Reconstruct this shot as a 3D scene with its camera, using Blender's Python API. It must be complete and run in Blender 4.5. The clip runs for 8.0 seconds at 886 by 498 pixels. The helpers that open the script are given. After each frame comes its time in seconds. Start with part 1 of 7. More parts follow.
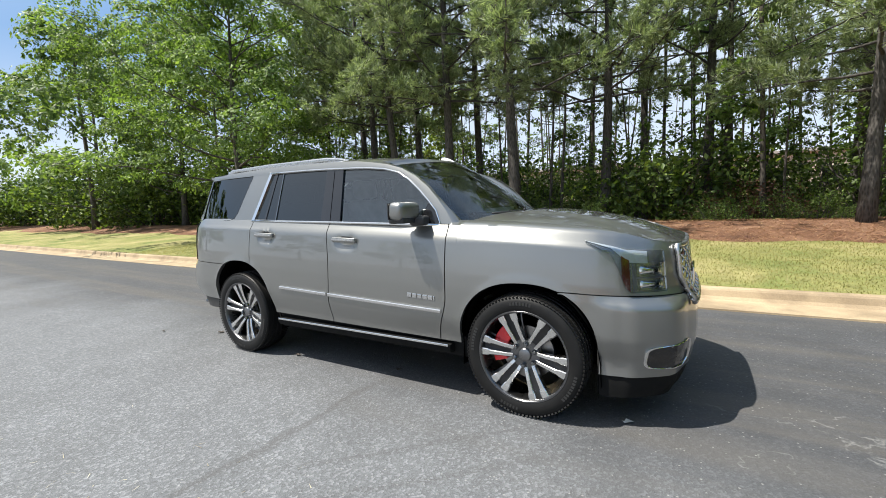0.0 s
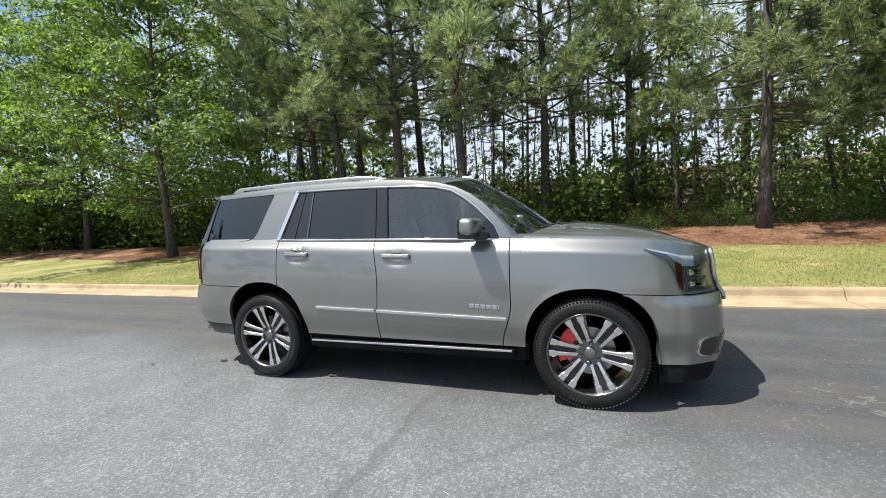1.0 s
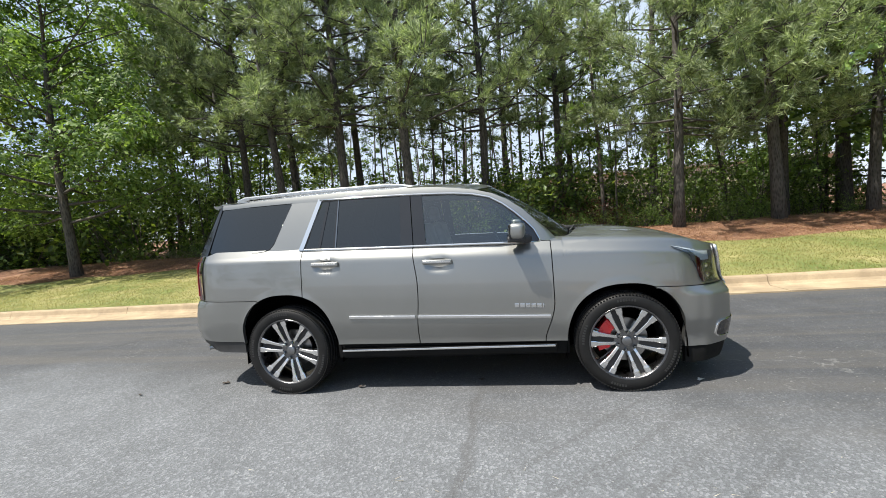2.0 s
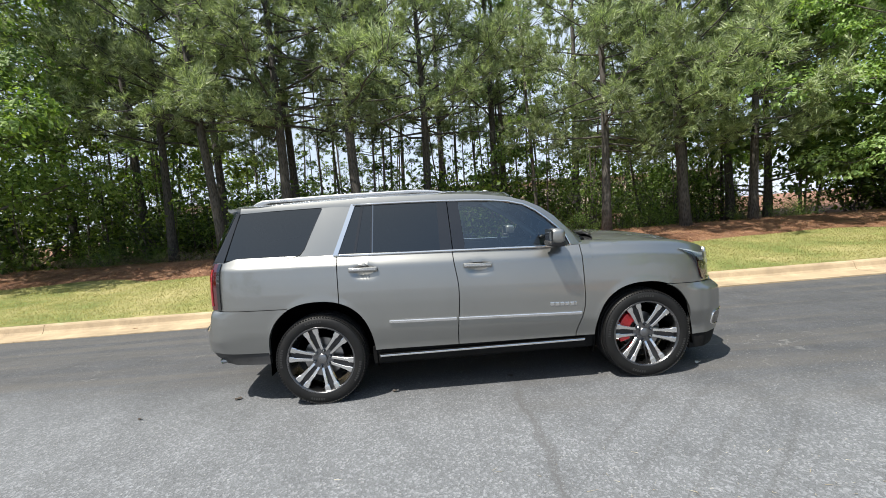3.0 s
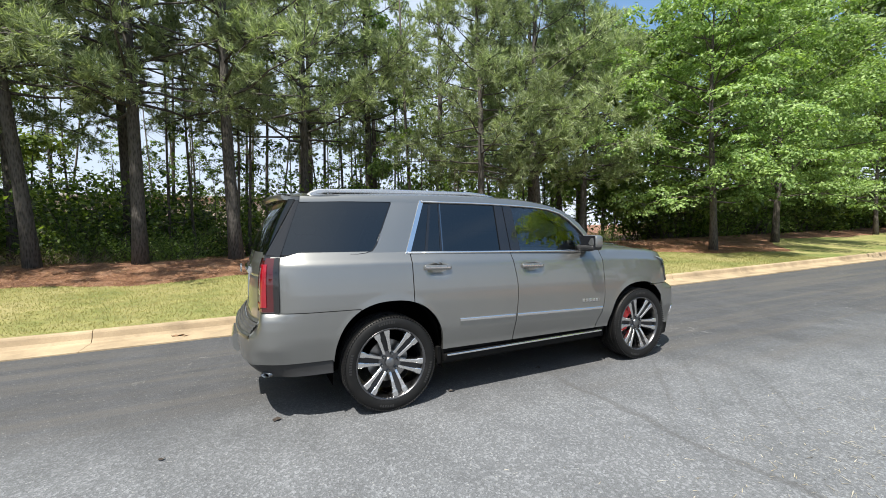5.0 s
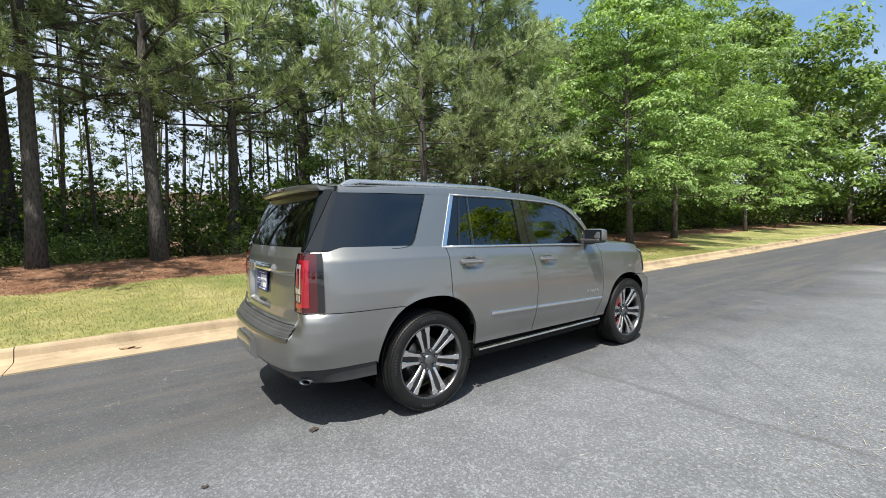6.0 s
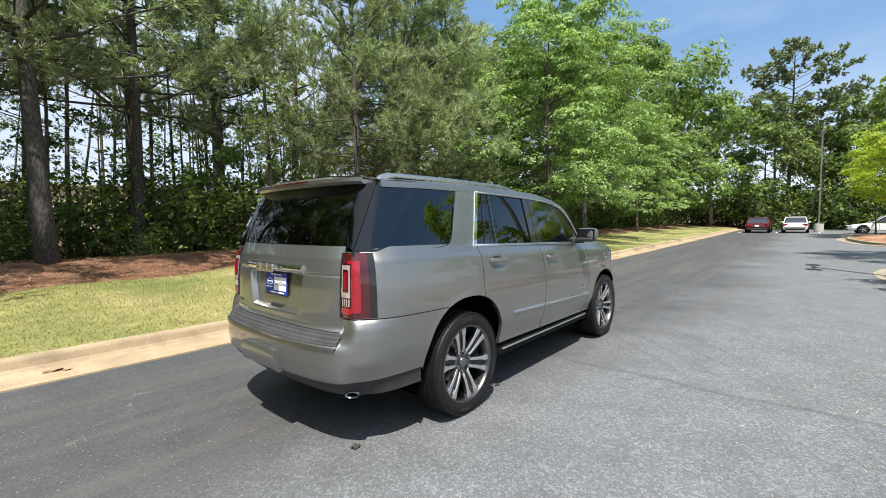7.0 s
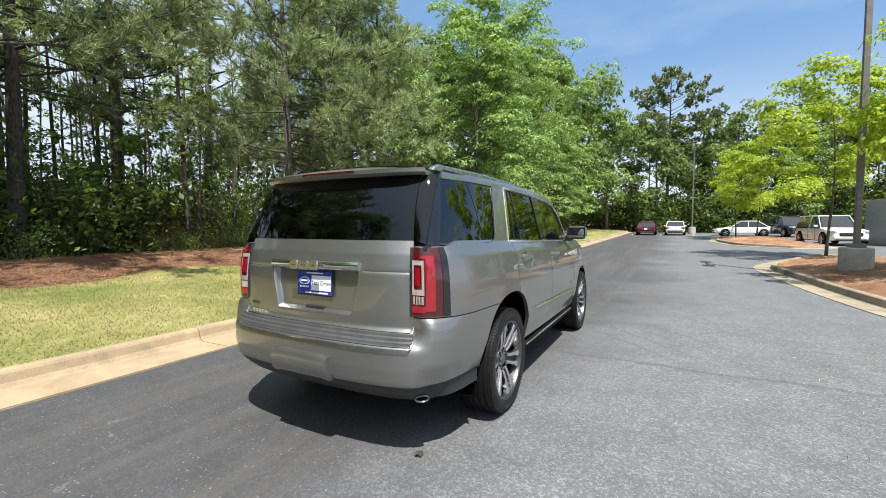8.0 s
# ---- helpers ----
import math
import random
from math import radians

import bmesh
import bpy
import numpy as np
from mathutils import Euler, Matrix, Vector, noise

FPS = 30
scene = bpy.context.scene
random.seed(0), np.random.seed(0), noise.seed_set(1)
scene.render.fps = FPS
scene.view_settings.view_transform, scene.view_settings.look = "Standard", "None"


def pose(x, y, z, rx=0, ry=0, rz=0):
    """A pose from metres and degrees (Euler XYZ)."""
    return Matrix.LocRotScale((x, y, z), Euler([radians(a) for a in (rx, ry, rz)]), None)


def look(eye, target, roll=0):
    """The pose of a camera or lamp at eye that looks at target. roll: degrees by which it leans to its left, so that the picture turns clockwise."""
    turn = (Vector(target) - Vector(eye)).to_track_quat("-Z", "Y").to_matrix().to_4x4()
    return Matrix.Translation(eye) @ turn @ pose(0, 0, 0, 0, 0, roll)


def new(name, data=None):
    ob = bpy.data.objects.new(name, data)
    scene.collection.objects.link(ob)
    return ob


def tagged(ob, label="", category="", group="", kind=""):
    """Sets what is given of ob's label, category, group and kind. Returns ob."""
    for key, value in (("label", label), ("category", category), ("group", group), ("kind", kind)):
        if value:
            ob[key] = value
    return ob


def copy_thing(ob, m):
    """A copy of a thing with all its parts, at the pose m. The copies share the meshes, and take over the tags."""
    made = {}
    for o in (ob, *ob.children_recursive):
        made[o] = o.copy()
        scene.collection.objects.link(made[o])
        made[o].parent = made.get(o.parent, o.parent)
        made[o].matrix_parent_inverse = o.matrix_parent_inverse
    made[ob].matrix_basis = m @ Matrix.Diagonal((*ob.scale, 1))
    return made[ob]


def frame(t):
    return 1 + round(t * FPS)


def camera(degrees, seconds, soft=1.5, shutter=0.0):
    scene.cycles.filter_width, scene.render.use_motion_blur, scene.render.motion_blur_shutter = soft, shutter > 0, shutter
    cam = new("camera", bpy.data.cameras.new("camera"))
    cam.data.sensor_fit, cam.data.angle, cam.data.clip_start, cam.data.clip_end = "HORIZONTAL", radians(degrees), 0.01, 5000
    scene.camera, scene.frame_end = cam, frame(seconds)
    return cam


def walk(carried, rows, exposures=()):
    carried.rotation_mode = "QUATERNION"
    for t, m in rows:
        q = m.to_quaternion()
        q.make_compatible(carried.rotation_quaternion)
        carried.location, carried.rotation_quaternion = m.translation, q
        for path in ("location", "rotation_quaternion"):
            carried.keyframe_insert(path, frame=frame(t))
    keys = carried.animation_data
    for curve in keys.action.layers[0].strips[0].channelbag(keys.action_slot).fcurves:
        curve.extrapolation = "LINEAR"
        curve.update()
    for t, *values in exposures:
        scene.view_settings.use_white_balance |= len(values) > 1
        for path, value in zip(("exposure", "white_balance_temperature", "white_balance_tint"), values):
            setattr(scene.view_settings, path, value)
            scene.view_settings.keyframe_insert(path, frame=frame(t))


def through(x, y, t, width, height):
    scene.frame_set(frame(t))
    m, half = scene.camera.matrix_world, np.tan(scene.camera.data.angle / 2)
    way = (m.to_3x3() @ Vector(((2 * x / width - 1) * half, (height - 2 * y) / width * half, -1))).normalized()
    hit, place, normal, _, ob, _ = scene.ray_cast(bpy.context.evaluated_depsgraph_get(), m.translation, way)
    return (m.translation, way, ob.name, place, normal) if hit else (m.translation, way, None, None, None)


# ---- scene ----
cam = camera(93.2, 8.0, soft=0.9)
PATH = [
    (0, (2.417, -3.473, 1.382), (1.383, -1.773, 1.181), -2.2),
    (0.5, (1.992, -3.755, 1.406), (1.115, -1.966, 1.236), -2.5),
    (1, (1.571, -4.084, 1.437), (0.864, -2.219, 1.29), -3.3),
    (1.5, (1.118, -4.301, 1.456), (0.591, -2.377, 1.317), -4.0),
    (3, (-0.429, -4.677, 1.578), (-0.37, -2.683, 1.433), -4.2),
    (3.5, (-1.0, -4.725, 1.532), (-0.733, -2.747, 1.418), -3.1),
    (4, (-1.527, -4.672, 1.526), (-1.055, -2.731, 1.417), -2.3),
    (4.5, (-2.068, -4.511, 1.532), (-1.392, -2.631, 1.429), -1.4),
    (6, (-3.384, -3.717, 1.493), (-2.186, -2.12, 1.381), -1.1),
    (6.5, (-3.748, -3.373, 1.512), (-2.386, -1.914, 1.391), -0.9),
    (7, (-4.033, -2.956, 1.497), (-2.521, -1.653, 1.375), -0.6),
    (7.5, (-4.338, -2.544, 1.47), (-2.694, -1.411, 1.36), -0.6),
    (8, (-4.534, -2.09, 1.449), (-2.782, -1.132, 1.335), -0.2),
]
walk(cam, [(t, look(eye, target, roll)) for t, eye, target, roll in PATH])

# ---- sky, sun, exposure ----
SUN_FROM = Vector((-0.40, -0.35, 1.0)).normalized()
world = bpy.data.worlds.new("sky")
scene.world = world
world.use_nodes = True
wn, wl = world.node_tree.nodes, world.node_tree.links
wn.clear()
sky = wn.new("ShaderNodeTexSky")
sky.sky_type = "NISHITA"
sky.sun_disc = False
sky.sun_elevation = math.asin(SUN_FROM.z)
sky.sun_rotation = math.atan2(SUN_FROM.x, SUN_FROM.y)
sky.air_density, sky.dust_density, sky.ozone_density = 1.0, 1.0, 2.0
wtc = wn.new("ShaderNodeTexCoord")
wmap = wn.new("ShaderNodeMapping")
wmap.inputs["Scale"].default_value = (1.2, 1.2, 4.5)
wnoise = wn.new("ShaderNodeTexNoise")
wnoise.inputs["Scale"].default_value = 2.2
wnoise.inputs["Detail"].default_value = 6
wramp = wn.new("ShaderNodeMapRange")
wramp.inputs["From Min"].default_value, wramp.inputs["From Max"].default_value = 0.50, 0.72
wramp.inputs["To Max"].default_value = 0.16
wmix = wn.new("ShaderNodeMixRGB")
wmix.inputs["Color2"].default_value = (8.8, 9.3, 9.9, 1)
wbg = wn.new("ShaderNodeBackground")
wbg.inputs["Strength"].default_value = 0.074
wout = wn.new("ShaderNodeOutputWorld")
wl.new(wtc.outputs["Generated"], wmap.inputs["Vector"])
wl.new(wmap.outputs["Vector"], wnoise.inputs["Vector"])
wl.new(wnoise.outputs["Fac"], wramp.inputs["Value"])
wsep = wn.new("ShaderNodeSeparateXYZ")
whaze = wn.new("ShaderNodeMapRange")
whaze.interpolation_type = "SMOOTHSTEP"
whaze.inputs["From Min"].default_value, whaze.inputs["From Max"].default_value = 0.0, 0.36
whaze.inputs["To Min"].default_value, whaze.inputs["To Max"].default_value = 0.75, 0.0
wmax = wn.new("ShaderNodeMath")
wmax.operation = "MAXIMUM"
wl.new(wtc.outputs["Generated"], wsep.inputs[0])
wl.new(wsep.outputs["Z"], whaze.inputs["Value"])
wl.new(wramp.outputs["Result"], wmax.inputs[0])
wl.new(whaze.outputs["Result"], wmax.inputs[1])
wdot = wn.new("ShaderNodeVectorMath")
wdot.operation = "DOT_PRODUCT"
wdot.inputs[1].default_value = SUN_FROM
wglow = wn.new("ShaderNodeMapRange")
wglow.interpolation_type = "SMOOTHSTEP"
wglow.inputs["From Min"].default_value, wglow.inputs["From Max"].default_value = 0.45, 0.97
wglow.inputs["To Max"].default_value = 0.85
wmax2 = wn.new("ShaderNodeMath")
wmax2.operation = "MAXIMUM"
wl.new(wtc.outputs["Generated"], wdot.inputs[0])
wl.new(wdot.outputs["Value"], wglow.inputs["Value"])
wl.new(wmax.outputs[0], wmax2.inputs[0])
wl.new(wglow.outputs["Result"], wmax2.inputs[1])
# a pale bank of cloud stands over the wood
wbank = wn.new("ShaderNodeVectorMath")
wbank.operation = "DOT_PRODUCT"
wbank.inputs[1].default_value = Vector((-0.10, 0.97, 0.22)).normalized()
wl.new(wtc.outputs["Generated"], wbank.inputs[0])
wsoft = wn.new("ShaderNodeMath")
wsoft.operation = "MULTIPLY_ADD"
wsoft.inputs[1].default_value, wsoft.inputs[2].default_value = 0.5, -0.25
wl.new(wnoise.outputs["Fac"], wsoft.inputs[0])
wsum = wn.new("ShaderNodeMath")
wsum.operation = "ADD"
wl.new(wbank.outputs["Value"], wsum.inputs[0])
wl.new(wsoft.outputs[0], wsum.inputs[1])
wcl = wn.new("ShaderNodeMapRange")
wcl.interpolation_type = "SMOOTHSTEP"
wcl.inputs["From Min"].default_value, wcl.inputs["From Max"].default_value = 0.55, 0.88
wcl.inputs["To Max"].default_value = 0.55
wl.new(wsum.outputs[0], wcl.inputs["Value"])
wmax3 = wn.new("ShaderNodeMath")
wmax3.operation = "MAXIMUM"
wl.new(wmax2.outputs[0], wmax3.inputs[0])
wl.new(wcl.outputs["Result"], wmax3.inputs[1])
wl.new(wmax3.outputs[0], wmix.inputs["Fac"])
wblue = wn.new("ShaderNodeMixRGB")
wblue.inputs["Fac"].default_value = 0.65
wblue.inputs["Color2"].default_value = (2.3, 4.3, 7.5, 1)
wl.new(sky.outputs["Color"], wblue.inputs["Color1"])
wl.new(wblue.outputs["Color"], wmix.inputs["Color1"])
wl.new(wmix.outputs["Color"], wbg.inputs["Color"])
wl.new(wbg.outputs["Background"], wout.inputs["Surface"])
sun_data = bpy.data.lights.new("sun", "SUN")
sun_data.energy, sun_data.angle, sun_data.color = 5.0, radians(0.55), (1.0, 0.95, 0.86)
sun = new("sun", sun_data)
sun.matrix_world = look(SUN_FROM * 60, (0, 0, 0))
scene.view_settings.exposure = 0.77


# ---- helpers of this scene ----
def sstep(a, b, v):
    u = min(1.0, max(0.0, (v - a) / (b - a)))
    return u * u * (3 - 2 * u)


def lerp(a, b, u):
    return a + (b - a) * u


def table(v, rows):
    """Linear look-up in rows of (v, value)."""
    if v <= rows[0][0]:
        return rows[0][1]
    for (a, p), (b, q) in zip(rows, rows[1:]):
        if v <= b:
            return p + (q - p) * (v - a) / (b - a)
    return rows[-1][1]


def mesh_of(name, bm, material, smooth=False):
    me = bpy.data.meshes.new(name)
    bm.normal_update()
    bm.to_mesh(me)
    bm.free()
    for m in material if isinstance(material, (list, tuple)) else [material]:
        me.materials.append(m)
    if smooth:
        me.shade_smooth()
    return me


def part(name, bm, material, parent=None, label="", smooth=False, sharp=0.0):
    """Links a bmesh as one mesh object under a thing or a part."""
    me = mesh_of(name, bm, material, smooth or sharp > 0)
    if sharp > 0:
        me.set_sharp_from_angle(angle=radians(sharp))
    ob = new(name, me)
    ob.parent = parent
    if label:
        ob["label"] = label
    return ob


def part_at(name, me, parent, m, label=""):
    ob = new(name, me)
    ob.parent = parent
    ob.matrix_basis = m
    if label:
        ob["label"] = label
    return ob


def thing(name, label, category, group="", kind="", m=None):
    ob = tagged(new(name), label, category, group, kind)
    ob.empty_display_size = 0.2
    if m is not None:
        ob.matrix_basis = m
    return ob


def arrays_mesh(name, verts, faces, material, smooth=False):
    me = bpy.data.meshes.new(name)
    me.from_pydata(np.asarray(verts).tolist(), [], np.asarray(faces).tolist())
    me.update()
    me.materials.append(material)
    if smooth:
        me.shade_smooth()
    return me


def add_box(bm, c, size, bevel=0.0, rot=None, seg=2):
    m = Matrix.Translation(c) @ (rot or Matrix.Identity(4)) @ Matrix.Diagonal((*size, 1))
    vs = bmesh.ops.create_cube(bm, size=1, matrix=m)["verts"]
    if bevel:
        es = list({e for v in vs for e in v.link_edges})
        bmesh.ops.bevel(bm, geom=es, offset=bevel, segments=seg, affect="EDGES", profile=0.5)


def add_prism(bm, poly, a, b, axis="y", bevel=0.0):
    """A polygon of (u, v) pulled from a to b along an axis: y takes (x, z), x takes (y, z), z takes (x, y)."""
    def at(u, v, w):
        return {"y": (u, w, v), "x": (w, u, v), "z": (u, v, w)}[axis]
    lo = [bm.verts.new(at(u, v, a)) for u, v in poly]
    hi = [bm.verts.new(at(u, v, b)) for u, v in poly]
    fs = [bm.faces.new(lo), bm.faces.new(hi[::-1])]
    n = len(poly)
    for i in range(n):
        fs.append(bm.faces.new((lo[i], hi[i], hi[(i + 1) % n], lo[(i + 1) % n])))
    bmesh.ops.recalc_face_normals(bm, faces=fs)
    if bevel:
        es = list({e for f in fs[:2] for e in f.edges})
        bmesh.ops.bevel(bm, geom=es, offset=bevel, segments=2, affect="EDGES", profile=0.5)


def add_tube(bm, pts, radii, sides=8, cap=True):
    pts = [Vector(p) for p in pts]
    rings = []
    for i, p in enumerate(pts):
        d = (pts[min(i + 1, len(pts) - 1)] - pts[max(i - 1, 0)]).normalized()
        ref = Vector((0, 0, 1)) if abs(d.z) < 0.9 else Vector((1, 0, 0))
        u = d.cross(ref).normalized()
        w = d.cross(u)
        r = radii[i] if isinstance(radii, (list, tuple)) else radii
        rings.append([bm.verts.new(p + r * (math.cos(t) * u + math.sin(t) * w)) for t in (2 * math.pi * k / sides for k in range(sides))])
    for a, b in zip(rings, rings[1:]):
        for k in range(sides):
            bm.faces.new((a[k], a[(k + 1) % sides], b[(k + 1) % sides], b[k]))
    if cap:
        bm.faces.new(rings[0][::-1])
        bm.faces.new(rings[-1])


def add_lathe(bm, profile, n=48, axis="y", center=(0, 0, 0)):
    """Turns a profile of (radius, along) about an axis."""
    rings = []
    for r, a in profile:
        ring = []
        for k in range(n):
            t = 2 * math.pi * k / n
            p = {"y": (r * math.cos(t), a, r * math.sin(t)), "z": (r * math.cos(t), r * math.sin(t), a), "x": (a, r * math.cos(t), r * math.sin(t))}[axis]
            ring.append(bm.verts.new(Vector(p) + Vector(center)))
        rings.append(ring)
    fs = []
    for a, b in zip(rings, rings[1:]):
        for k in range(n):
            fs.append(bm.faces.new((a[k], a[(k + 1) % n], b[(k + 1) % n], b[k])))
    bmesh.ops.recalc_face_normals(bm, faces=fs)


def grid_faces(bm, rows):
    fs = []
    for a, b in zip(rows, rows[1:]):
        for i in range(len(a) - 1):
            quad = [a[i], a[i + 1], b[i + 1], b[i]]
            if len({v for v in quad}) == 4:
                fs.append(bm.faces.new(quad))
    return fs


# ---- materials ----
def nodes_of(name):
    m = bpy.data.materials.new(name)
    m.use_nodes = True
    nt = m.node_tree
    return m, nt, nt.nodes["Principled BSDF"]


def link(nt, a, b):
    nt.links.new(a, b)


def coords(nt, scale=1.0, kind="Object"):
    tc = nt.nodes.new("ShaderNodeTexCoord")
    mp = nt.nodes.new("ShaderNodeMapping")
    mp.inputs["Scale"].default_value = scale if isinstance(scale, tuple) else (scale,) * 3
    link(nt, tc.outputs[kind], mp.inputs["Vector"])
    return mp.outputs["Vector"]


def world_pos(nt):
    return nt.nodes.new("ShaderNodeNewGeometry").outputs["Position"]


def tex(nt, vec, scale, detail=4.0, rough=0.6, distortion=0.0):
    n = nt.nodes.new("ShaderNodeTexNoise")
    n.inputs["Scale"].default_value = scale
    n.inputs["Detail"].default_value = detail
    n.inputs["Roughness"].default_value = rough
    n.inputs["Distortion"].default_value = distortion
    if vec is not None:
        link(nt, vec, n.inputs["Vector"])
    return n.outputs["Fac"]


def ramp(nt, fac, stops):
    n = nt.nodes.new("ShaderNodeValToRGB")
    els = n.color_ramp.elements
    while len(els) < len(stops):
        els.new(0.5)
    for e, (p, c) in zip(els, stops):
        e.position = p
        e.color = (*c, 1) if len(c) == 3 else c
    link(nt, fac, n.inputs["Fac"])
    return n.outputs["Color"]


def grey(*stops):
    return [(p, (v, v, v)) for p, v in stops]


def mixed(nt, fac, a, b, mode="MIX"):
    n = nt.nodes.new("ShaderNodeMixRGB")
    n.blend_type = mode
    for sock, v in ((n.inputs["Fac"], fac), (n.inputs["Color1"], a), (n.inputs["Color2"], b)):
        if isinstance(v, (int, float)):
            sock.default_value = v
        elif isinstance(v, tuple):
            sock.default_value = (*v, 1)
        else:
            link(nt, v, sock)
    return n.outputs["Color"]


def calc(nt, op, a, b=0.0, clamp=False):
    n = nt.nodes.new("ShaderNodeMath")
    n.operation = op
    n.use_clamp = clamp
    for sock, v in zip(n.inputs, (a, b)):
        if isinstance(v, (int, float)):
            sock.default_value = v
        else:
            link(nt, v, sock)
    return n.outputs[0]


def bump(nt, p, height, strength, distance=0.01):
    n = nt.nodes.new("ShaderNodeBump")
    n.inputs["Strength"].default_value = strength
    n.inputs["Distance"].default_value = distance
    link(nt, height, n.inputs["Height"])
    link(nt, n.outputs["Normal"], p.inputs["Normal"])


def simple(name, color, rough=0.5, metal=0.0, var=0.12, scale=6.0, bumps=0.0, coat=0.0, bscale=60.0):
    m, nt, p = nodes_of(name)
    v = coords(nt)
    c2 = tuple(max(0.0, c * (1 - var)) for c in color)
    c3 = tuple(min(1.0, c * (1 + var)) for c in color)
    link(nt, ramp(nt, tex(nt, v, scale), [(0.35, c2), (0.65, c3)]), p.inputs["Base Color"])
    p.inputs["Metallic"].default_value = metal
    r = tex(nt, v, scale * 3)
    link(nt, ramp(nt, r, grey((0.3, max(0.0, rough - 0.06)), (0.7, min(1.0, rough + 0.06)))), p.inputs["Roughness"])
    if bumps:
        bump(nt, p, tex(nt, v, bscale), bumps, 0.004)
    if coat:
        p.inputs["Coat Weight"].default_value = coat
        p.inputs["Coat Roughness"].default_value = 0.04
    return m


def make_asphalt():
    m, nt, p = nodes_of("asphalt")
    pos = world_pos(nt)
    sep = nt.nodes.new("ShaderNodeSeparateXYZ")
    link(nt, pos, sep.inputs[0])
    big = tex(nt, pos, 0.35, 5, 0.55, 0.4)
    mid = tex(nt, pos, 2.2, 5, 0.6)
    # the lane beside the kerb is darker and smoother than the worn lot
    east = nt.nodes.new("ShaderNodeMapRange")
    east.interpolation_type = "SMOOTHSTEP"
    east.inputs["From Min"].default_value, east.inputs["From Max"].default_value, east.inputs["To Max"].default_value = 0.8, 3.0, 1.0
    link(nt, sep.outputs["X"], east.inputs["Value"])
    lane = calc(nt, "ADD", calc(nt, "ADD", sep.outputs["Y"], east.outputs["Result"]), calc(nt, "MULTIPLY", calc(nt, "SUBTRACT", big, 0.5), 3.5))
    mr = nt.nodes.new("ShaderNodeMapRange")
    mr.interpolation_type = "SMOOTHSTEP"
    link(nt, lane, mr.inputs["Value"])
    mr.inputs["From Min"].default_value, mr.inputs["From Max"].default_value = -1.8, 0.6
    base = mixed(nt, mr.outputs["Result"], (0.124, 0.130, 0.138), (0.056, 0.058, 0.063))
    base = mixed(nt, 0.35, base, ramp(nt, mid, grey((0.3, 0.30), (0.7, 0.70))), "OVERLAY")
    # aggregate
    vor = nt.nodes.new("ShaderNodeTexVoronoi")
    vor.inputs["Scale"].default_value = 75
    link(nt, pos, vor.inputs["Vector"])
    stone = ramp(nt, vor.outputs["Color"], grey((0.10, 0.30), (0.6, 0.50), (0.85, 1.0)))
    fine = tex(nt, pos, 160, 3, 0.7)
    grain = mixed(nt, 0.45, stone, ramp(nt, fine, grey((0.32, 0.10), (0.68, 0.90))))
    base = mixed(nt, calc(nt, "SUBTRACT", 1.0, calc(nt, "MULTIPLY", mr.outputs["Result"], 0.45)), base, grain, "OVERLAY")
    # brown dust drawn out along the lane by passing wheels
    drawn = nt.nodes.new("ShaderNodeMapping")
    drawn.inputs["Scale"].default_value = (0.14, 2.4, 1.0)
    link(nt, pos, drawn.inputs["Vector"])
    dust = ramp(nt, tex(nt, drawn.outputs["Vector"], 1.0, 5, 0.6, 0.3), grey((0.45, 0.0), (0.62, 1.0)))
    base = mixed(nt, calc(nt, "MULTIPLY", calc(nt, "MULTIPLY", dust, mr.outputs["Result"]), 0.55), base, (0.098, 0.090, 0.080))
    chips = nt.nodes.new("ShaderNodeTexVoronoi")
    chips.inputs["Scale"].default_value = 52
    link(nt, pos, chips.inputs["Vector"])
    csep = nt.nodes.new("ShaderNodeSeparateColor")
    link(nt, chips.outputs["Color"], csep.inputs[0])
    chip = calc(nt, "MULTIPLY", calc(nt, "GREATER_THAN", csep.outputs[0], 0.94), calc(nt, "LESS_THAN", chips.outputs["Distance"], 0.28))
    base = mixed(nt, calc(nt, "MULTIPLY", chip, 0.45), base, (0.36, 0.36, 0.34))
    # cracked and scuffed pale veins
    vein = nt.nodes.new("ShaderNodeTexVoronoi")
    vein.feature = "DISTANCE_TO_EDGE"
    vein.inputs["Scale"].default_value = 0.75
    wob = nt.nodes.new("ShaderNodeTexNoise")
    wob.inputs["Scale"].default_value = 2.0
    wob.inputs["Detail"].default_value = 5
    link(nt, pos, wob.inputs["Vector"])
    mv = nt.nodes.new("ShaderNodeMixRGB")
    mv.blend_type = "ADD"
    mv.inputs["Fac"].default_value = 0.9
    link(nt, pos, mv.inputs["Color1"])
    link(nt, wob.outputs["Color"], mv.inputs["Color2"])
    link(nt, mv.outputs["Color"], vein.inputs["Vector"])
    line = ramp(nt, vein.outputs["Distance"], grey((0.0, 1.0), (0.007, 0.0)))
    where = ramp(nt, tex(nt, pos, 0.5, 3), grey((0.52, 0.0), (0.62, 1.0)))
    dash = ramp(nt, tex(nt, pos, 9, 3), grey((0.45, 0.0), (0.6, 1.0)))
    pale = mixed(nt, 1.0, mixed(nt, 1.0, line, where, "MULTIPLY"), dash, "MULTIPLY")
    base = mixed(nt, calc(nt, "MULTIPLY", pale, 0.40), base, (0.30, 0.30, 0.29))
    # the sealed seam across the lot
    wav = calc(nt, "MULTIPLY", calc(nt, "SUBTRACT", tex(nt, pos, 1.6, 3), 0.5), 0.22)
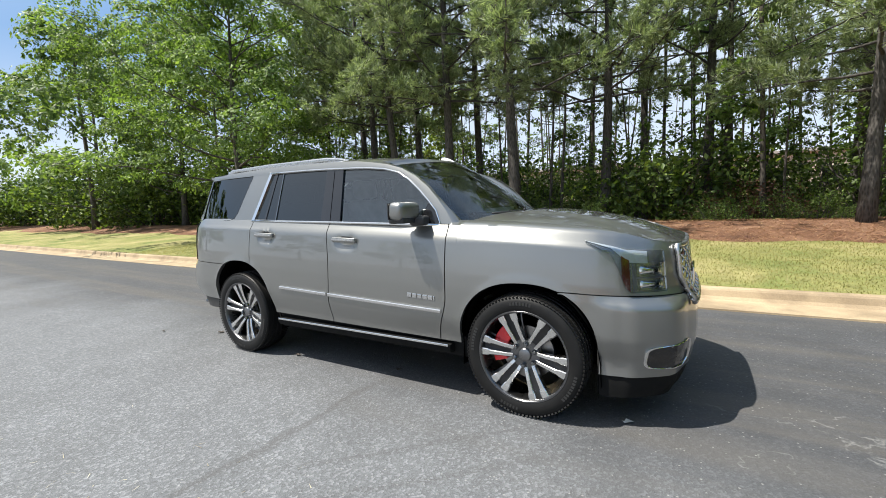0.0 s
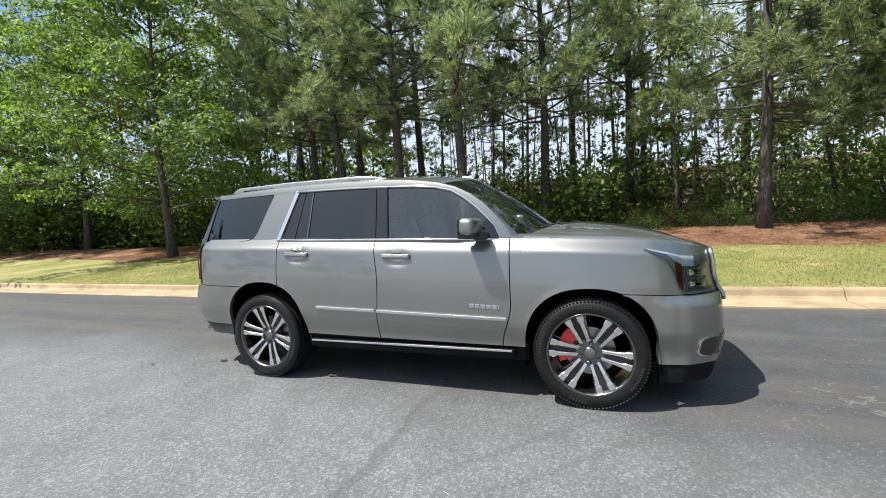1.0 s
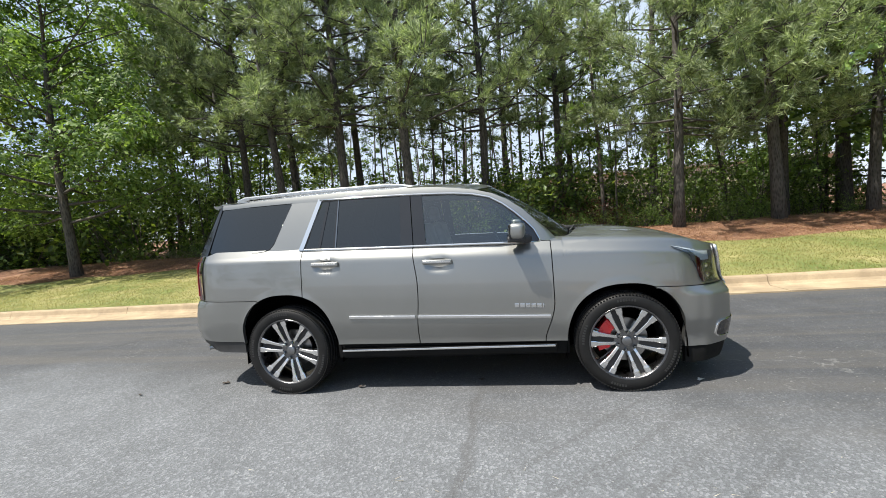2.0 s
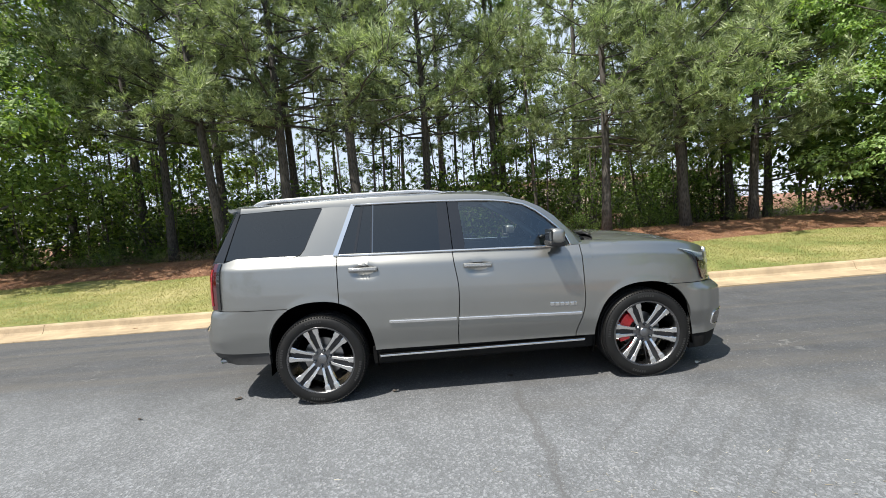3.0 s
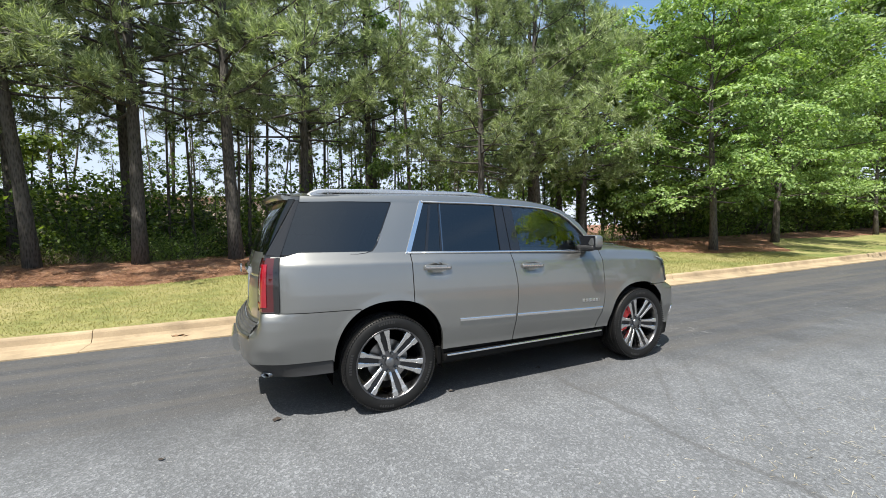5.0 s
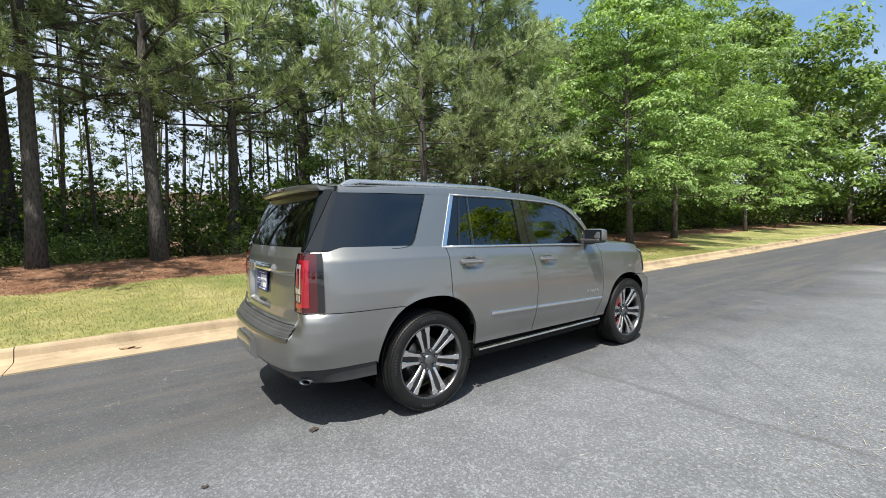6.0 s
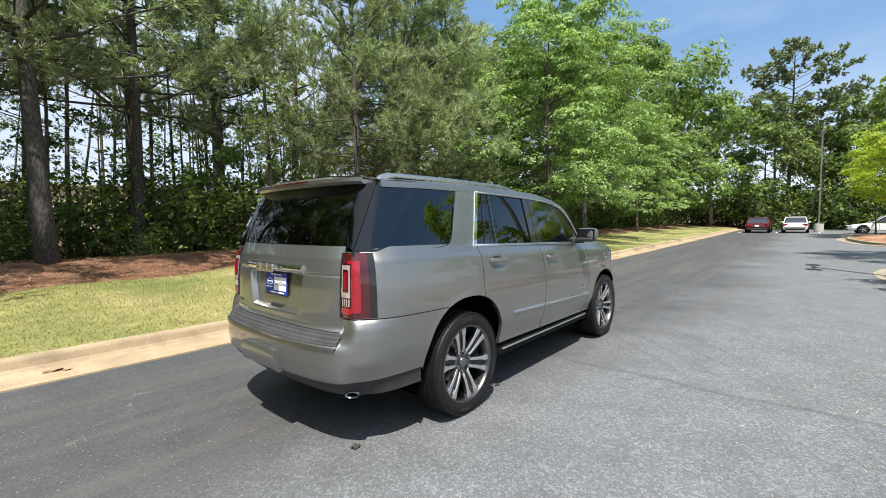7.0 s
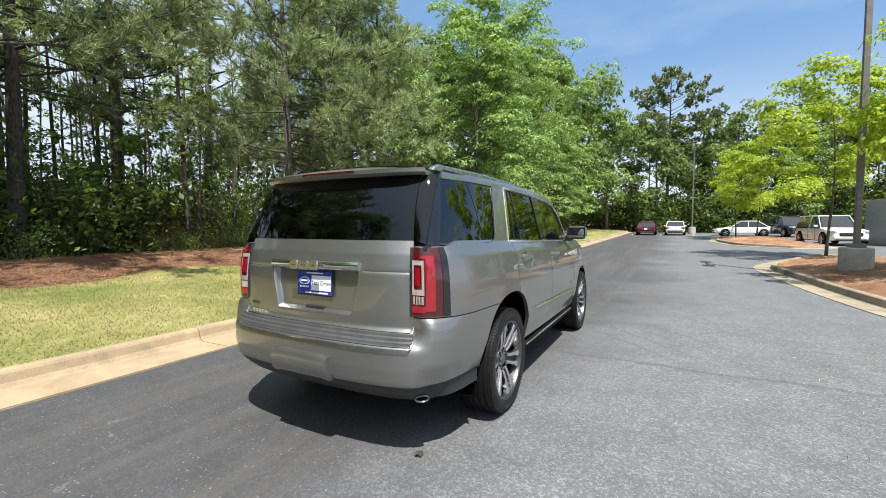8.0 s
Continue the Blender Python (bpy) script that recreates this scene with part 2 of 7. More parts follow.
    dx = calc(nt, "ABSOLUTE", calc(nt, "ADD", calc(nt, "SUBTRACT", sep.outputs["X"], 0.24), wav))
    seam = ramp(nt, dx, grey((0.0, 1.0), (0.022, 0.8), (0.05, 0.0)))
    near = ramp(nt, calc(nt, "MULTIPLY", sep.outputs["Y"], -0.1), grey((0.08, 0.0), (0.11, 1.0)))
    base = mixed(nt, calc(nt, "MULTIPLY", mixed(nt, 1.0, seam, near, "MULTIPLY"), 0.42), base, (0.055, 0.052, 0.05))
    # faint parallel tyre marks across the lot
    across = calc(nt, "SUBTRACT", calc(nt, "MULTIPLY", sep.outputs["X"], 0.677), calc(nt, "MULTIPLY", sep.outputs["Y"], 0.736))
    across = calc(nt, "ADD", across, calc(nt, "MULTIPLY", calc(nt, "SUBTRACT", tex(nt, pos, 0.9, 2), 0.5), 0.16))
    along = calc(nt, "ADD", calc(nt, "MULTIPLY", sep.outputs["X"], 0.736), calc(nt, "MULTIPLY", sep.outputs["Y"], 0.677))
    gap = calc(nt, "ABSOLUTE", calc(nt, "SUBTRACT", calc(nt, "FRACT", calc(nt, "ADD", calc(nt, "DIVIDE", calc(nt, "SUBTRACT", across, 2.19), 0.305), 0.5)), 0.5))
    mark = ramp(nt, gap, grey((0.0, 1.0), (0.05, 0.7), (0.13, 0.0)))
    inside = calc(nt, "MULTIPLY", calc(nt, "LESS_THAN", calc(nt, "ABSOLUTE", calc(nt, "SUBTRACT", across, 2.36)), 0.60), calc(nt, "SMOOTH_MIN", 1.0, calc(nt, "MAXIMUM", 0.0, calc(nt, "SUBTRACT", 1.25, calc(nt, "ABSOLUTE", calc(nt, "ADD", along, 0.35))))))
    base = mixed(nt, calc(nt, "MULTIPLY", calc(nt, "MULTIPLY", mark, inside), 0.28), base, (0.050, 0.048, 0.046))
    link(nt, base, p.inputs["Base Color"])
    link(nt, ramp(nt, mid, grey((0.3, 0.72), (0.7, 0.90))), p.inputs["Roughness"])
    hgt = mixed(nt, 0.5, vor.outputs["Distance"], fine)
    bump(nt, p, hgt, 0.8, 0.007)
    return m


def make_straw(name, dark, mid, light):
    m, nt, p = nodes_of(name)
    pos = world_pos(nt)
    a = tex(nt, pos, 1.1, 6, 0.65, 0.6)
    b = tex(nt, pos, 22, 5, 0.75, 1.5)
    col = ramp(nt, a, [(0.3, dark), (0.5, mid), (0.7, light)])
    col = mixed(nt, 0.75, col, ramp(nt, b, grey((0.3, 0.2), (0.7, 0.8))), "OVERLAY")
    link(nt, col, p.inputs["Base Color"])
    p.inputs["Roughness"].default_value = 0.95
    bump(nt, p, b, 0.9, 0.05)
    return m


def make_lawn():
    m, nt, p = nodes_of("lawn")
    pos = world_pos(nt)
    a = tex(nt, pos, 0.7, 5, 0.6, 0.3)
    b = tex(nt, pos, 30, 4, 0.7)
    c = tex(nt, pos, 4.5, 4, 0.65)
    col = ramp(nt, a, [(0.32, (0.120, 0.155, 0.035)), (0.52, (0.225, 0.218, 0.072)), (0.72, (0.34, 0.295, 0.135))])
    col = mixed(nt, 0.45, col, ramp(nt, c, grey((0.3, 0.28), (0.7, 0.72))), "OVERLAY")
    col = mixed(nt, 0.42, col, ramp(nt, b, grey((0.3, 0.25), (0.7, 0.75))), "OVERLAY")
    link(nt, col, p.inputs["Base Color"])
    p.inputs["Roughness"].default_value = 0.9
    bump(nt, p, b, 0.8, 0.03)
    return m


def make_leaf(name, dark, mid, light, through=0.35, glow=(1.5, 1.5, 0.6)):
    m, nt, p = nodes_of(name)
    geo = nt.nodes.new("ShaderNodeNewGeometry")
    col = ramp(nt, geo.outputs["Random Per Island"], [(0.0, dark), (0.5, mid), (1.0, light)])
    oi = nt.nodes.new("ShaderNodeObjectInfo")
    hsv = nt.nodes.new("ShaderNodeHueSaturation")
    mr = nt.nodes.new("ShaderNodeMapRange")
    mr.inputs["To Min"].default_value, mr.inputs["To Max"].default_value = 0.8, 1.2
    link(nt, oi.outputs["Random"], mr.inputs["Value"])
    link(nt, mr.outputs["Result"], hsv.inputs["Value"])
    link(nt, col, hsv.inputs["Color"])
    col = hsv.outputs["Color"]
    link(nt, col, p.inputs["Base Color"])
    p.inputs["Roughness"].default_value = 0.5
    tr = nt.nodes.new("ShaderNodeBsdfTranslucent")
    link(nt, mixed(nt, 1.0, col, glow, "MULTIPLY"), tr.inputs["Color"])
    mx = nt.nodes.new("ShaderNodeMixShader")
    mx.inputs["Fac"].default_value = through
    link(nt, p.outputs["BSDF"], mx.inputs[1])
    link(nt, tr.outputs["BSDF"], mx.inputs[2])
    link(nt, mx.outputs["Shader"], nt.nodes["Material Output"].inputs["Surface"])
    return m


def make_bark(name, dark, light):
    m, nt, p = nodes_of(name)
    v = coords(nt, (6.0, 6.0, 1.6))
    vor = nt.nodes.new("ShaderNodeTexVoronoi")
    vor.inputs["Scale"].default_value = 4.5
    link(nt, v, vor.inputs["Vector"])
    n = tex(nt, v, 6, 6, 0.7)
    f = mixed(nt, 0.5, vor.outputs["Distance"], n)
    link(nt, ramp(nt, f, [(0.25, dark), (0.6, light)]), p.inputs["Base Color"])
    p.inputs["Roughness"].default_value = 0.95
    bump(nt, p, f, 0.9, 0.03)
    return m


def make_concrete(name, a, b):
    m, nt, p = nodes_of(name)
    pos = world_pos(nt)
    n = tex(nt, pos, 1.8, 6, 0.65, 0.5)
    f = tex(nt, pos, 70, 3, 0.7)
    col = ramp(nt, n, [(0.3, a), (0.7, b)])
    stain = ramp(nt, tex(nt, pos, 0.9, 5, 0.7), grey((0.30, 0.55), (0.5, 1.0)))
    col = mixed(nt, 0.6, col, stain, "MULTIPLY")
    col = mixed(nt, 0.35, col, ramp(nt, f, grey((0.3, 0.3), (0.7, 0.7))), "OVERLAY")
    link(nt, col, p.inputs["Base Color"])
    p.inputs["Roughness"].default_value = 0.9
    bump(nt, p, f, 0.35, 0.004)
    return m


ASPHALT = make_asphalt()
STRAW = make_straw("pine_straw", (0.105, 0.050, 0.030), (0.215, 0.108, 0.061), (0.37, 0.225, 0.14))
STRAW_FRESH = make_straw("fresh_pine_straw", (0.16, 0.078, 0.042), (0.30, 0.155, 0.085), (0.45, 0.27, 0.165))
LAWN = make_lawn()
CONCRETE = make_concrete("kerb_concrete", (0.27, 0.205, 0.130), (0.43, 0.335, 0.215))
OLD_CONCRETE = make_concrete("weathered_concrete", (0.20, 0.175, 0.135), (0.37, 0.31, 0.225))
BASE_CONCRETE = make_concrete("base_concrete", (0.33, 0.31, 0.28), (0.44, 0.42, 0.38))
PINE_BARK = make_bark("pine_bark", (0.022, 0.020, 0.018), (0.092, 0.084, 0.076))
OAK_BARK = make_bark("oak_bark", (0.03, 0.026, 0.022), (0.12, 0.105, 0.09))
NEEDLE = make_leaf("pine_needles", (0.100, 0.133, 0.066), (0.225, 0.278, 0.142), (0.43, 0.48, 0.29), 0.37, (1.3, 1.45, 0.75))
LEAF = make_leaf("oak_leaves", (0.055, 0.100, 0.022), (0.125, 0.200, 0.047), (0.245, 0.335, 0.100), 0.42, (1.45, 1.5, 0.7))
LEAF_YELLOW = make_leaf("maple_leaves", (0.18, 0.26, 0.020), (0.30, 0.395, 0.036), (0.43, 0.50, 0.068), 0.48)
# darker leaf set: the shade inside the wood is put into its colours
LEAF_SHADED = make_leaf("shaded_understory_leaves", (0.024, 0.048, 0.011), (0.068, 0.116, 0.025), (0.20, 0.275, 0.065), 0.45)
FAR_LEAF = make_leaf("far_wood_leaves", (0.055, 0.090, 0.022), (0.140, 0.205, 0.050), (0.28, 0.36, 0.105), 0.42)
# fresh green, with the sunlit crown's brightness mixed into the leaf colours
OAK_FRESH_LIT = make_leaf("fresh_lit_oak_leaves", (0.100, 0.172, 0.046), (0.215, 0.335, 0.098), (0.37, 0.50, 0.190), 0.38, (1.45, 1.5, 0.7))
LEAF_DRY = make_leaf("dry_leaves", (0.06, 0.025, 0.015), (0.12, 0.05, 0.03), (0.2, 0.11, 0.06), 0.15)
GRASS = make_leaf("grass_blades", (0.200, 0.205, 0.062), (0.28, 0.262, 0.092), (0.39, 0.34, 0.165), 0.5, (1.2, 1.2, 0.9))


# ---- ground, road, kerb, lawn ----
def soft_over(v, k=4.0):
    """v where it is well above nought, nought well below, with a soft bend."""
    return math.log1p(math.exp(min(40.0, v / k))) * k


def road_z(x):
    return 0.009 * (soft_over(x - 10) + soft_over(-x - 8)) - 0.007


def bed_edge(x):
    """Where the lawn ends and the straw bed begins."""
    e = 7.3 - 1.9 * sstep(10, 15, x) + 2.3 * sstep(17, 22, x)
    return e + 0.35 * math.sin(0.55 * x + 1.0) + 0.18 * math.sin(1.7 * x)


def land_z(x, y):
    z = road_z(x)
    if y < 3.15:
        return z - 0.06
    rise = 0.15 + 0.062 * (min(y, 7.3) - 3.2)
    if y > 7.3:
        rise += 0.125 * (min(y, 9.9) - 7.3)
    if y > 9.9:
        rise -= 0.075 * (min(y, 14) - 9.9)
    rise += 0.05 * noise.noise((0.5 * x, 0.5 * y, 0)) * sstep(4, 8, y)
    return z + rise


def sheet(name, xs, ys, height, material):
    bm = bmesh.new()
    rows = [[bm.verts.new((x, y, height(x, y))) for x in xs] for y in ys]
    grid_faces(bm, rows)
    return part(name, bm, material, smooth=True)


def spread(lo, hi, near_lo, near_hi, fine, coarse):
    out, v = [], lo
    while v < hi:
        out.append(v)
        v += fine if near_lo <= v <= near_hi else coarse
    return out + [hi]


XS = [-900, -400, -200] + spread(-120, 130, -30, 40, 1.0, 4.0) + [200, 400, 900]
ground = sheet("ground", XS, [-900, -400, -200, -90, -50, -20, 0, 2.0, 3.14, 3.17] + spread(3.6, 40, 3.6, 17, 0.55, 4.0) + [60, 100, 200, 400, 900], land_z, STRAW)
tagged(ground, "earth covered with reddish pine straw and leaf litter", "ground", kind="structure")
road = sheet("road", spread(-120, 62, -30, 40, 1.0, 4.0), [-70, -30, -10, -4, -2, 0, 1.5, 2.52], lambda x, y: road_z(x), ASPHALT)
tagged(road, "worn grey asphalt with cracks, patches and coarse aggregate", "asphalt road", kind="structure")

bm = bmesh.new()
lawn_xs = spread(-70, 56, -20, 20, 0.4, 1.0)
grid_faces(bm, [[bm.verts.new((x, lerp(3.16, bed_edge(x) + 0.12 * noise.noise((3 * x, 0, 0)), f), 0)) for x in lawn_xs] for f in (0, 0.06, 0.2, 0.4, 0.6, 0.8, 0.95, 1.0)])
for v in bm.verts:
    v.co.z = land_z(v.co.x, v.co.y) + 0.018
lawn = tagged(part("lawn", bm, LAWN, smooth=True), "mown lawn strip, green and straw yellow, along the kerb", "lawn", kind="structure")


def blades(name, n, x0, x1, place, material, lo, hi, wide, lean=0.5):
    """Many single blades standing on a sheet."""
    rng = np.random.default_rng(5)
    xs = rng.uniform(x0, x1, n)
    verts, faces = [], []
    for x in xs:
        x, y, z = place(x, rng)
        h, a = rng.uniform(lo, hi), rng.uniform(0, 6.283)
        dx, dy = math.cos(a) * wide, math.sin(a) * wide
        lx, ly = rng.normal(0, lean * h), rng.normal(0, lean * h)
        k = len(verts)
        verts += [(x - dx, y - dy, z), (x + dx, y + dy, z), (x + lx, y + ly, z + h)]
        faces.append((k, k + 1, k + 2))
    return new(name, arrays_mesh(name, verts, faces, material))


def on_lawn(x, rng):
    y = rng.uniform(3.18, bed_edge(x))
    return x, y, land_z(x, y) + 0.016


tagged(blades("grass", 90000, -14, 16, on_lawn, GRASS, 0.014, 0.040, 0.006), "short mown grass blades", "grass", kind="stuff")


def kerb_mesh(length):
    """One cast kerb stone with its gutter pan, from x = 0 to length, the gutter's lip at y = 0."""
    bm = bmesh.new()
    prof = [(0.0, -0.05), (0.0, 0.008), (0.50, 0.0), (0.535, 0.012), (0.565, 0.05), (0.585, 0.125), (0.60, 0.148), (0.63, 0.158), (0.70, 0.158), (0.72, 0.145), (0.72, -0.05)]
    add_prism(bm, prof, 0, length, axis="x")
    return bm


kerb = thing("kerb", "sun-bleached tan concrete kerb and gutter with joints", "kerb", kind="structure")
stone = mesh_of("kerb_stone", kerb_mesh(3.04), CONCRETE)
x = -96.0
while x < 54:
    part_at("kerb_stone", stone, kerb, pose(x, 2.5, road_z(x + 1.5) + 0.012, 0, -math.degrees(math.atan2(road_z(x + 3) - road_z(x), 3.0)), 0))
    x += 3.05


# ---- trees ----
def rand_dir(rng, up=0.0):
    v = rng.normal(size=3)
    v[2] += up
    return v / (np.linalg.norm(v) + 1e-9)


def brushes(roots, ends, rng, needles, length, width):
    """Bottle-brush sprays of thin needles along the outer part of each twig."""
    a = np.repeat(np.asarray(roots), needles, 0)
    e = np.repeat(np.asarray(ends), needles, 0)
    n = len(a)
    axis = e - a
    axis /= np.linalg.norm(axis, axis=1)[:, None] + 1e-9
    f = rng.uniform(0.25, 1.06, n)[:, None]
    b = a + (e - a) * f + rng.normal(0, 0.012, (n, 3))
    side = rng.normal(size=(n, 3))
    side -= axis * (side * axis).sum(1)[:, None]
    side /= np.linalg.norm(side, axis=1)[:, None] + 1e-9
    d = axis * rng.uniform(0.45, 1.15, n)[:, None] + side * rng.uniform(0.4, 1.0, n)[:, None] + np.array([0, 0, 0.18])
    d /= np.linalg.norm(d, axis=1)[:, None]
    s = np.cross(d, rng.normal(size=(n, 3)))
    s /= np.linalg.norm(s, axis=1)[:, None] + 1e-9
    L = rng.uniform(0.65, 1.1, n)[:, None] * length
    v = np.stack([b - s * width, b + s * width, b + d * L], 1).reshape(-1, 3)
    return v, np.arange(3 * n).reshape(-1, 3)


def domes(centres, axes, radii, per, rng, size, flat=0.55, jitter=0.42):
    """Leaves shingled over flattened domes, one dome for each spray of a branch."""
    c = np.repeat(np.asarray(centres), per, 0)
    ax = np.repeat(np.asarray(axes), per, 0)
    R = np.repeat(np.asarray(radii), per)[:, None]
    n = len(c)
    u = rng.normal(size=(n, 3))
    u /= np.linalg.norm(u, axis=1)[:, None] + 1e-9
    h = (u * ax).sum(1)[:, None]
    u = u - np.where(h < -0.15, 2 * h, 0.0) * ax
    h = (u * ax).sum(1)[:, None]
    lump = 1 + 0.22 * np.sin(5 * u[:, :1] + 9 * c[:, :1]) * np.sin(5 * u[:, 1:2] + 7 * c[:, 1:2])
    p = c + R * lump * (u - (1 - flat) * h * ax) * rng.uniform(0.55, 1.08, n)[:, None] ** 0.6
    nrm = u + 0.5 * ax + rng.normal(0, jitter, (n, 3))
    nrm /= np.linalg.norm(nrm, axis=1)[:, None]
    d = u - 0.9 * ax + rng.normal(0, 0.7, (n, 3))
    d -= nrm * (d * nrm).sum(1)[:, None]
    d /= np.linalg.norm(d, axis=1)[:, None] + 1e-9
    s = np.cross(nrm, d)
    L = (rng.uniform(0.65, 1.3, n) * size)[:, None]
    v = np.stack([p - d * L * 0.5, p + s * L * 0.30 - nrm * L * 0.08, p + d * L * 0.5, p - s * L * 0.30 - nrm * L * 0.08], 1).reshape(-1, 3)
    k = np.arange(n)[:, None] * 4
    return v, np.concatenate([k + np.array([[0, 1, 2]]), k + np.array([[0, 2, 3]])])


def leaves(centres, spread_xyz, per, rng, size, flat=0.85):
    """Small folded leaves scattered round clump centres."""
    c = np.repeat(np.asarray(centres), per, 0)
    n = len(c)
    off = rng.normal(0, 1, (n, 3))
    off /= np.linalg.norm(off, axis=1)[:, None] + 1e-9
    p = c + off * (rng.uniform(0, 1, n) ** 0.5)[:, None] * np.asarray(spread_xyz)
    nrm = rng.normal(0, flat, (n, 3)) + np.array([0, 0, 1.0])
    nrm /= np.linalg.norm(nrm, axis=1)[:, None]
    d = np.cross(nrm, rng.normal(size=(n, 3)))
    d /= np.linalg.norm(d, axis=1)[:, None] + 1e-9
    s = np.cross(nrm, d)
    L = (rng.uniform(0.7, 1.3, n) * size)[:, None]
    drop = nrm * L * 0.12
    v = np.stack([p - d * L * 0.5, p + s * L * 0.3, p + d * L * 0.5 - drop, p - s * L * 0.3], 1).reshape(-1, 3)
    k = np.arange(n)[:, None] * 4
    return v, np.concatenate([k + np.array([[0, 1, 2]]), k + np.array([[0, 2, 3]])])


def bend_path(rng, p, d, length, steps, wob, lift):
    pts = [np.array(p, float)]
    d = np.array(d, float)
    for _ in range(steps):
        d = d + rng.normal(0, wob, 3) + np.array([0, 0, lift])
        d /= np.linalg.norm(d)
        pts.append(pts[-1] + d * length / steps)
    return pts


def make_pine(seed, height, girth, bare, reach, count, lean=0.0, needles=23, dens=0.9, width=0.0120, droop=0.0):
    rng = np.random.default_rng(seed)
    tree = thing("pine_tree", "tall pine with scaly grey-brown bark and dark needles, standing in straw", "pine tree", "pines along the road")
    bm = bmesh.new()
    trunk_pts = [np.array([lean * height * f + 0.10 * math.sin(5 * f + seed), 0.08 * math.sin(4 * f + seed * 2), height * f]) for f in np.linspace(0, 1, 12)]
    trunk_pts[0][2] = -0.3
    add_tube(bm, trunk_pts, [girth * (1.25 if i == 0 else 1.0) * (1 - 0.86 * i / 11) for i in range(12)], 10)
    roots, ends = [], []
    for i in range(count):
        f = bare + (1 - bare) * ((i + rng.uniform(0, 0.9)) / count) ** 1.3
        base = np.array([np.interp(f, np.linspace(0, 1, 12), [q[k] for q in trunk_pts]) for k in range(3)])
        a = i * 2.4 + rng.uniform(-0.5, 0.5)
        u = (f - bare) / (1 - bare)
        L = reach * (0.55 + 0.6 * math.sin(math.pi * min(1, 0.25 + 0.75 * u))) * (1.05 - 0.75 * u) * rng.uniform(0.65, 1.15)
        d = (math.cos(a), math.sin(a), 0.05 - droop * (1 - u) + 0.55 * u + rng.uniform(-0.12, 0.15))
        pts = bend_path(rng, base, d, L, 5, 0.12, 0.03)
        r0 = girth * 0.26 * (1 - 0.6 * u)
        add_tube(bm, pts, [r0, r0 * 0.8, r0 * 0.62, r0 * 0.45, r0 * 0.3, 0.006], 5)
        # side boughs, each with a spray of needle-covered twigs at its end
        for _ in range(int(4 + L * 2.5 * dens)):
            s = rng.uniform(0.35, 1.0)
            at = np.array([np.interp(s, np.linspace(0, 1, 6), [q[k] for q in pts]) for k in range(3)])
            way = np.array(pts[-1]) - np.array(pts[2])
            way = way / np.linalg.norm(way) * 0.7 + rand_dir(rng, 0.3) * 0.8
            way /= np.linalg.norm(way)
            tip = at + way * rng.uniform(0.25, 0.75)
            add_tube(bm, [at, tip], [0.014, 0.007], 3, cap=False)
            for q in range(6):
                w2 = way * 0.6 + rand_dir(rng, 0.35) * 0.85
                w2 /= np.linalg.norm(w2)
                r = at + (tip - at) * rng.uniform(0.35, 1.0)
                e = r + w2 * rng.uniform(0.20, 0.42)
                roots.append(r)
                ends.append(e)
    part("trunk", bm, PINE_BARK, tree, "scaly grey-brown bark", smooth=True)
    v, fcs = brushes(roots, ends, rng, needles, 0.205, width)
    crown = new("crown", arrays_mesh("crown", v, fcs, NEEDLE))
    crown.parent = tree
    return tree


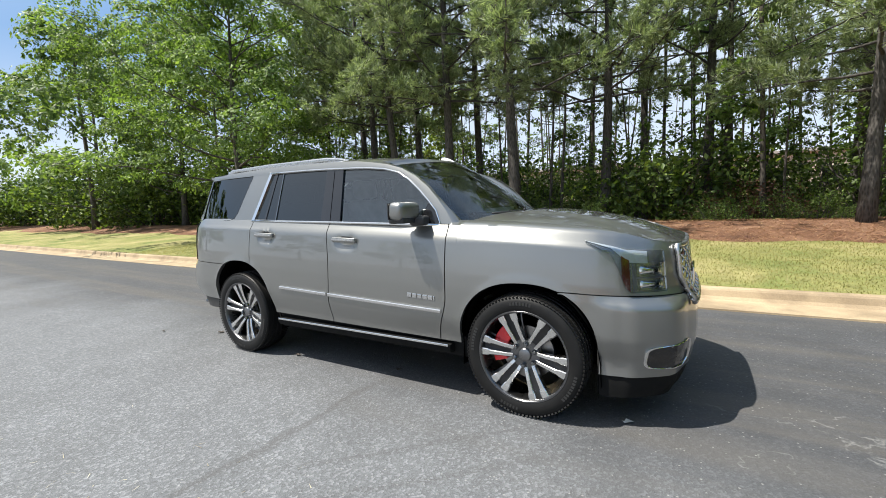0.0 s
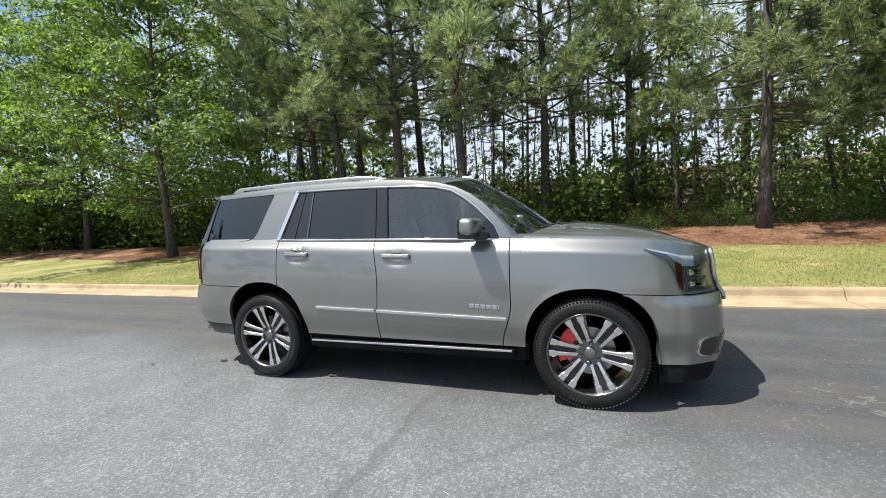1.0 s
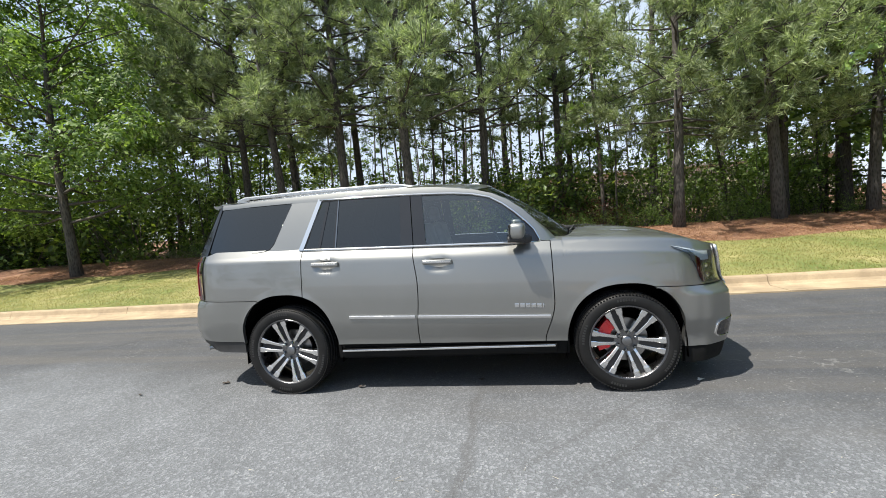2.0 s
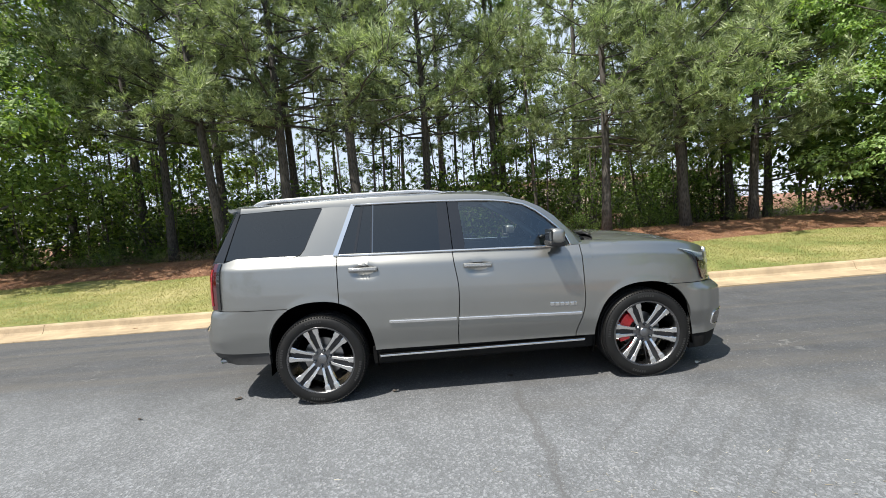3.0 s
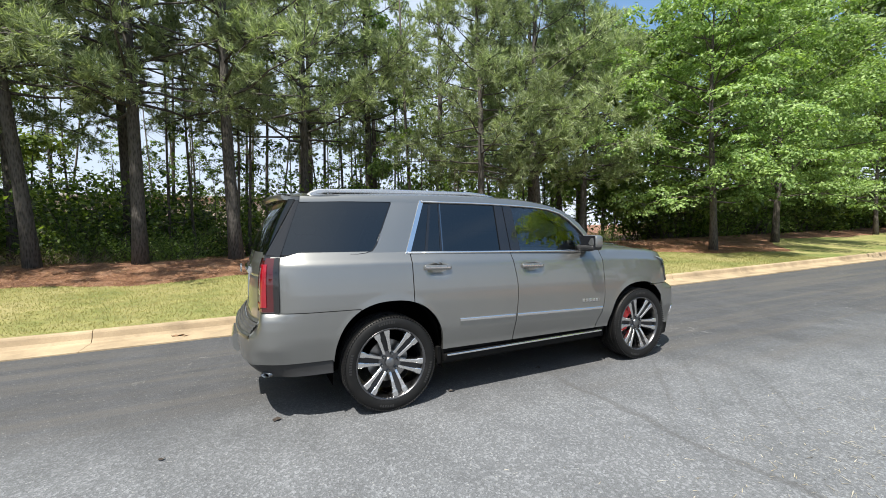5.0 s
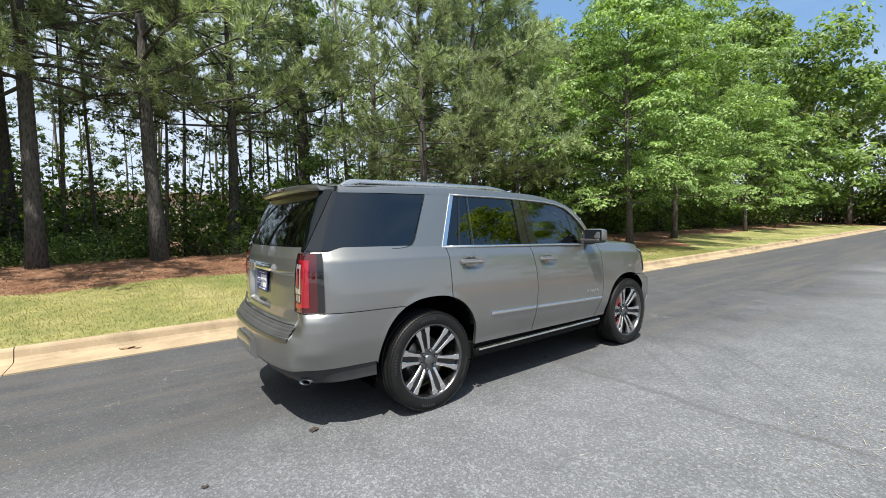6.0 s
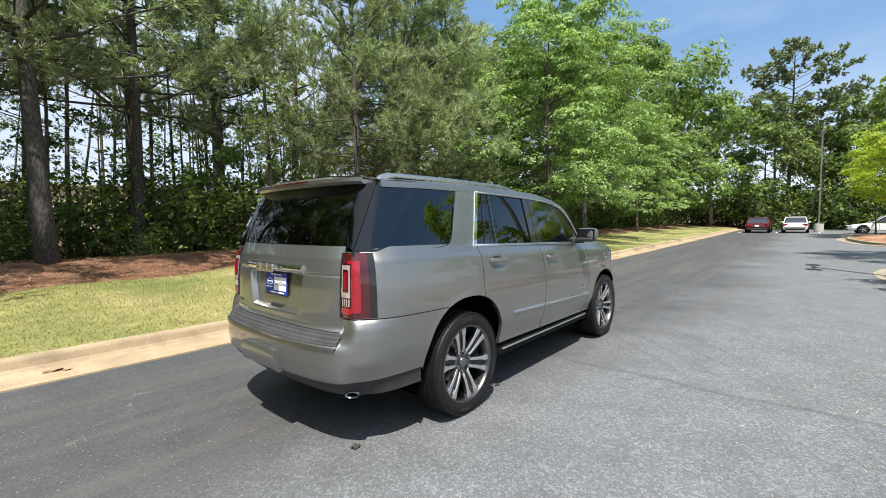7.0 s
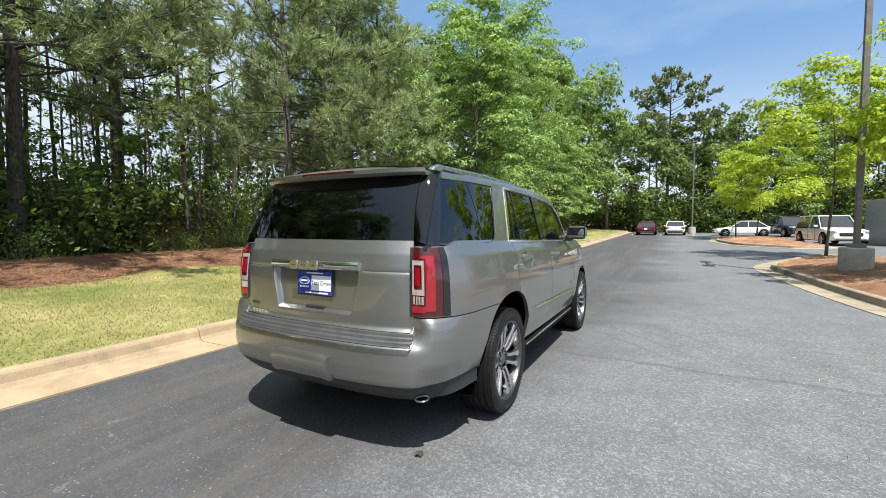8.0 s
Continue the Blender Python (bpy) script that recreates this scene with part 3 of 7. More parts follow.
def make_broadleaf(name, label, category, group, seed, height, girth, clear, reach, clumps, per, size, material, layered=0.5, bark=None, tilt=0.0, puff=0.17, twigs=True):
    rng = np.random.default_rng(seed)
    tree = thing(name, label, category, group)
    bm = bmesh.new()
    top = height * 0.93
    trunk_pts = [np.array([tilt * height * f + 0.07 * math.sin(6 * f + seed), 0.07 * math.sin(5 * f + 2 * seed), top * f]) for f in np.linspace(0, 1, 10)]
    trunk_pts[0][2] = -0.3
    add_tube(bm, trunk_pts, [girth * (1.3 if i == 0 else 1.0) * (1 - 0.9 * i / 9) for i in range(10)], 9)
    ends, axes, radii = [], [], []
    limbs = max(14, int(clumps / 11))
    for i in range(limbs):
        f = clear + (0.96 - clear) * (i + rng.uniform(0, 0.8)) / limbs
        base = np.array([np.interp(f, np.linspace(0, 1, 10), [q[k] for q in trunk_pts]) for k in range(3)])
        u = (f - clear) / (1 - clear)
        wide = reach * (0.30 + 0.95 * math.sin(math.pi * (0.30 + 0.67 * u))) * rng.uniform(0.62, 1.12)
        a = i * 2.4 + rng.uniform(-0.6, 0.6)
        pts = bend_path(rng, base, (math.cos(a), math.sin(a), 0.05 + 0.9 * u), wide * 1.05, 5, 0.11, 0.015)
        r0 = girth * 0.34 * (1 - 0.65 * u)
        add_tube(bm, pts, [r0, r0 * 0.78, r0 * 0.58, r0 * 0.4, r0 * 0.24, 0.006], 5 if twigs else 4)
        m = max(4, int(clumps / limbs))
        out = np.array([math.cos(a), math.sin(a), 0.0])
        for _ in range(m):
            s = rng.uniform(0.10, 1.0) ** 0.6
            at = np.array([np.interp(s, np.linspace(0, 1, 6), [q[k] for q in pts]) for k in range(3)])
            way = rand_dir(rng, 0.1) * np.array([1, 1, lerp(1.0, 0.55, layered)]) + 0.35 * out
            end = at + way * rng.uniform(0.3, 1.0) * reach * 0.24
            if twigs:
                add_tube(bm, [at, end], [0.013, 0.005], 3, cap=False)
            ax = np.array([0, 0, 1.0]) + out * lerp(0.7, 0.3, layered) + rng.normal(0, 0.2, 3)
            ends.append(end)
            axes.append(ax / np.linalg.norm(ax))
            radii.append(reach * puff * rng.uniform(0.55, 1.25))
    part("trunk", bm, bark or OAK_BARK, tree, smooth=True)
    v, fcs = domes(ends, axes, radii, per, rng, size, lerp(0.8, 0.42, layered))
    crown = new("crown", arrays_mesh("crown", v, fcs, material))
    crown.parent = tree
    return tree


def make_shrub(seed, material, per=42, clumps=60, height=2.2, wide=1.4, size=0.10):
    rng = np.random.default_rng(seed)
    bush = thing("shrub", "leafy green undergrowth shrub at the wood's edge", "shrub", "undergrowth")
    bm = bmesh.new()
    ends = []
    for i in range(clumps // 4):
        a = rng.uniform(0, 6.28)
        pts = bend_path(rng, (rng.normal(0, 0.25), rng.normal(0, 0.25), -0.15), (math.cos(a) * 0.5, math.sin(a) * 0.5, 1), rng.uniform(0.5, 1.1) * height, 4, 0.16, 0.0)
        add_tube(bm, pts, [0.02, 0.016, 0.012, 0.008, 0.003], 3, cap=False)
        for _ in range(4):
            s = rng.integers(1, 5)
            ends.append(pts[s] + rng.normal(0, 0.28, 3) * np.array([wide, wide, 0.8]))
    part("stem", bm, OAK_BARK, bush, "thin brown stems")
    v, fcs = leaves(ends, (0.46, 0.46, 0.30), per, rng, size)
    ob = new("foliage", arrays_mesh("foliage", v, fcs, material))
    ob.parent = bush
    return bush


def place_first(proto, spots):
    x, y, turn, scale = spots[0]
    for s in spots[1:]:
        copy_thing(proto, Matrix.LocRotScale((s[0], s[1], land_z(s[0], s[1]) - 0.02), Euler((0, 0, radians(s[2]))), (s[3],) * 3))
    proto.matrix_basis = Matrix.LocRotScale((x, y, land_z(x, y) - 0.02), Euler((0, 0, radians(turn))), (scale,) * 3)


# ---- the sport utility vehicle ----
def make_paint():
    m, nt, p = nodes_of("taupe_metallic_paint")
    v = coords(nt)
    fl = tex(nt, v, 1.3, 2, 0.6)
    dust = tex(nt, v, 3.0, 5, 0.6)
    col = ramp(nt, fl, [(0.3, (0.249, 0.251, 0.242)), (0.7, (0.261, 0.263, 0.253))])
    col = mixed(nt, calc(nt, "MULTIPLY", ramp(nt, dust, grey((0.45, 0.0), (0.75, 1.0))), 0.06), col, (0.36, 0.34, 0.30))
    link(nt, col, p.inputs["Base Color"])
    p.inputs["Metallic"].default_value = 0.84
    link(nt, ramp(nt, dust, grey((0.3, 0.37), (0.7, 0.39))), p.inputs["Roughness"])
    p.inputs["Coat Weight"].default_value = 1.0
    p.inputs["Coat Roughness"].default_value = 0.02
    return m


def make_glass(name, tint, ior=1.5):
    """Coated car glass: a mirror at low angles over a tinted clear body."""
    m, nt, p = nodes_of(name)
    out = nt.nodes["Material Output"]
    fr = nt.nodes.new("ShaderNodeFresnel")
    fr.inputs["IOR"].default_value = ior
    gl = nt.nodes.new("ShaderNodeBsdfGlossy")
    gl.inputs["Roughness"].default_value = 0.015
    gl.inputs["Color"].default_value = (0.90, 0.94, 0.95, 1)
    tr = nt.nodes.new("ShaderNodeBsdfTransparent")
    tr.inputs["Color"].default_value = (*tint, 1)
    mx = nt.nodes.new("ShaderNodeMixShader")
    link(nt, fr.outputs[0], mx.inputs[0])
    link(nt, tr.outputs[0], mx.inputs[1])
    link(nt, gl.outputs[0], mx.inputs[2])
    link(nt, mx.outputs[0], out.inputs["Surface"])
    nt.nodes.remove(p)
    return m


def make_tyre():
    m, nt, p = nodes_of("tyre_rubber")
    v = coords(nt)
    n = tex(nt, v, 14, 5, 0.7)
    link(nt, ramp(nt, n, [(0.3, (0.006, 0.006, 0.0063)), (0.7, (0.011, 0.0107, 0.0104))]), p.inputs["Base Color"])
    link(nt, ramp(nt, n, grey((0.3, 0.45), (0.7, 0.62))), p.inputs["Roughness"])
    bump(nt, p, tex(nt, v, 120, 2), 0.2, 0.002)
    p.inputs["Specular IOR Level"].default_value = 0.28
    return m


PAINT = make_paint()
CORNER = make_glass("black_corner_glass", (0.0, 0.0, 0.0), 1.62)
PRIVACY = make_glass("privacy_glass", (0.030, 0.032, 0.035), 1.85)
REAR_GLASS = make_glass("dark_rear_glass", (0.012, 0.013, 0.014), 1.6)
CLEAR = make_glass("door_glass", (0.90, 0.94, 0.92), 2.1)
SCREEN = make_glass("windscreen_glass", (0.62, 0.68, 0.66), 1.75)
LENS = make_glass("clear_lens", (0.86, 0.88, 0.88), 1.45)
CHROME = simple("chrome", (0.78, 0.78, 0.78), 0.07, 1.0, 0.03)
SATIN = simple("satin_aluminium", (0.60, 0.60, 0.60), 0.28, 1.0, 0.05)
RIM = simple("polished_rim", (0.70, 0.695, 0.69), 0.22, 1.0, 0.06)
RIM_BARREL = simple("machined_rim_barrel", (0.16, 0.16, 0.165), 0.30, 1.0, 0.15)
RIM_DARK = simple("rim_graphite_pocket", (0.035, 0.035, 0.037), 0.35, 0.6, 0.15)
BLACK = simple("black_trim_plastic", (0.022, 0.022, 0.023), 0.5, 0.0, 0.2, bumps=0.2)
GLOSS = simple("gloss_black_trim", (0.010, 0.010, 0.011), 0.07, 0.0, 0.1, coat=0.6)
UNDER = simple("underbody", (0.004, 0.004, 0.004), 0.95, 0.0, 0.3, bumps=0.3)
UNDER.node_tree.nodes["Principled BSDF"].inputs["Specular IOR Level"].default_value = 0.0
# black trim, darkened further for the shade below doors and bumper
SILL = simple("shade_black_trim", (0.008, 0.008, 0.008), 0.7, 0.0, 0.2)
SILL.node_tree.nodes["Principled BSDF"].inputs["Specular IOR Level"].default_value = 0.15

TYRE = make_tyre()
CALIPER = simple("red_caliper_paint", (0.62, 0.012, 0.018), 0.3, 0.0, 0.1, coat=0.5)
DISC = simple("brake_disc_iron", (0.30, 0.29, 0.28), 0.35, 1.0, 0.15)
RED_LENS = simple("red_lens", (0.25, 0.004, 0.012), 0.08, 0.0, 0.12, scale=20, coat=1.0)
DARK_RED = simple("smoked_red_lens", (0.055, 0.003, 0.005), 0.07, 0.0, 0.12, coat=1.0)
AMBER = simple("red_amber_reflector", (0.12, 0.012, 0.009), 0.12, 0.0, 0.1, coat=1.0)
SILVER_LENS = simple("silvered_lamp_inside", (0.68, 0.72, 0.77), 0.16, 0.3, 0.10, scale=18)
SMOKE_SILVER = simple("smoked_silver_lens", (0.42, 0.36, 0.36), 0.15, 0.3, 0.2, scale=25, coat=1.0)
LAMP_GREY = simple("headlamp_inside", (0.26, 0.27, 0.285), 0.22, 0.6, 0.15)
LAMP_MIRROR = simple("lamp_grey_mirror", (0.46, 0.47, 0.49), 0.16, 0.9, 0.2, scale=22)
DARK_MIRROR = simple("dark_mirror", (0.22, 0.23, 0.24), 0.05, 1.0, 0.03)
LEATHER = simple("grey_leather", (0.46, 0.45, 0.42), 0.5, 0.0, 0.15, bumps=0.25)
CABIN = simple("dark_cabin_trim", (0.06, 0.058, 0.055), 0.6, 0.0, 0.2, bumps=0.2)
PLATE_BLUE = simple("blue_plate", (0.02, 0.045, 0.32), 0.3, 0.0, 0.08)
PLATE_WHITE = simple("white_plate", (0.75, 0.76, 0.78), 0.3, 0.0, 0.03)

OUTLINE = [(2.440, 0.0), (2.438, -0.22), (2.424, -0.42), (2.375, -0.58), (2.288, -0.71), (2.175, -0.81), (2.04, -0.893), (1.85, -0.955), (1.5, -0.998), (0.9, -1.014),
           (0.0, -1.02), (-0.9, -1.02), (-1.6, -1.014), (-2.05, -0.995), (-2.27, -0.968), (-2.40, -0.925), (-2.488, -0.86), (-2.552, -0.76), (-2.60, -0.58), (-2.626, -0.32), (-2.634, 0.0)]


def smooth_outline(ctrl, per=14):
    """The plan of the body's right half as fine points with outward normals."""
    p = [Vector((ctrl[1][0], -ctrl[1][1]))] + [Vector(c) for c in ctrl] + [Vector((ctrl[-2][0], -ctrl[-2][1]))]
    out = []
    for i in range(1, len(p) - 2):
        for k in range(per):
            t = k / per
            a, b, c, d = p[i - 1], p[i], p[i + 1], p[i + 2]
            pos = 0.5 * (2 * b + (c - a) * t + (2 * a - 5 * b + 4 * c - d) * t * t + (3 * b - a - 3 * c + d) * t ** 3)
            out.append(pos)
    out.append(p[-2])
    res = []
    for i, q in enumerate(out):
        d = (out[min(i + 1, len(out) - 1)] - out[max(i - 1, 0)]).normalized()
        n = Vector((d.y, -d.x))
        if n.dot(q - Vector((max(-1.6, min(1.4, q.x)), 0))) < 0:
            n = -n
        res.append((q.x, q.y, n.x, n.y))
    res[0] = (*res[0][:2], 1.0, 0.0)
    res[-1] = (*res[-1][:2], -1.0, 0.0)
    return res


PLAN = smooth_outline(OUTLINE)
NP = len(PLAN) - 1
SIDE_IN = [(0.20, 0.050), (0.30, 0.052), (0.40, 0.064), (0.46, 0.060), (0.53, 0.036), (0.60, 0.014), (0.63, 0.008), (0.72, 0.003), (0.85, 0.0), (0.95, 0.004), (1.03, 0.012), (1.09, 0.020), (1.15, 0.030), (1.19, 0.036), (1.215, 0.054), (1.25, 0.074), (1.285, 0.094), (1.30, 0.125), (1.315, 0.175)]
FRONT_IN = [(0.20, 0.085), (0.27, 0.055), (0.34, 0.036), (0.42, 0.018), (0.52, 0.003), (0.62, 0.0), (0.74, 0.002), (0.87, 0.012), (0.905, 0.038), (0.95, 0.052), (1.05, 0.064), (1.16, 0.072), (1.22, 0.082), (1.255, 0.094), (1.29, 0.125), (1.315, 0.16)]
REAR_IN = [(0.36, 0.12), (0.43, 0.04), (0.48, 0.010), (0.55, 0.0), (0.63, 0.0), (0.655, 0.006), (0.662, 0.018), (0.735, 0.080), (0.76, 0.100), (0.84, 0.097), (1.0, 0.103), (1.12, 0.115), (1.2, 0.130), (1.30, 0.165)]
CORNER_IN = [(0.36, 0.11), (0.43, 0.075), (0.50, 0.040), (0.565, 0.004), (0.59, 0.0), (0.70, 0.0), (0.77, 0.008), (0.81, 0.024), (0.83, 0.042), (0.92, 0.046), (1.0, 0.046), (1.12, 0.054), (1.2, 0.074), (1.30, 0.128)]
HANDLES = [(-1.035, 1.135), (-0.022, 1.132)]


def rake(v, x):
    """The height of body level v at x: the lines of the body climb towards the rear, and the bonnet falls to the front."""
    s = table(v, [(0.40, 0.009), (0.66, 0.0335), (1.32, 0.034)])
    drop = 0.055 * sstep(0.7, 1.2, v) * (max(0.0, x - 1.05) / 1.25) ** 2
    return v - s * x * (1.0 if x > -1.6 else 1.6 / -x * 1.0 + (0 if x > -1.6 else (1 - 1.6 / -x) * 0.55)) - drop


def nose_v(x):
    """The level of the joint between wing and bonnet at x: it dips towards the grille."""
    return lerp(1.315, 1.252, sstep(1.95, 2.36, x))


def plan_at(s):
    f = max(0.0, min(1.0, s)) * NP
    i = min(NP - 1, int(f))
    return [lerp(a, b, f - i) for a, b in zip(PLAN[i], PLAN[i + 1])]


def s_of_x(x):
    """Where along the plan the body's side reaches x."""
    lo, hi = 0.0, 1.0
    for _ in range(40):
        mid = (lo + hi) / 2
        lo, hi = (mid, hi) if plan_at(mid)[0] > x else (lo, mid)
    return lo


def s_of_y(y, rear):
    """Where along the plan the front or the rear reaches y (negative)."""
    lo, hi = (0.5, 1.0) if rear else (0.0, 0.5)
    for _ in range(40):
        mid = (lo + hi) / 2
        inner = plan_at(mid)[1] > y
        if rear:
            lo, hi = (lo, mid) if inner else (mid, hi)
        else:
            lo, hi = (mid, hi) if inner else (lo, mid)
    return lo


def hull(s, v, off=0.0, sy=1):
    """A point of the body's skin; sy = 1 is the right side, -1 the left."""
    x, y, nx, ny = plan_at(s)
    ins = table(v, SIDE_IN)
    if nx > 0:
        ins = lerp(ins, table(v, FRONT_IN), sstep(0.25, 0.9, nx))
        # the bumper's corners stand out squarely below the lamps
        ins -= 0.060 * sstep(0.18, 0.55, nx) * (1 - sstep(0.72, 0.97, nx)) * (1 - sstep(0.82, 0.905, v))
    else:
        ins = lerp(ins, table(v, CORNER_IN), sstep(0.05, 0.45, -nx))
        ins = lerp(ins, table(v, REAR_IN), sstep(-0.90, -0.78, y) if nx < -0.3 else 0.0)
    z = rake(v, x)
    if abs(ny) > 0.9:
        for xh, vh in HANDLES:
            zh = rake(vh, xh)
            ins += 0.026 * math.exp(-((x - xh - 0.01) / 0.085) ** 4 - ((z - zh + 0.012) / 0.045) ** 4)
        for xa, za, aa, ha in ARCHES:
            r = max(0.0, (((x - xa) / (aa + 0.075)) ** 2 + ((z - za) / (ha + 0.075)) ** 2) ** 0.5)
            if z > za - 0.1:
                ins -= 0.006 * (1 - sstep(0.86, 1.0, r))
    off -= ins
    return Vector((x + nx * off, sy * (y + ny * off), z))


ARCHES = [(1.473, 0.40, 0.462, 0.482), (-1.462, 0.42, 0.476, 0.512)]


def arch_z(x):
    """The height of the wheel arch's edge at x, or None outside it."""
    for xa, za, a, h in ARCHES:
        u = abs(x - xa) / a
        if u < 1:
            return za + h * (1 - u ** 2.35) ** (1 / 2.35)
    return None


def unrake(z, x):
    lo, hi = 0.0, 2.0
    for _ in range(30):
        mid = (lo + hi) / 2
        lo, hi = (mid, hi) if rake(mid, x) < z else (lo, mid)
    return lo


def inward(p, d):
    c = Vector((max(-1.7, min(1.5, p.x)), 0, p.z))
    return p + (c - p).normalized() * d


def skin(bm, ss, bottom, top, rows=26, sy=1, off=0.0, flange=0.03, shift=None):
    """A panel of the body over the plan places ss, from level bottom(x) to top(x), with its edges turned inwards."""
    grid = []
    for s in ss:
        x = plan_at(s)[0]
        b, t = bottom(x), top(x)
        col = []
        for j in range(rows + 1):
            v = lerp(b, t, j / rows)
            s2 = s if shift is None else shift(s, v)
            col.append(bm.verts.new(hull(s2, v, off, sy)))
        grid.append(col)
    fs = grid_faces(bm, grid)
    bmesh.ops.recalc_face_normals(bm, faces=fs)
    mid = fs[len(fs) // 2]
    c = mid.calc_center_median()
    if mid.normal.dot(c - inward(c, 0.1)) < 0:
        bmesh.ops.reverse_faces(bm, faces=fs)
    if flange:
        es = [e for e in bm.edges if e.is_boundary]
        ex = bmesh.ops.extrude_edge_only(bm, edges=es)["geom"]
        for g in ex:
            if isinstance(g, bmesh.types.BMVert):
                g.co = inward(g.co, flange(g.co.x) if callable(flange) else flange)
    return grid


def span(a, b, n):
    return [lerp(a, b, i / n) for i in range(n + 1)]


def x_list(x0, x1, step=0.03):
    """Places along the side, close together where a wheel arch bends."""
    xs = set(span(x0, x1, max(2, round(abs(x1 - x0) / step))))
    for xa, _, a, _ in ARCHES:
        for k in range(0, 33):
            t = xa + a * math.cos(math.pi * k / 32) * 0.9999
            if min(x0, x1) < t < max(x0, x1):
                xs.add(t)
        for t in (xa - a - 0.0005, xa + a + 0.0005):
            if min(x0, x1) < t < max(x0, x1):
                xs.add(t)
    return sorted(xs, reverse=True)


def glass_y(x, z):
    """The half width of the cabin's side at x, z."""
    y = 0.925 - 0.262 * (z - 1.32) - 0.10 * max(0.0, z - 1.62) ** 2
    if x > 0.45:
        y -= 0.055 * ((x - 0.45) / 0.48) ** 2
    if x < -1.75:
        y -= 0.098 * ((-x - 1.75) / 0.62) ** 2
    return y


def side_plate(bm, poly, off=0.0, thick=0.012, sy=1):
    """A polygon of (x, z) laid on the cabin's side, with thickness."""
    outer = [bm.verts.new((x, -sy * (glass_y(x, z) + off), z)) for x, z in poly]
    inner = [bm.verts.new((x, -sy * (glass_y(x, z) + off - thick), z)) for x, z in poly]
    fs = [bm.faces.new(outer), bm.faces.new(inner[::-1])]
    n = len(poly)
    for i in range(n):
        fs.append(bm.faces.new((outer[i], inner[i], inner[(i + 1) % n], outer[(i + 1) % n])))
    bmesh.ops.recalc_face_normals(bm, faces=fs)
    bmesh.ops.triangulate(bm, faces=fs[:2])


def side_strip(bm, lower, upper, off=0.0, thick=0.03, sy=1):
    """A band on the cabin's side between two rows of (x, z)."""
    cols = []
    for (xa, za), (xb, zb) in zip(lower, upper):
        col = []
        for k in range(4):
            x, z = lerp(xa, xb, k / 3), lerp(za, zb, k / 3)
            bulge = 0.002 * math.sin(math.pi * k / 3)
            col.append(bm.verts.new((x, -sy * (glass_y(x, z) + off + bulge), z)))
        cols.append(col)
    fs = grid_faces(bm, cols)
    bmesh.ops.recalc_face_normals(bm, faces=fs)
    if fs[0].normal.y * sy > 0:
        bmesh.ops.reverse_faces(bm, faces=fs)
    ex = bmesh.ops.extrude_edge_only(bm, edges=[e for e in bm.edges if e.is_boundary])["geom"]
    for g in ex:
        if isinstance(g, bmesh.types.BMVert):
            g.co.y += sy * thick


def side_pane(bm, lower, upper, off, sy):
    """A curved pane on the cabin's side between two rows of (x, z)."""
    rows = [[bm.verts.new((lerp(a[0], b[0], k / 8), -sy * (glass_y(lerp(a[0], b[0], k / 8), lerp(a[1], b[1], k / 8)) + off), lerp(a[1], b[1], k / 8))) for k in range(9)] for a, b in zip(lower, upper)]
    fs = grid_faces(bm, rows)
    bmesh.ops.recalc_face_normals(bm, faces=fs)
    if fs[0].normal.y * sy > 0:
        bmesh.ops.reverse_faces(bm, faces=fs)


def side_pts(pts, off, sy):
    return [(x, -sy * (glass_y(x, z) + off), z) for x, z in pts]


def body_bar(bm, x0, x1, v0, v1, h, t, sy, n=14):
    """A thin bar laid along the body's side."""
    rows = []
    for i in range(n + 1):
        x = lerp(x0, x1, i / n)
        v = lerp(v0, v1, i / n)
        s = s_of_x(x)
        rows.append([bm.verts.new(hull(s, v + dv, o, sy)) for dv, o in ((-h / 2, -0.004), (-h / 2, t * 0.7), (-h * 0.3, t), (h * 0.3, t), (h / 2, t * 0.7), (h / 2, -0.004))])
    fs = grid_faces(bm, rows)
    fs += [bm.faces.new(rows[0]), bm.faces.new(rows[-1][::-1])]
    bmesh.ops.recalc_face_normals(bm, faces=fs)


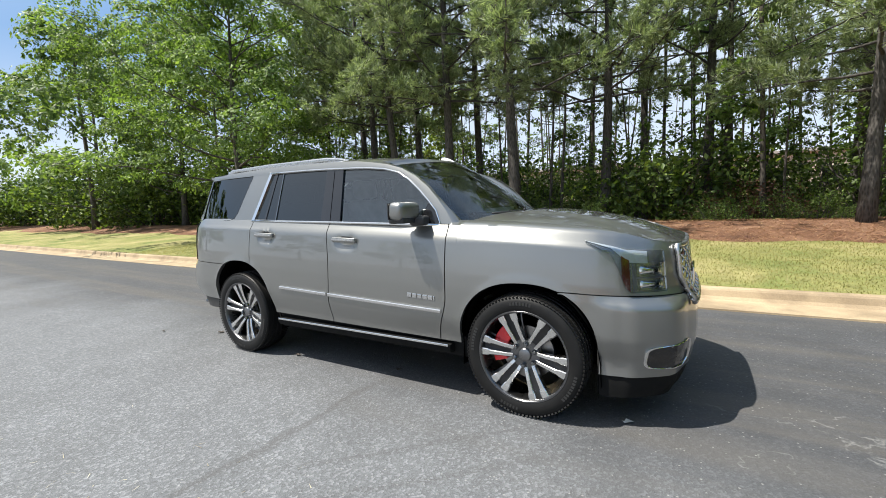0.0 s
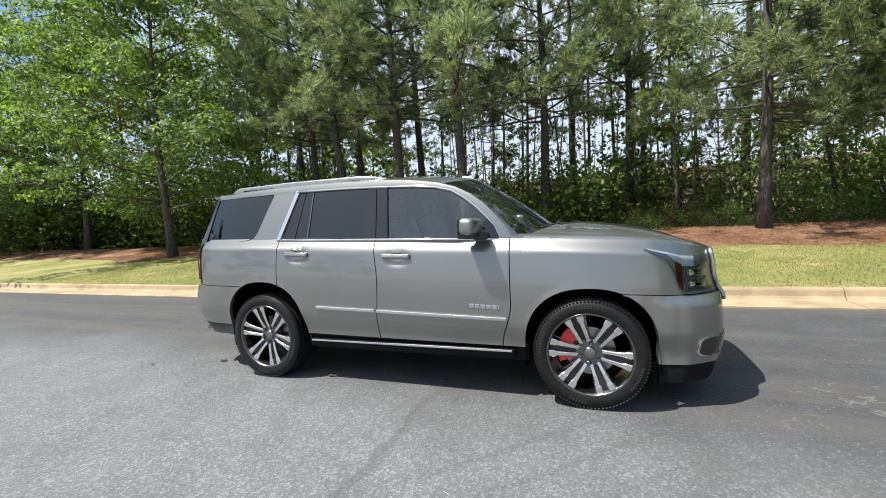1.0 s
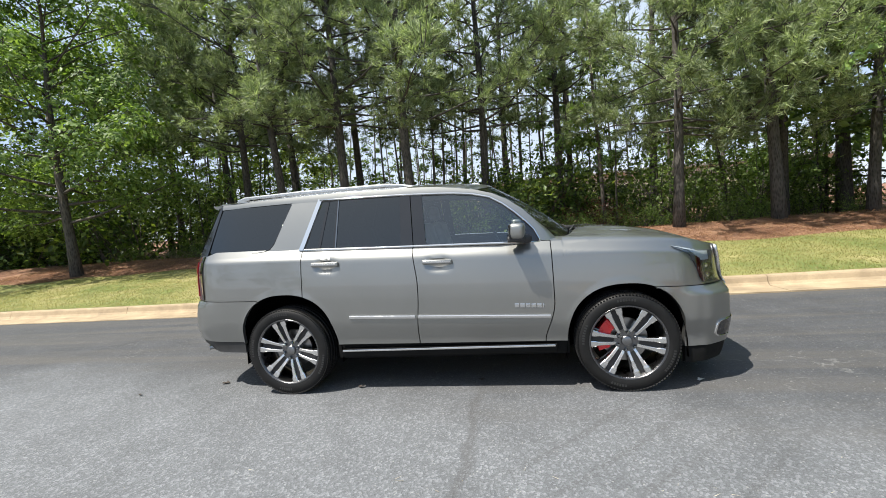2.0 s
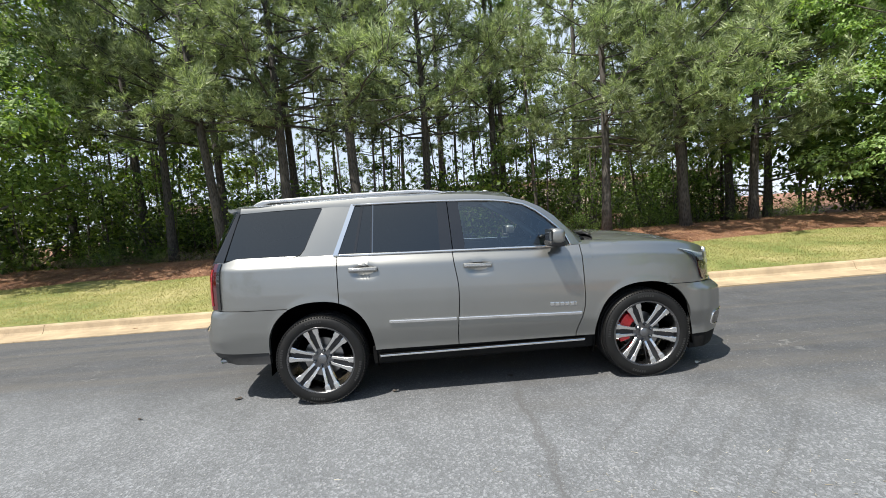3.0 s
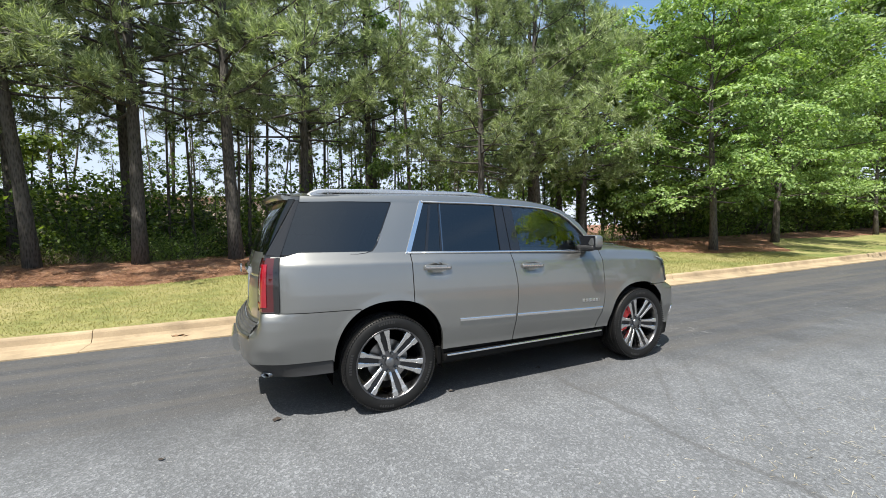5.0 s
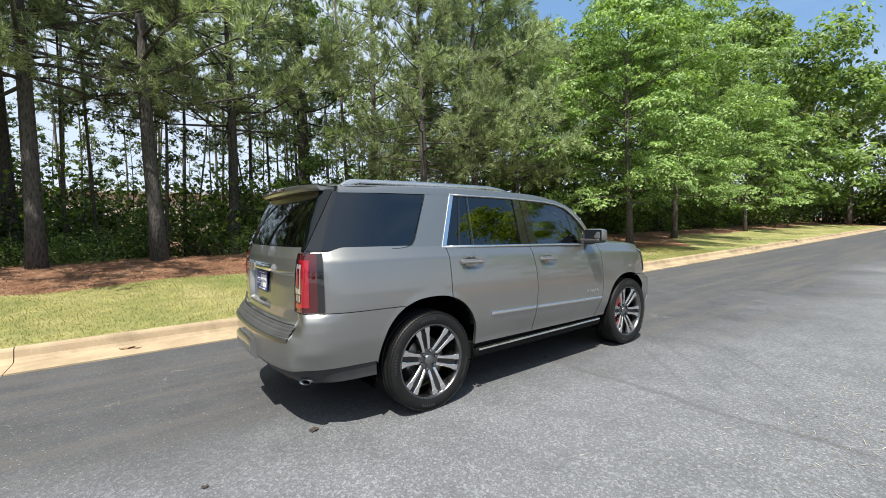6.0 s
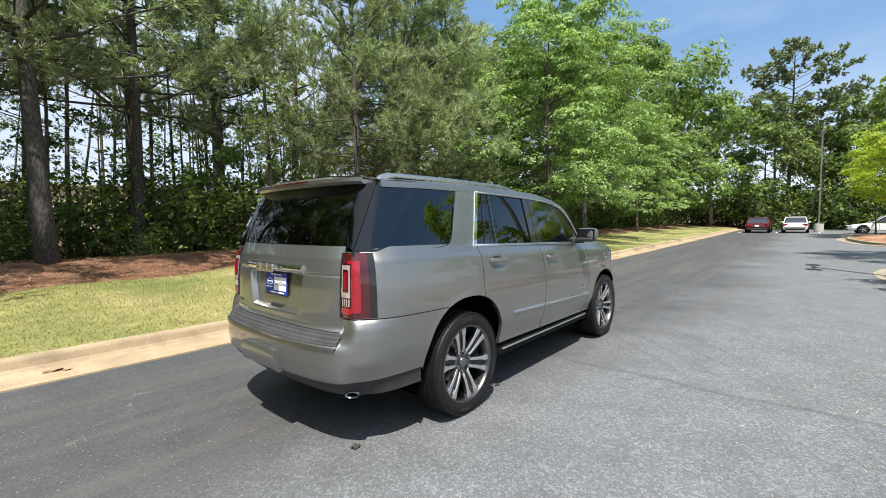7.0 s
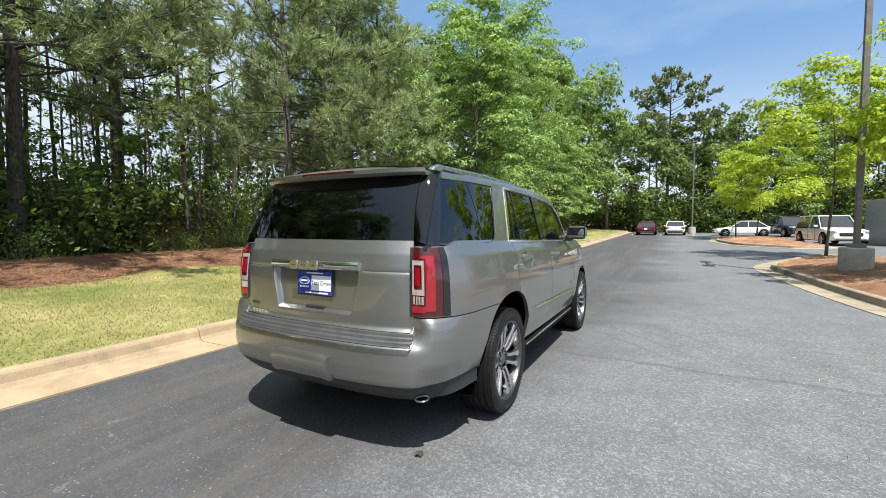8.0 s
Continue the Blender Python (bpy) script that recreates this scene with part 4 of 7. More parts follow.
def make_wheel_meshes():
    """Tyre, rim, spoke, hub parts: the wheel's axle runs along y, its face towards -y."""
    R = 0.404
    bm = bmesh.new()
    prof = [(0.290, -0.105), (0.300, -0.128), (0.318, -0.136), (0.345, -0.1385), (0.368, -0.134), (0.386, -0.124), (0.395, -0.112)]
    grooves = [(-0.075, 0.009), (-0.026, 0.010), (0.026, 0.010), (0.075, 0.009)]
    for c, w in grooves:
        rr = R - 0.006 * (abs(c) / 0.1) ** 2
        prof += [(rr, c - w), (rr - 0.009, c - w * 0.6), (rr - 0.009, c + w * 0.6), (rr, c + w)]
    prof += [(r, -a) for r, a in [(0.395, -0.112), (0.386, -0.124), (0.368, -0.134), (0.345, -0.1385), (0.318, -0.136), (0.300, -0.128), (0.290, -0.105)]]
    add_lathe(bm, prof, 80)
    tyre = mesh_of("tyre", bm, TYRE, True)
    tyre.set_sharp_from_angle(angle=radians(35))
    # shoulder blocks of the tread
    bm = bmesh.new()
    for k in range(96):
        a = 2 * math.pi * k / 96
        for y0, tw in ((-0.098, 0.35), (0.098, -0.35), (-0.050, 0.5), (0.050, -0.5), (0.0, 0.6)):
            rr = R - 0.006 * (abs(y0) / 0.1) ** 2 - 0.001
            m = Matrix.Rotation(-a, 4, "Y") @ Matrix.Translation((rr, y0, 0)) @ Matrix.Rotation(tw, 4, "X")
            bmesh.ops.create_cube(bm, size=1, matrix=m @ Matrix.Diagonal((0.004, 0.036, 0.021, 1)))
    for k in range(96):
        a = 2 * math.pi * k / 96
        for sg in (-1, 1):
            m = Matrix.Rotation(-a, 4, "Y") @ Matrix.Translation((0.383, sg * 0.124, 0)) @ Matrix.Rotation(sg * 0.62, 4, "Z")
            bmesh.ops.create_cube(bm, size=1, matrix=m @ Matrix.Diagonal((0.026, 0.004, 0.014, 1)))
    tread = mesh_of("tread_blocks", bm, TYRE)
    bm = bmesh.new()
    add_lathe(bm, [(0.302, -0.118), (0.306, -0.126), (0.301, -0.131), (0.292, -0.130), (0.285, -0.122), (0.282, -0.10), (0.270, -0.03), (0.262, 0.05), (0.285, 0.11), (0.298, 0.12)], 64)
    rim = mesh_of("rim", bm, RIM_BARREL, True)
    rim.set_sharp_from_angle(angle=radians(35))
    bm = bmesh.new()
    add_lathe(bm, [(0.045, -0.068), (0.098, -0.066), (0.104, -0.045), (0.10, -0.02), (0.0001, -0.02)], 32)
    for k in range(6):
        a = 2 * math.pi * (k + 0.5) / 6
        add_box(bm, (0.175 * math.cos(a), -0.045, 0.175 * math.sin(a)), (0.20, 0.02, 0.030), 0.006, Matrix.Rotation(-a, 4, "Y"))
    back = mesh_of("rim_centre", bm, RIM_BARREL, True)
    back.set_sharp_from_angle(angle=radians(35))
    bm = bmesh.new()
    for sgn in (-1, 1):
        # one bar of a twin spoke, from the hub to the rim
        sec = [(0.080, 0.026, 0.0125, -0.078), (0.11, 0.029, 0.0125, -0.088), (0.16, 0.033, 0.0135, -0.099), (0.225, 0.040, 0.0165, -0.109), (0.245, 0.042, 0.0235, -0.113), (0.292, 0.047, 0.0265, -0.119)]
        rows = []
        for r, off, hw, y in sec:
            c = sgn * off
            rows.append([bm.verts.new((r, yy, c + w)) for yy, w in ((y + 0.034, -hw * 1.15), (y + 0.004, -hw), (y, -hw * 0.75), (y, hw * 0.75), (y + 0.004, hw), (y + 0.034, hw * 1.15))])
        fs = grid_faces(bm, rows)
        fs += [bm.faces.new(rows[0]), bm.faces.new(rows[-1][::-1])]
        bmesh.ops.recalc_face_normals(bm, faces=fs)
    spoke = mesh_of("twin_spoke", bm, RIM)
    bm = bmesh.new()
    # graphite web between the two bars
    add_prism(bm, [(0.075, -0.016), (0.285, -0.040), (0.285, 0.040), (0.075, 0.016)], 0, 1, axis="z")
    for v in bm.verts:
        x, z, y = v.co.x, v.co.y, v.co.z
        v.co = Vector((x, lerp(-0.060, -0.040, y) - 0.03 * (x - 0.075) / 0.21, z))
    bmesh.ops.recalc_face_normals(bm, faces=bm.faces)
    web = mesh_of("spoke_web", bm, RIM_DARK)
    bm = bmesh.new()
    add_lathe(bm, [(0.0001, -0.086), (0.036, -0.085), (0.042, -0.081), (0.045, -0.06)], 28)
    cap = mesh_of("centre_cap", bm, simple("brushed_cap", (0.24, 0.24, 0.245), 0.32, 1.0, 0.1), True)
    bm = bmesh.new()
    add_lathe(bm, [(0.0001, -0.094), (0.010, -0.093), (0.0150, -0.086), (0.0150, -0.06)], 10)
    nut = mesh_of("lug_nut", bm, DARK_MIRROR)
    bm = bmesh.new()
    add_lathe(bm, [(0.07, -0.012), (0.178, -0.012), (0.178, 0.016), (0.07, 0.016)], 40)
    add_lathe(bm, [(0.0001, -0.05), (0.085, -0.05), (0.09, -0.012)], 24)
    disc = mesh_of("brake_disc", bm, DISC)
    bm = bmesh.new()
    for i in range(12):
        a = math.pi - 0.74 + 1.16 * i / 11
        add_box(bm, (0.182 * math.cos(a), -0.016, 0.182 * math.sin(a)), (0.095, 0.090, 0.026), 0.006, Matrix.Rotation(-a, 4, "Y"))
    cal = mesh_of("caliper", bm, CALIPER)
    bm = bmesh.new()
    # raised marks on the sidewall
    for a0, n in ((0.2, 9), (2.3, 7), (3.6, 8), (5.2, 6)):
        for k in range(n):
            a = a0 + k * 0.062
            m = Matrix.Rotation(-a, 4, "Y") @ Matrix.Translation((0.349, -0.1385, 0)) @ Matrix.Diagonal((0.020, 0.002, 0.013, 1))
            bmesh.ops.create_cube(bm, size=1, matrix=m)
    marks = mesh_of("sidewall_marks", bm, simple("sidewall_mark_grey", (0.022, 0.022, 0.022), 0.5))
    return dict(tyre=tyre, tread=tread, rim=rim, back=back, spoke=spoke, web=web, cap=cap, nut=nut, disc=disc, cal=cal, marks=marks)


def add_wheel(car, W, x, sy, turn, caliper):
    y = -sy * 0.872
    base = Matrix.Translation((x, y, 0.402)) @ (Matrix.Identity(4) if sy > 0 else Matrix.Rotation(math.pi, 4, "Z"))
    tyre = part_at("wheel", W["tyre"], car, base, "black tyre on a polished twin-spoke rim")
    part_at("tread", W["tread"], tyre, Matrix.Identity(4))
    tagged(part_at("sidewall_mark", W["marks"], tyre, Matrix.Rotation(turn, 4, "Y"), "grey raised bars"), kind="stuff")
    part_at("rim", W["rim"], tyre, Matrix.Identity(4), "polished metal rim")
    part_at("rim_centre", W["back"], tyre, Matrix.Rotation(turn, 4, "Y"), "graphite pockets")
    part_at("centre_cap", W["cap"], tyre, Matrix.Identity(4))
    part_at("brake_disc", W["disc"], tyre, Matrix.Identity(4), "iron brake disc")
    for k in range(6):
        a = turn + 2 * math.pi * k / 6
        r = Matrix.Rotation(-a, 4, "Y")
        part_at("spoke", W["spoke"], tyre, r, "bright twin spoke")
        part_at("spoke_web", W["web"], tyre, r)
        part_at("lug_nut", W["nut"], tyre, Matrix.Rotation(-a - 0.5236, 4, "Y") @ Matrix.Translation((0.073, 0.0, 0)), "chrome lug nut")
    if caliper:
        part_at("brake_caliper", W["cal"], tyre, Matrix.Rotation(0.12 if sy > 0 else math.pi + 0.12, 4, "Y"), "red painted caliper")


WIN_LOW = [(-2.137, 1.751), (-1.80, 1.756), (-1.40, 1.757), (-1.105, 1.749), (-0.93, 1.748), (-0.60, 1.742), (-0.334, 1.733), (-0.154, 1.724), (0.0, 1.716), (0.14, 1.706), (0.30, 1.686), (0.443, 1.648), (0.55, 1.585), (0.65, 1.503), (0.73, 1.425), (0.80, 1.348), (0.838, 1.262)]
WIN_TOP = [(-2.13, 1.800), (-1.80, 1.806), (-1.40, 1.812), (-1.09, 1.815), (-0.93, 1.815), (-0.60, 1.809), (-0.334, 1.802), (-0.154, 1.795), (0.0, 1.783), (0.15, 1.762), (0.32, 1.732), (0.47, 1.688), (0.60, 1.622), (0.715, 1.535), (0.80, 1.445), (0.875, 1.355), (0.935, 1.255)]
BELT = [(-2.36, 1.338), (-2.0, 1.333), (-1.62, 1.326), (-1.29, 1.316), (-0.90, 1.306), (-0.50, 1.296), (-0.22, 1.288), (0.2, 1.276), (0.5, 1.266), (0.84, 1.252)]


def make_suv():
    car = thing("suv", "parked grey-taupe metallic full-size SUV with chrome trim and dark rear glass", "SUV")
    doors = {}
    for sy in (1, -1):
        top = lambda x: 1.285
        # front door
        bm = bmesh.new()
        fa, fb = -0.232, 0.918
        skin(bm, [s_of_x(x) for x in x_list(fa, fb)], lambda x: 0.435, top, 30, sy,
             shift=lambda s, v: s_of_x(plan_at(s)[0] + 0.03 * sstep(1.25, 0.95, v) * (1 - abs(plan_at(s)[0] - fa) / 1.15) * sstep(0.5, 0.9, v) * (1 if v < 1.25 else 0)
                                       - 0.085 * (1 - sstep(0.42, 0.80, v)) * max(0.0, (plan_at(s)[0] - fa) / 1.15)) )
        door_f = part("front_door", bm, PAINT, car, sharp=32)
        # rear door
        bm = bmesh.new()
        ra, rb = -1.262, -0.240
        skin(bm, [s_of_x(x) for x in x_list(ra, rb)], lambda x: max(0.435, unrake(arch_z(x), x) if arch_z(x) else 0.0), top, 30, sy,
             shift=lambda s, v: s_of_x(plan_at(s)[0] + 0.03 * sstep(1.25, 0.95, v) * sstep(0.5, 0.9, v) * max(0.0, (plan_at(s)[0] - ra) / 1.02)))
        door_r = part("rear_door", bm, PAINT, car, sharp=32)
        doors[sy] = (door_f, door_r)
        # front wing, round the corner to the grille
        bm = bmesh.new()

        def wing_bottom(x):
            z = arch_z(x)
            return 0.905 if x > 1.935 else max(0.905 if x > 1.70 else 0.435, unrake(z, x)) if z else 0.435
        ss = [s_of_x(x) for x in x_list(0.926, 2.0)]
        ss = span(0.0, min(ss), 46)[:-1] + sorted(ss)
        skin(bm, sorted(ss), wing_bottom, nose_v, 28, sy, shift=lambda s, v: s if plan_at(s)[0] > 1.0 else s_of_x(plan_at(s)[0] - 0.085 * (1 - sstep(0.42, 0.80, v)) * (1.0 - plan_at(s)[0]) / 0.074))
        part("front_wing", bm, PAINT, car, sharp=32)
        # quarter panel, round to the tailgate
        bm = bmesh.new()

        def quarter_bottom(x):
            z = arch_z(x)
            return 0.832 if x < -1.938 else max(0.832 if x < -1.72 else 0.435, unrake(z, x)) if z else 0.832
        ss = [s_of_x(x) for x in x_list(-1.27, -2.1)]
        ss = sorted(ss) + span(max(ss), s_of_y(-0.805, True), 30)[1:]
        skin(bm, ss, quarter_bottom, lambda x: 1.285 - 0.034 * sstep(-2.16, -2.32, x), 26, sy)
        part("quarter_panel", bm, PAINT, car, sharp=32)
        # cabin side: frames, pillar, panes
        bm = bmesh.new()
        side_strip(bm, WIN_LOW, WIN_TOP, 0.004, 0.04, sy)
        part("roof_side", bm, PAINT, car, sharp=30)
        bm = bmesh.new()
        side_strip(bm, [(-1.70, 1.312), (-1.59, 1.342), (-1.55, 1.39), (-1.465, 1.58), (-1.385, 1.76)], [(-1.285, 1.308), (-1.265, 1.36), (-1.245, 1.41), (-1.175, 1.60), (-1.105, 1.76)], 0.002, 0.03, sy)
        part("rear_pillar", bm, PAINT, car, sharp=30)
        bm = bmesh.new()
        side_pane(bm, [(-2.41, 1.325), (-2.2, 1.324), (-2.0, 1.322), (-1.8, 1.320), (-1.70, 1.318), (-1.59, 1.345), (-1.55, 1.39)], [(-2.165, 1.765), (-2.0, 1.765), (-1.85, 1.765), (-1.70, 1.765), (-1.55, 1.765), (-1.45, 1.765), (-1.385, 1.765)], -0.006, sy)
        part("quarter_window", bm, PRIVACY, car, "dark privacy glass", smooth=True)
        bm = bmesh.new()
        side_plate(bm, [(-2.420, 1.30), (-2.31, 1.30), (-2.14, 1.76), (-2.17, 1.762)], 0.001, 0.02, sy)
        part("rear_corner_trim", bm, GLOSS, car)
        bm = bmesh.new()
        side_pane(bm, [(lerp(-1.27, -0.345, k / 6), lerp(1.312, 1.290, k / 6)) for k in range(7)], [(lerp(-1.10, -0.345, k / 6), lerp(1.757, 1.742, k / 6)) for k in range(7)], -0.008, sy)
        part("window", bm, PRIVACY, door_r, "dark privacy glass", smooth=True)
        bm = bmesh.new()
        side_plate(bm, [(-1.125, 1.31), (-1.10, 1.31), (-1.01, 1.752), (-1.03, 1.752)], -0.002, 0.02, sy)
        side_plate(bm, [(-0.975, 1.306), (-0.955, 1.305), (-0.925, 1.75), (-0.94, 1.75)], -0.002, 0.012, sy)
        part("window_divider", bm, GLOSS, door_r)
        bm = bmesh.new()
        side_plate(bm, [(-0.958, 1.308), (-0.946, 1.308), (-0.920, 1.748), (-0.930, 1.748)], 0.0, 0.01, sy)
        part("divider_edge", bm, DARK_MIRROR, door_r, "dull metal divider edge")
        bm = bmesh.new()
        side_plate(bm, [(-0.345, 1.290), (-0.236, 1.287), (-0.256, 1.732), (-0.345, 1.738)], 0.003, 0.03, sy)
        part("pillar_cover", bm, GLOSS, door_r, "gloss black pillar")
        bm = bmesh.new()
        side_plate(bm, [(-0.228, 1.287), (-0.118, 1.284), (-0.150, 1.726), (-0.248, 1.732)], 0.003, 0.03, sy)
        part("pillar_cover", bm, GLOSS, door_f, "gloss black pillar")
        bm = bmesh.new()
        tops = [(x, z + 0.012) for x, z in WIN_LOW[7:]]
        side_pane(bm, [(lerp(-0.135, 0.85, k / (len(tops) - 1)), lerp(1.282, 1.248, k / (len(tops) - 1))) for k in range(len(tops))], tops, -0.010, sy)
        part("window", bm, CLEAR, door_f, "clear door glass", smooth=True)
        bm = bmesh.new()
        side_plate(bm, [(0.66, 1.262), (0.85, 1.255), (0.815, 1.345), (0.74, 1.43)], 0.0, 0.02, sy)
        part("mirror_base", bm, GLOSS, door_f)
        # bright trim round the windows
        bm = bmesh.new()
        add_tube(bm, side_pts([(x, z - 0.002) for x, z in BELT[3:]], 0.006, sy), 0.011, 6)
        part("belt_trim", bm, CHROME, car, "chrome belt strip", smooth=True)
        bm = bmesh.new()
        add_tube(bm, side_pts([(-2.40, 1.334), (-2.0, 1.329), (-1.72, 1.322), (-1.65, 1.328), (-1.59, 1.35), (-1.55, 1.40), (-1.39, 1.745)], 0.001, sy), 0.004, 6)
        part("quarter_trim", bm, GLOSS, car, smooth=True)
        bm = bmesh.new()
        side_plate(bm, [(-1.305, 1.312), (-1.262, 1.312), (-1.088, 1.752), (-1.12, 1.772)], 0.008, 0.02, sy)
        part("pillar_trim", bm, CHROME, door_r, "broad chrome window surround")
        bm = bmesh.new()
        add_tube(bm, side_pts([(-1.10, 1.768)] + [(x, z + 0.010) for x, z in WIN_LOW[3:]] + [(0.842, 1.256)], 0.008, sy), 0.008, 6)
        part("window_trim", bm, CHROME, car, "chrome window surround", smooth=True)
        # door details
        for (xh, vh), door in zip(HANDLES, (door_r, door_f)):
            bm = bmesh.new()
            zh = rake(vh, xh)
            p = hull(s_of_x(xh), vh + 0.05, 0.0, sy)
            tilt = Matrix.Rotation(radians(1.9), 4, "Y")
            add_box(bm, (xh, p.y - sy * 0.022, zh + 0.012), (0.255, 0.020, 0.040), 0.009, tilt, 3)
            for dx in (-0.105, 0.105):
                add_box(bm, (xh + dx, p.y - sy * 0.008, zh + 0.012), (0.04, 0.03, 0.034), 0.008, tilt)
            h = part("door_handle", bm, PAINT, door, "grey handle", sharp=40)
            # the white highlight along the handle, added as a thin satin bar
            bm = bmesh.new()
            add_box(bm, (xh - 0.005, p.y - sy * 0.033, zh + 0.013), (0.235, 0.004, 0.014), 0.0015, tilt)
            part("handle_highlight", bm, SATIN, h, "thin satin bar drawn for the handle's highlight")
        bm = bmesh.new()
        body_bar(bm, -0.838, -0.245, unrake(0.705, -0.838), unrake(0.686, -0.245), 0.026, 0.014, sy)
        part("side_moulding", bm, CHROME, door_r, "chrome moulding", sharp=40)
        bm = bmesh.new()
        body_bar(bm, -0.222, 0.882, unrake(0.685, -0.222), unrake(0.647, 0.882), 0.026, 0.014, sy)
        part("side_moulding", bm, CHROME, door_f, "chrome moulding", sharp=40)
        for k in range(6):
            bm = bmesh.new()
            x0 = 0.60 + 0.045 * k
            body_bar(bm, x0, x0 + (0.036 if k < 5 else 0.010), unrake(0.748 - 0.0022 * k, x0), unrake(0.748 - 0.0022 * k, x0), 0.032, 0.005, sy, 2)
            part("badge_bar", bm, SATIN, door_f, "chrome bar of a badge")
        # rocker and running board
        bm = bmesh.new()
        add_prism(bm, [(-0.90 * sy, 0.30), (-0.915 * sy, 0.42), (-0.925 * sy, 0.46), (-0.80 * sy, 0.46), (-0.80 * sy, 0.30)], -1.02, 1.03, axis="x", bevel=0.006)
        part("rocker_panel", bm, SILL, car, "sill with its shade put into a near-black colour")
        bm = bmesh.new()
        add_prism(bm, [(-0.86 * sy, 0.325), (-0.955 * sy, 0.330), (-0.968 * sy, 0.348), (-0.972 * sy, 0.395), (-0.86 * sy, 0.41)], -0.965, 0.925, axis="x", bevel=0.008)
        board = part("running_board", bm, SILL, car, "black power step with a chrome edge", sharp=40)
        bm = bmesh.new()
        add_box(bm, (-0.02, -0.974 * sy, 0.391), (1.86, 0.012, 0.018), 0.004)
        part("step_trim", bm, CHROME, board, "chrome edge strip")
        # wheel housings
        for xa, za, a, h in ARCHES:
            bm = bmesh.new()
            rows = []
            for k in range(25):
                t = math.pi * k / 24
                cx, cz = xa + (a + 0.006) * math.cos(t), za - 0.12 + (h + 0.126) * (1 - abs(math.cos(t)) ** 2.35) ** (1 / 2.35) if 0 < k < 24 else za - 0.15
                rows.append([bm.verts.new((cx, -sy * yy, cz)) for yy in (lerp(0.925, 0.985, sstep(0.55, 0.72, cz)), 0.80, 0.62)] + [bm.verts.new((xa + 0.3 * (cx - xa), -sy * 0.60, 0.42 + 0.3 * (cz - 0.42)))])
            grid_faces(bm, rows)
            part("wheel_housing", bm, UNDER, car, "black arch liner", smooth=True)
        # mirror
        bm = bmesh.new()
        add_box(bm, (0.660, -sy * 1.088, 1.362), (0.125, 0.228, 0.128), 0.040, Matrix.Rotation(radians(-6) * sy, 4, "Z") @ Matrix.Rotation(radians(4), 4, "Y"), 4)
        mir = part("door_mirror", bm, PAINT, door_f, "grey mirror cap", sharp=45)
        bm = bmesh.new()
        add_box(bm, (0.645, -sy * 1.080, 1.298), (0.135, 0.19, 0.045), 0.016, None, 3)
        add_box(bm, (0.70, -sy * 0.95, 1.288), (0.12, 0.17, 0.07), 0.024, Matrix.Rotation(radians(14) * sy, 4, "Z"), 3)
        part("mirror_foot", bm, BLACK, mir, "black mirror foot", sharp=45)
        bm = bmesh.new()
        add_box(bm, (0.598, -sy * 1.092, 1.362), (0.008, 0.205, 0.112), 0.003)
        part("mirror_glass", bm, GLOSS, mir, "dark mirror glass")
        # roof rail
        bm = bmesh.new()
        add_prism(bm, [(-2.075, 1.815), (-2.03, 1.850), (-1.97, 1.870), (-1.33, 1.880), (-0.52, 1.872), (-0.36, 1.855), (-0.21, 1.822), (-0.25, 1.812), (-0.55, 1.835), (-1.9, 1.835), (-2.0, 1.812)], -0.665 * sy, -0.615 * sy, axis="y", bevel=0.012)
        part("roof_rail", bm, SATIN, car, "satin silver roof rail", sharp=14)
        # headlamp
        sa, sb = s_of_x(1.862), s_of_y(-0.70, False)

        def hl_top(s):
            x = plan_at(s)[0]
            return unrake(table(x, [(1.86, 1.148), (1.95, 1.130), (2.10, 1.095), (2.25, 1.078), (2.40, 1.07)]), x)

        def hl_low(s):
            x = plan_at(s)[0]
            return unrake(table(x, [(1.86, 1.143), (1.93, 1.105), (2.0, 1.065), (2.035, 0.99), (2.075, 0.862), (2.10, 0.835), (2.25, 0.832), (2.40, 0.835)]), x)

        def lamp_patch(name, mat, s0, s1, f0, f1, off, owner, label="", n=26, low=hl_low):
            b2 = bmesh.new()
            g = [[b2.verts.new(hull(s, lerp(low(s), hl_top(s), lerp(f0, f1, j / 8)), off, sy)) for j in range(9)] for s in span(s0, s1, n)]
            fs = grid_faces(b2, g)
            bmesh.ops.recalc_face_normals(b2, faces=fs)
            c = fs[len(fs) // 2].calc_center_median()
            if fs[len(fs) // 2].normal.dot(c - inward(c, 0.1)) < 0:
                bmesh.ops.reverse_faces(b2, faces=fs)
            ex = bmesh.ops.extrude_edge_only(b2, edges=[e for e in b2.edges if e.is_boundary])["geom"]
            for g2 in ex:
                if isinstance(g2, bmesh.types.BMVert):
                    g2.co = inward(g2.co, 0.02)
            return part(name, b2, mat, owner, label, sharp=40)
        lamp = lamp_patch("headlamp", LAMP_GREY, sa, sb, 0, 1, 0.004, car, "headlamp with a dark housing and clear lens")
        lamp_patch("light_strip", SILVER_LENS, sa, s_of_x(2.20), 0.70, 0.97, 0.009, lamp, "silver upper strip", 18)
        lamp_patch("side_reflector", AMBER, s_of_x(2.055), s_of_x(2.10), 0.03, 0.76, 0.009, lamp, "red-amber side reflector", 6)
        lamp_patch("reflector_panel", LAMP_MIRROR, s_of_x(2.108), s_of_x(2.30), 0.05, 0.72, 0.006, lamp, "silver reflector", 12)
        lamp_patch("bowl_edge", LAMP_GREY, s_of_x(2.118), s_of_x(2.135), 0.05, 0.70, 0.012, lamp, "dark bowl edge", 4)
        for f0, f1 in ((0.42, 0.64), (0.10, 0.30)):
            b2 = bmesh.new()
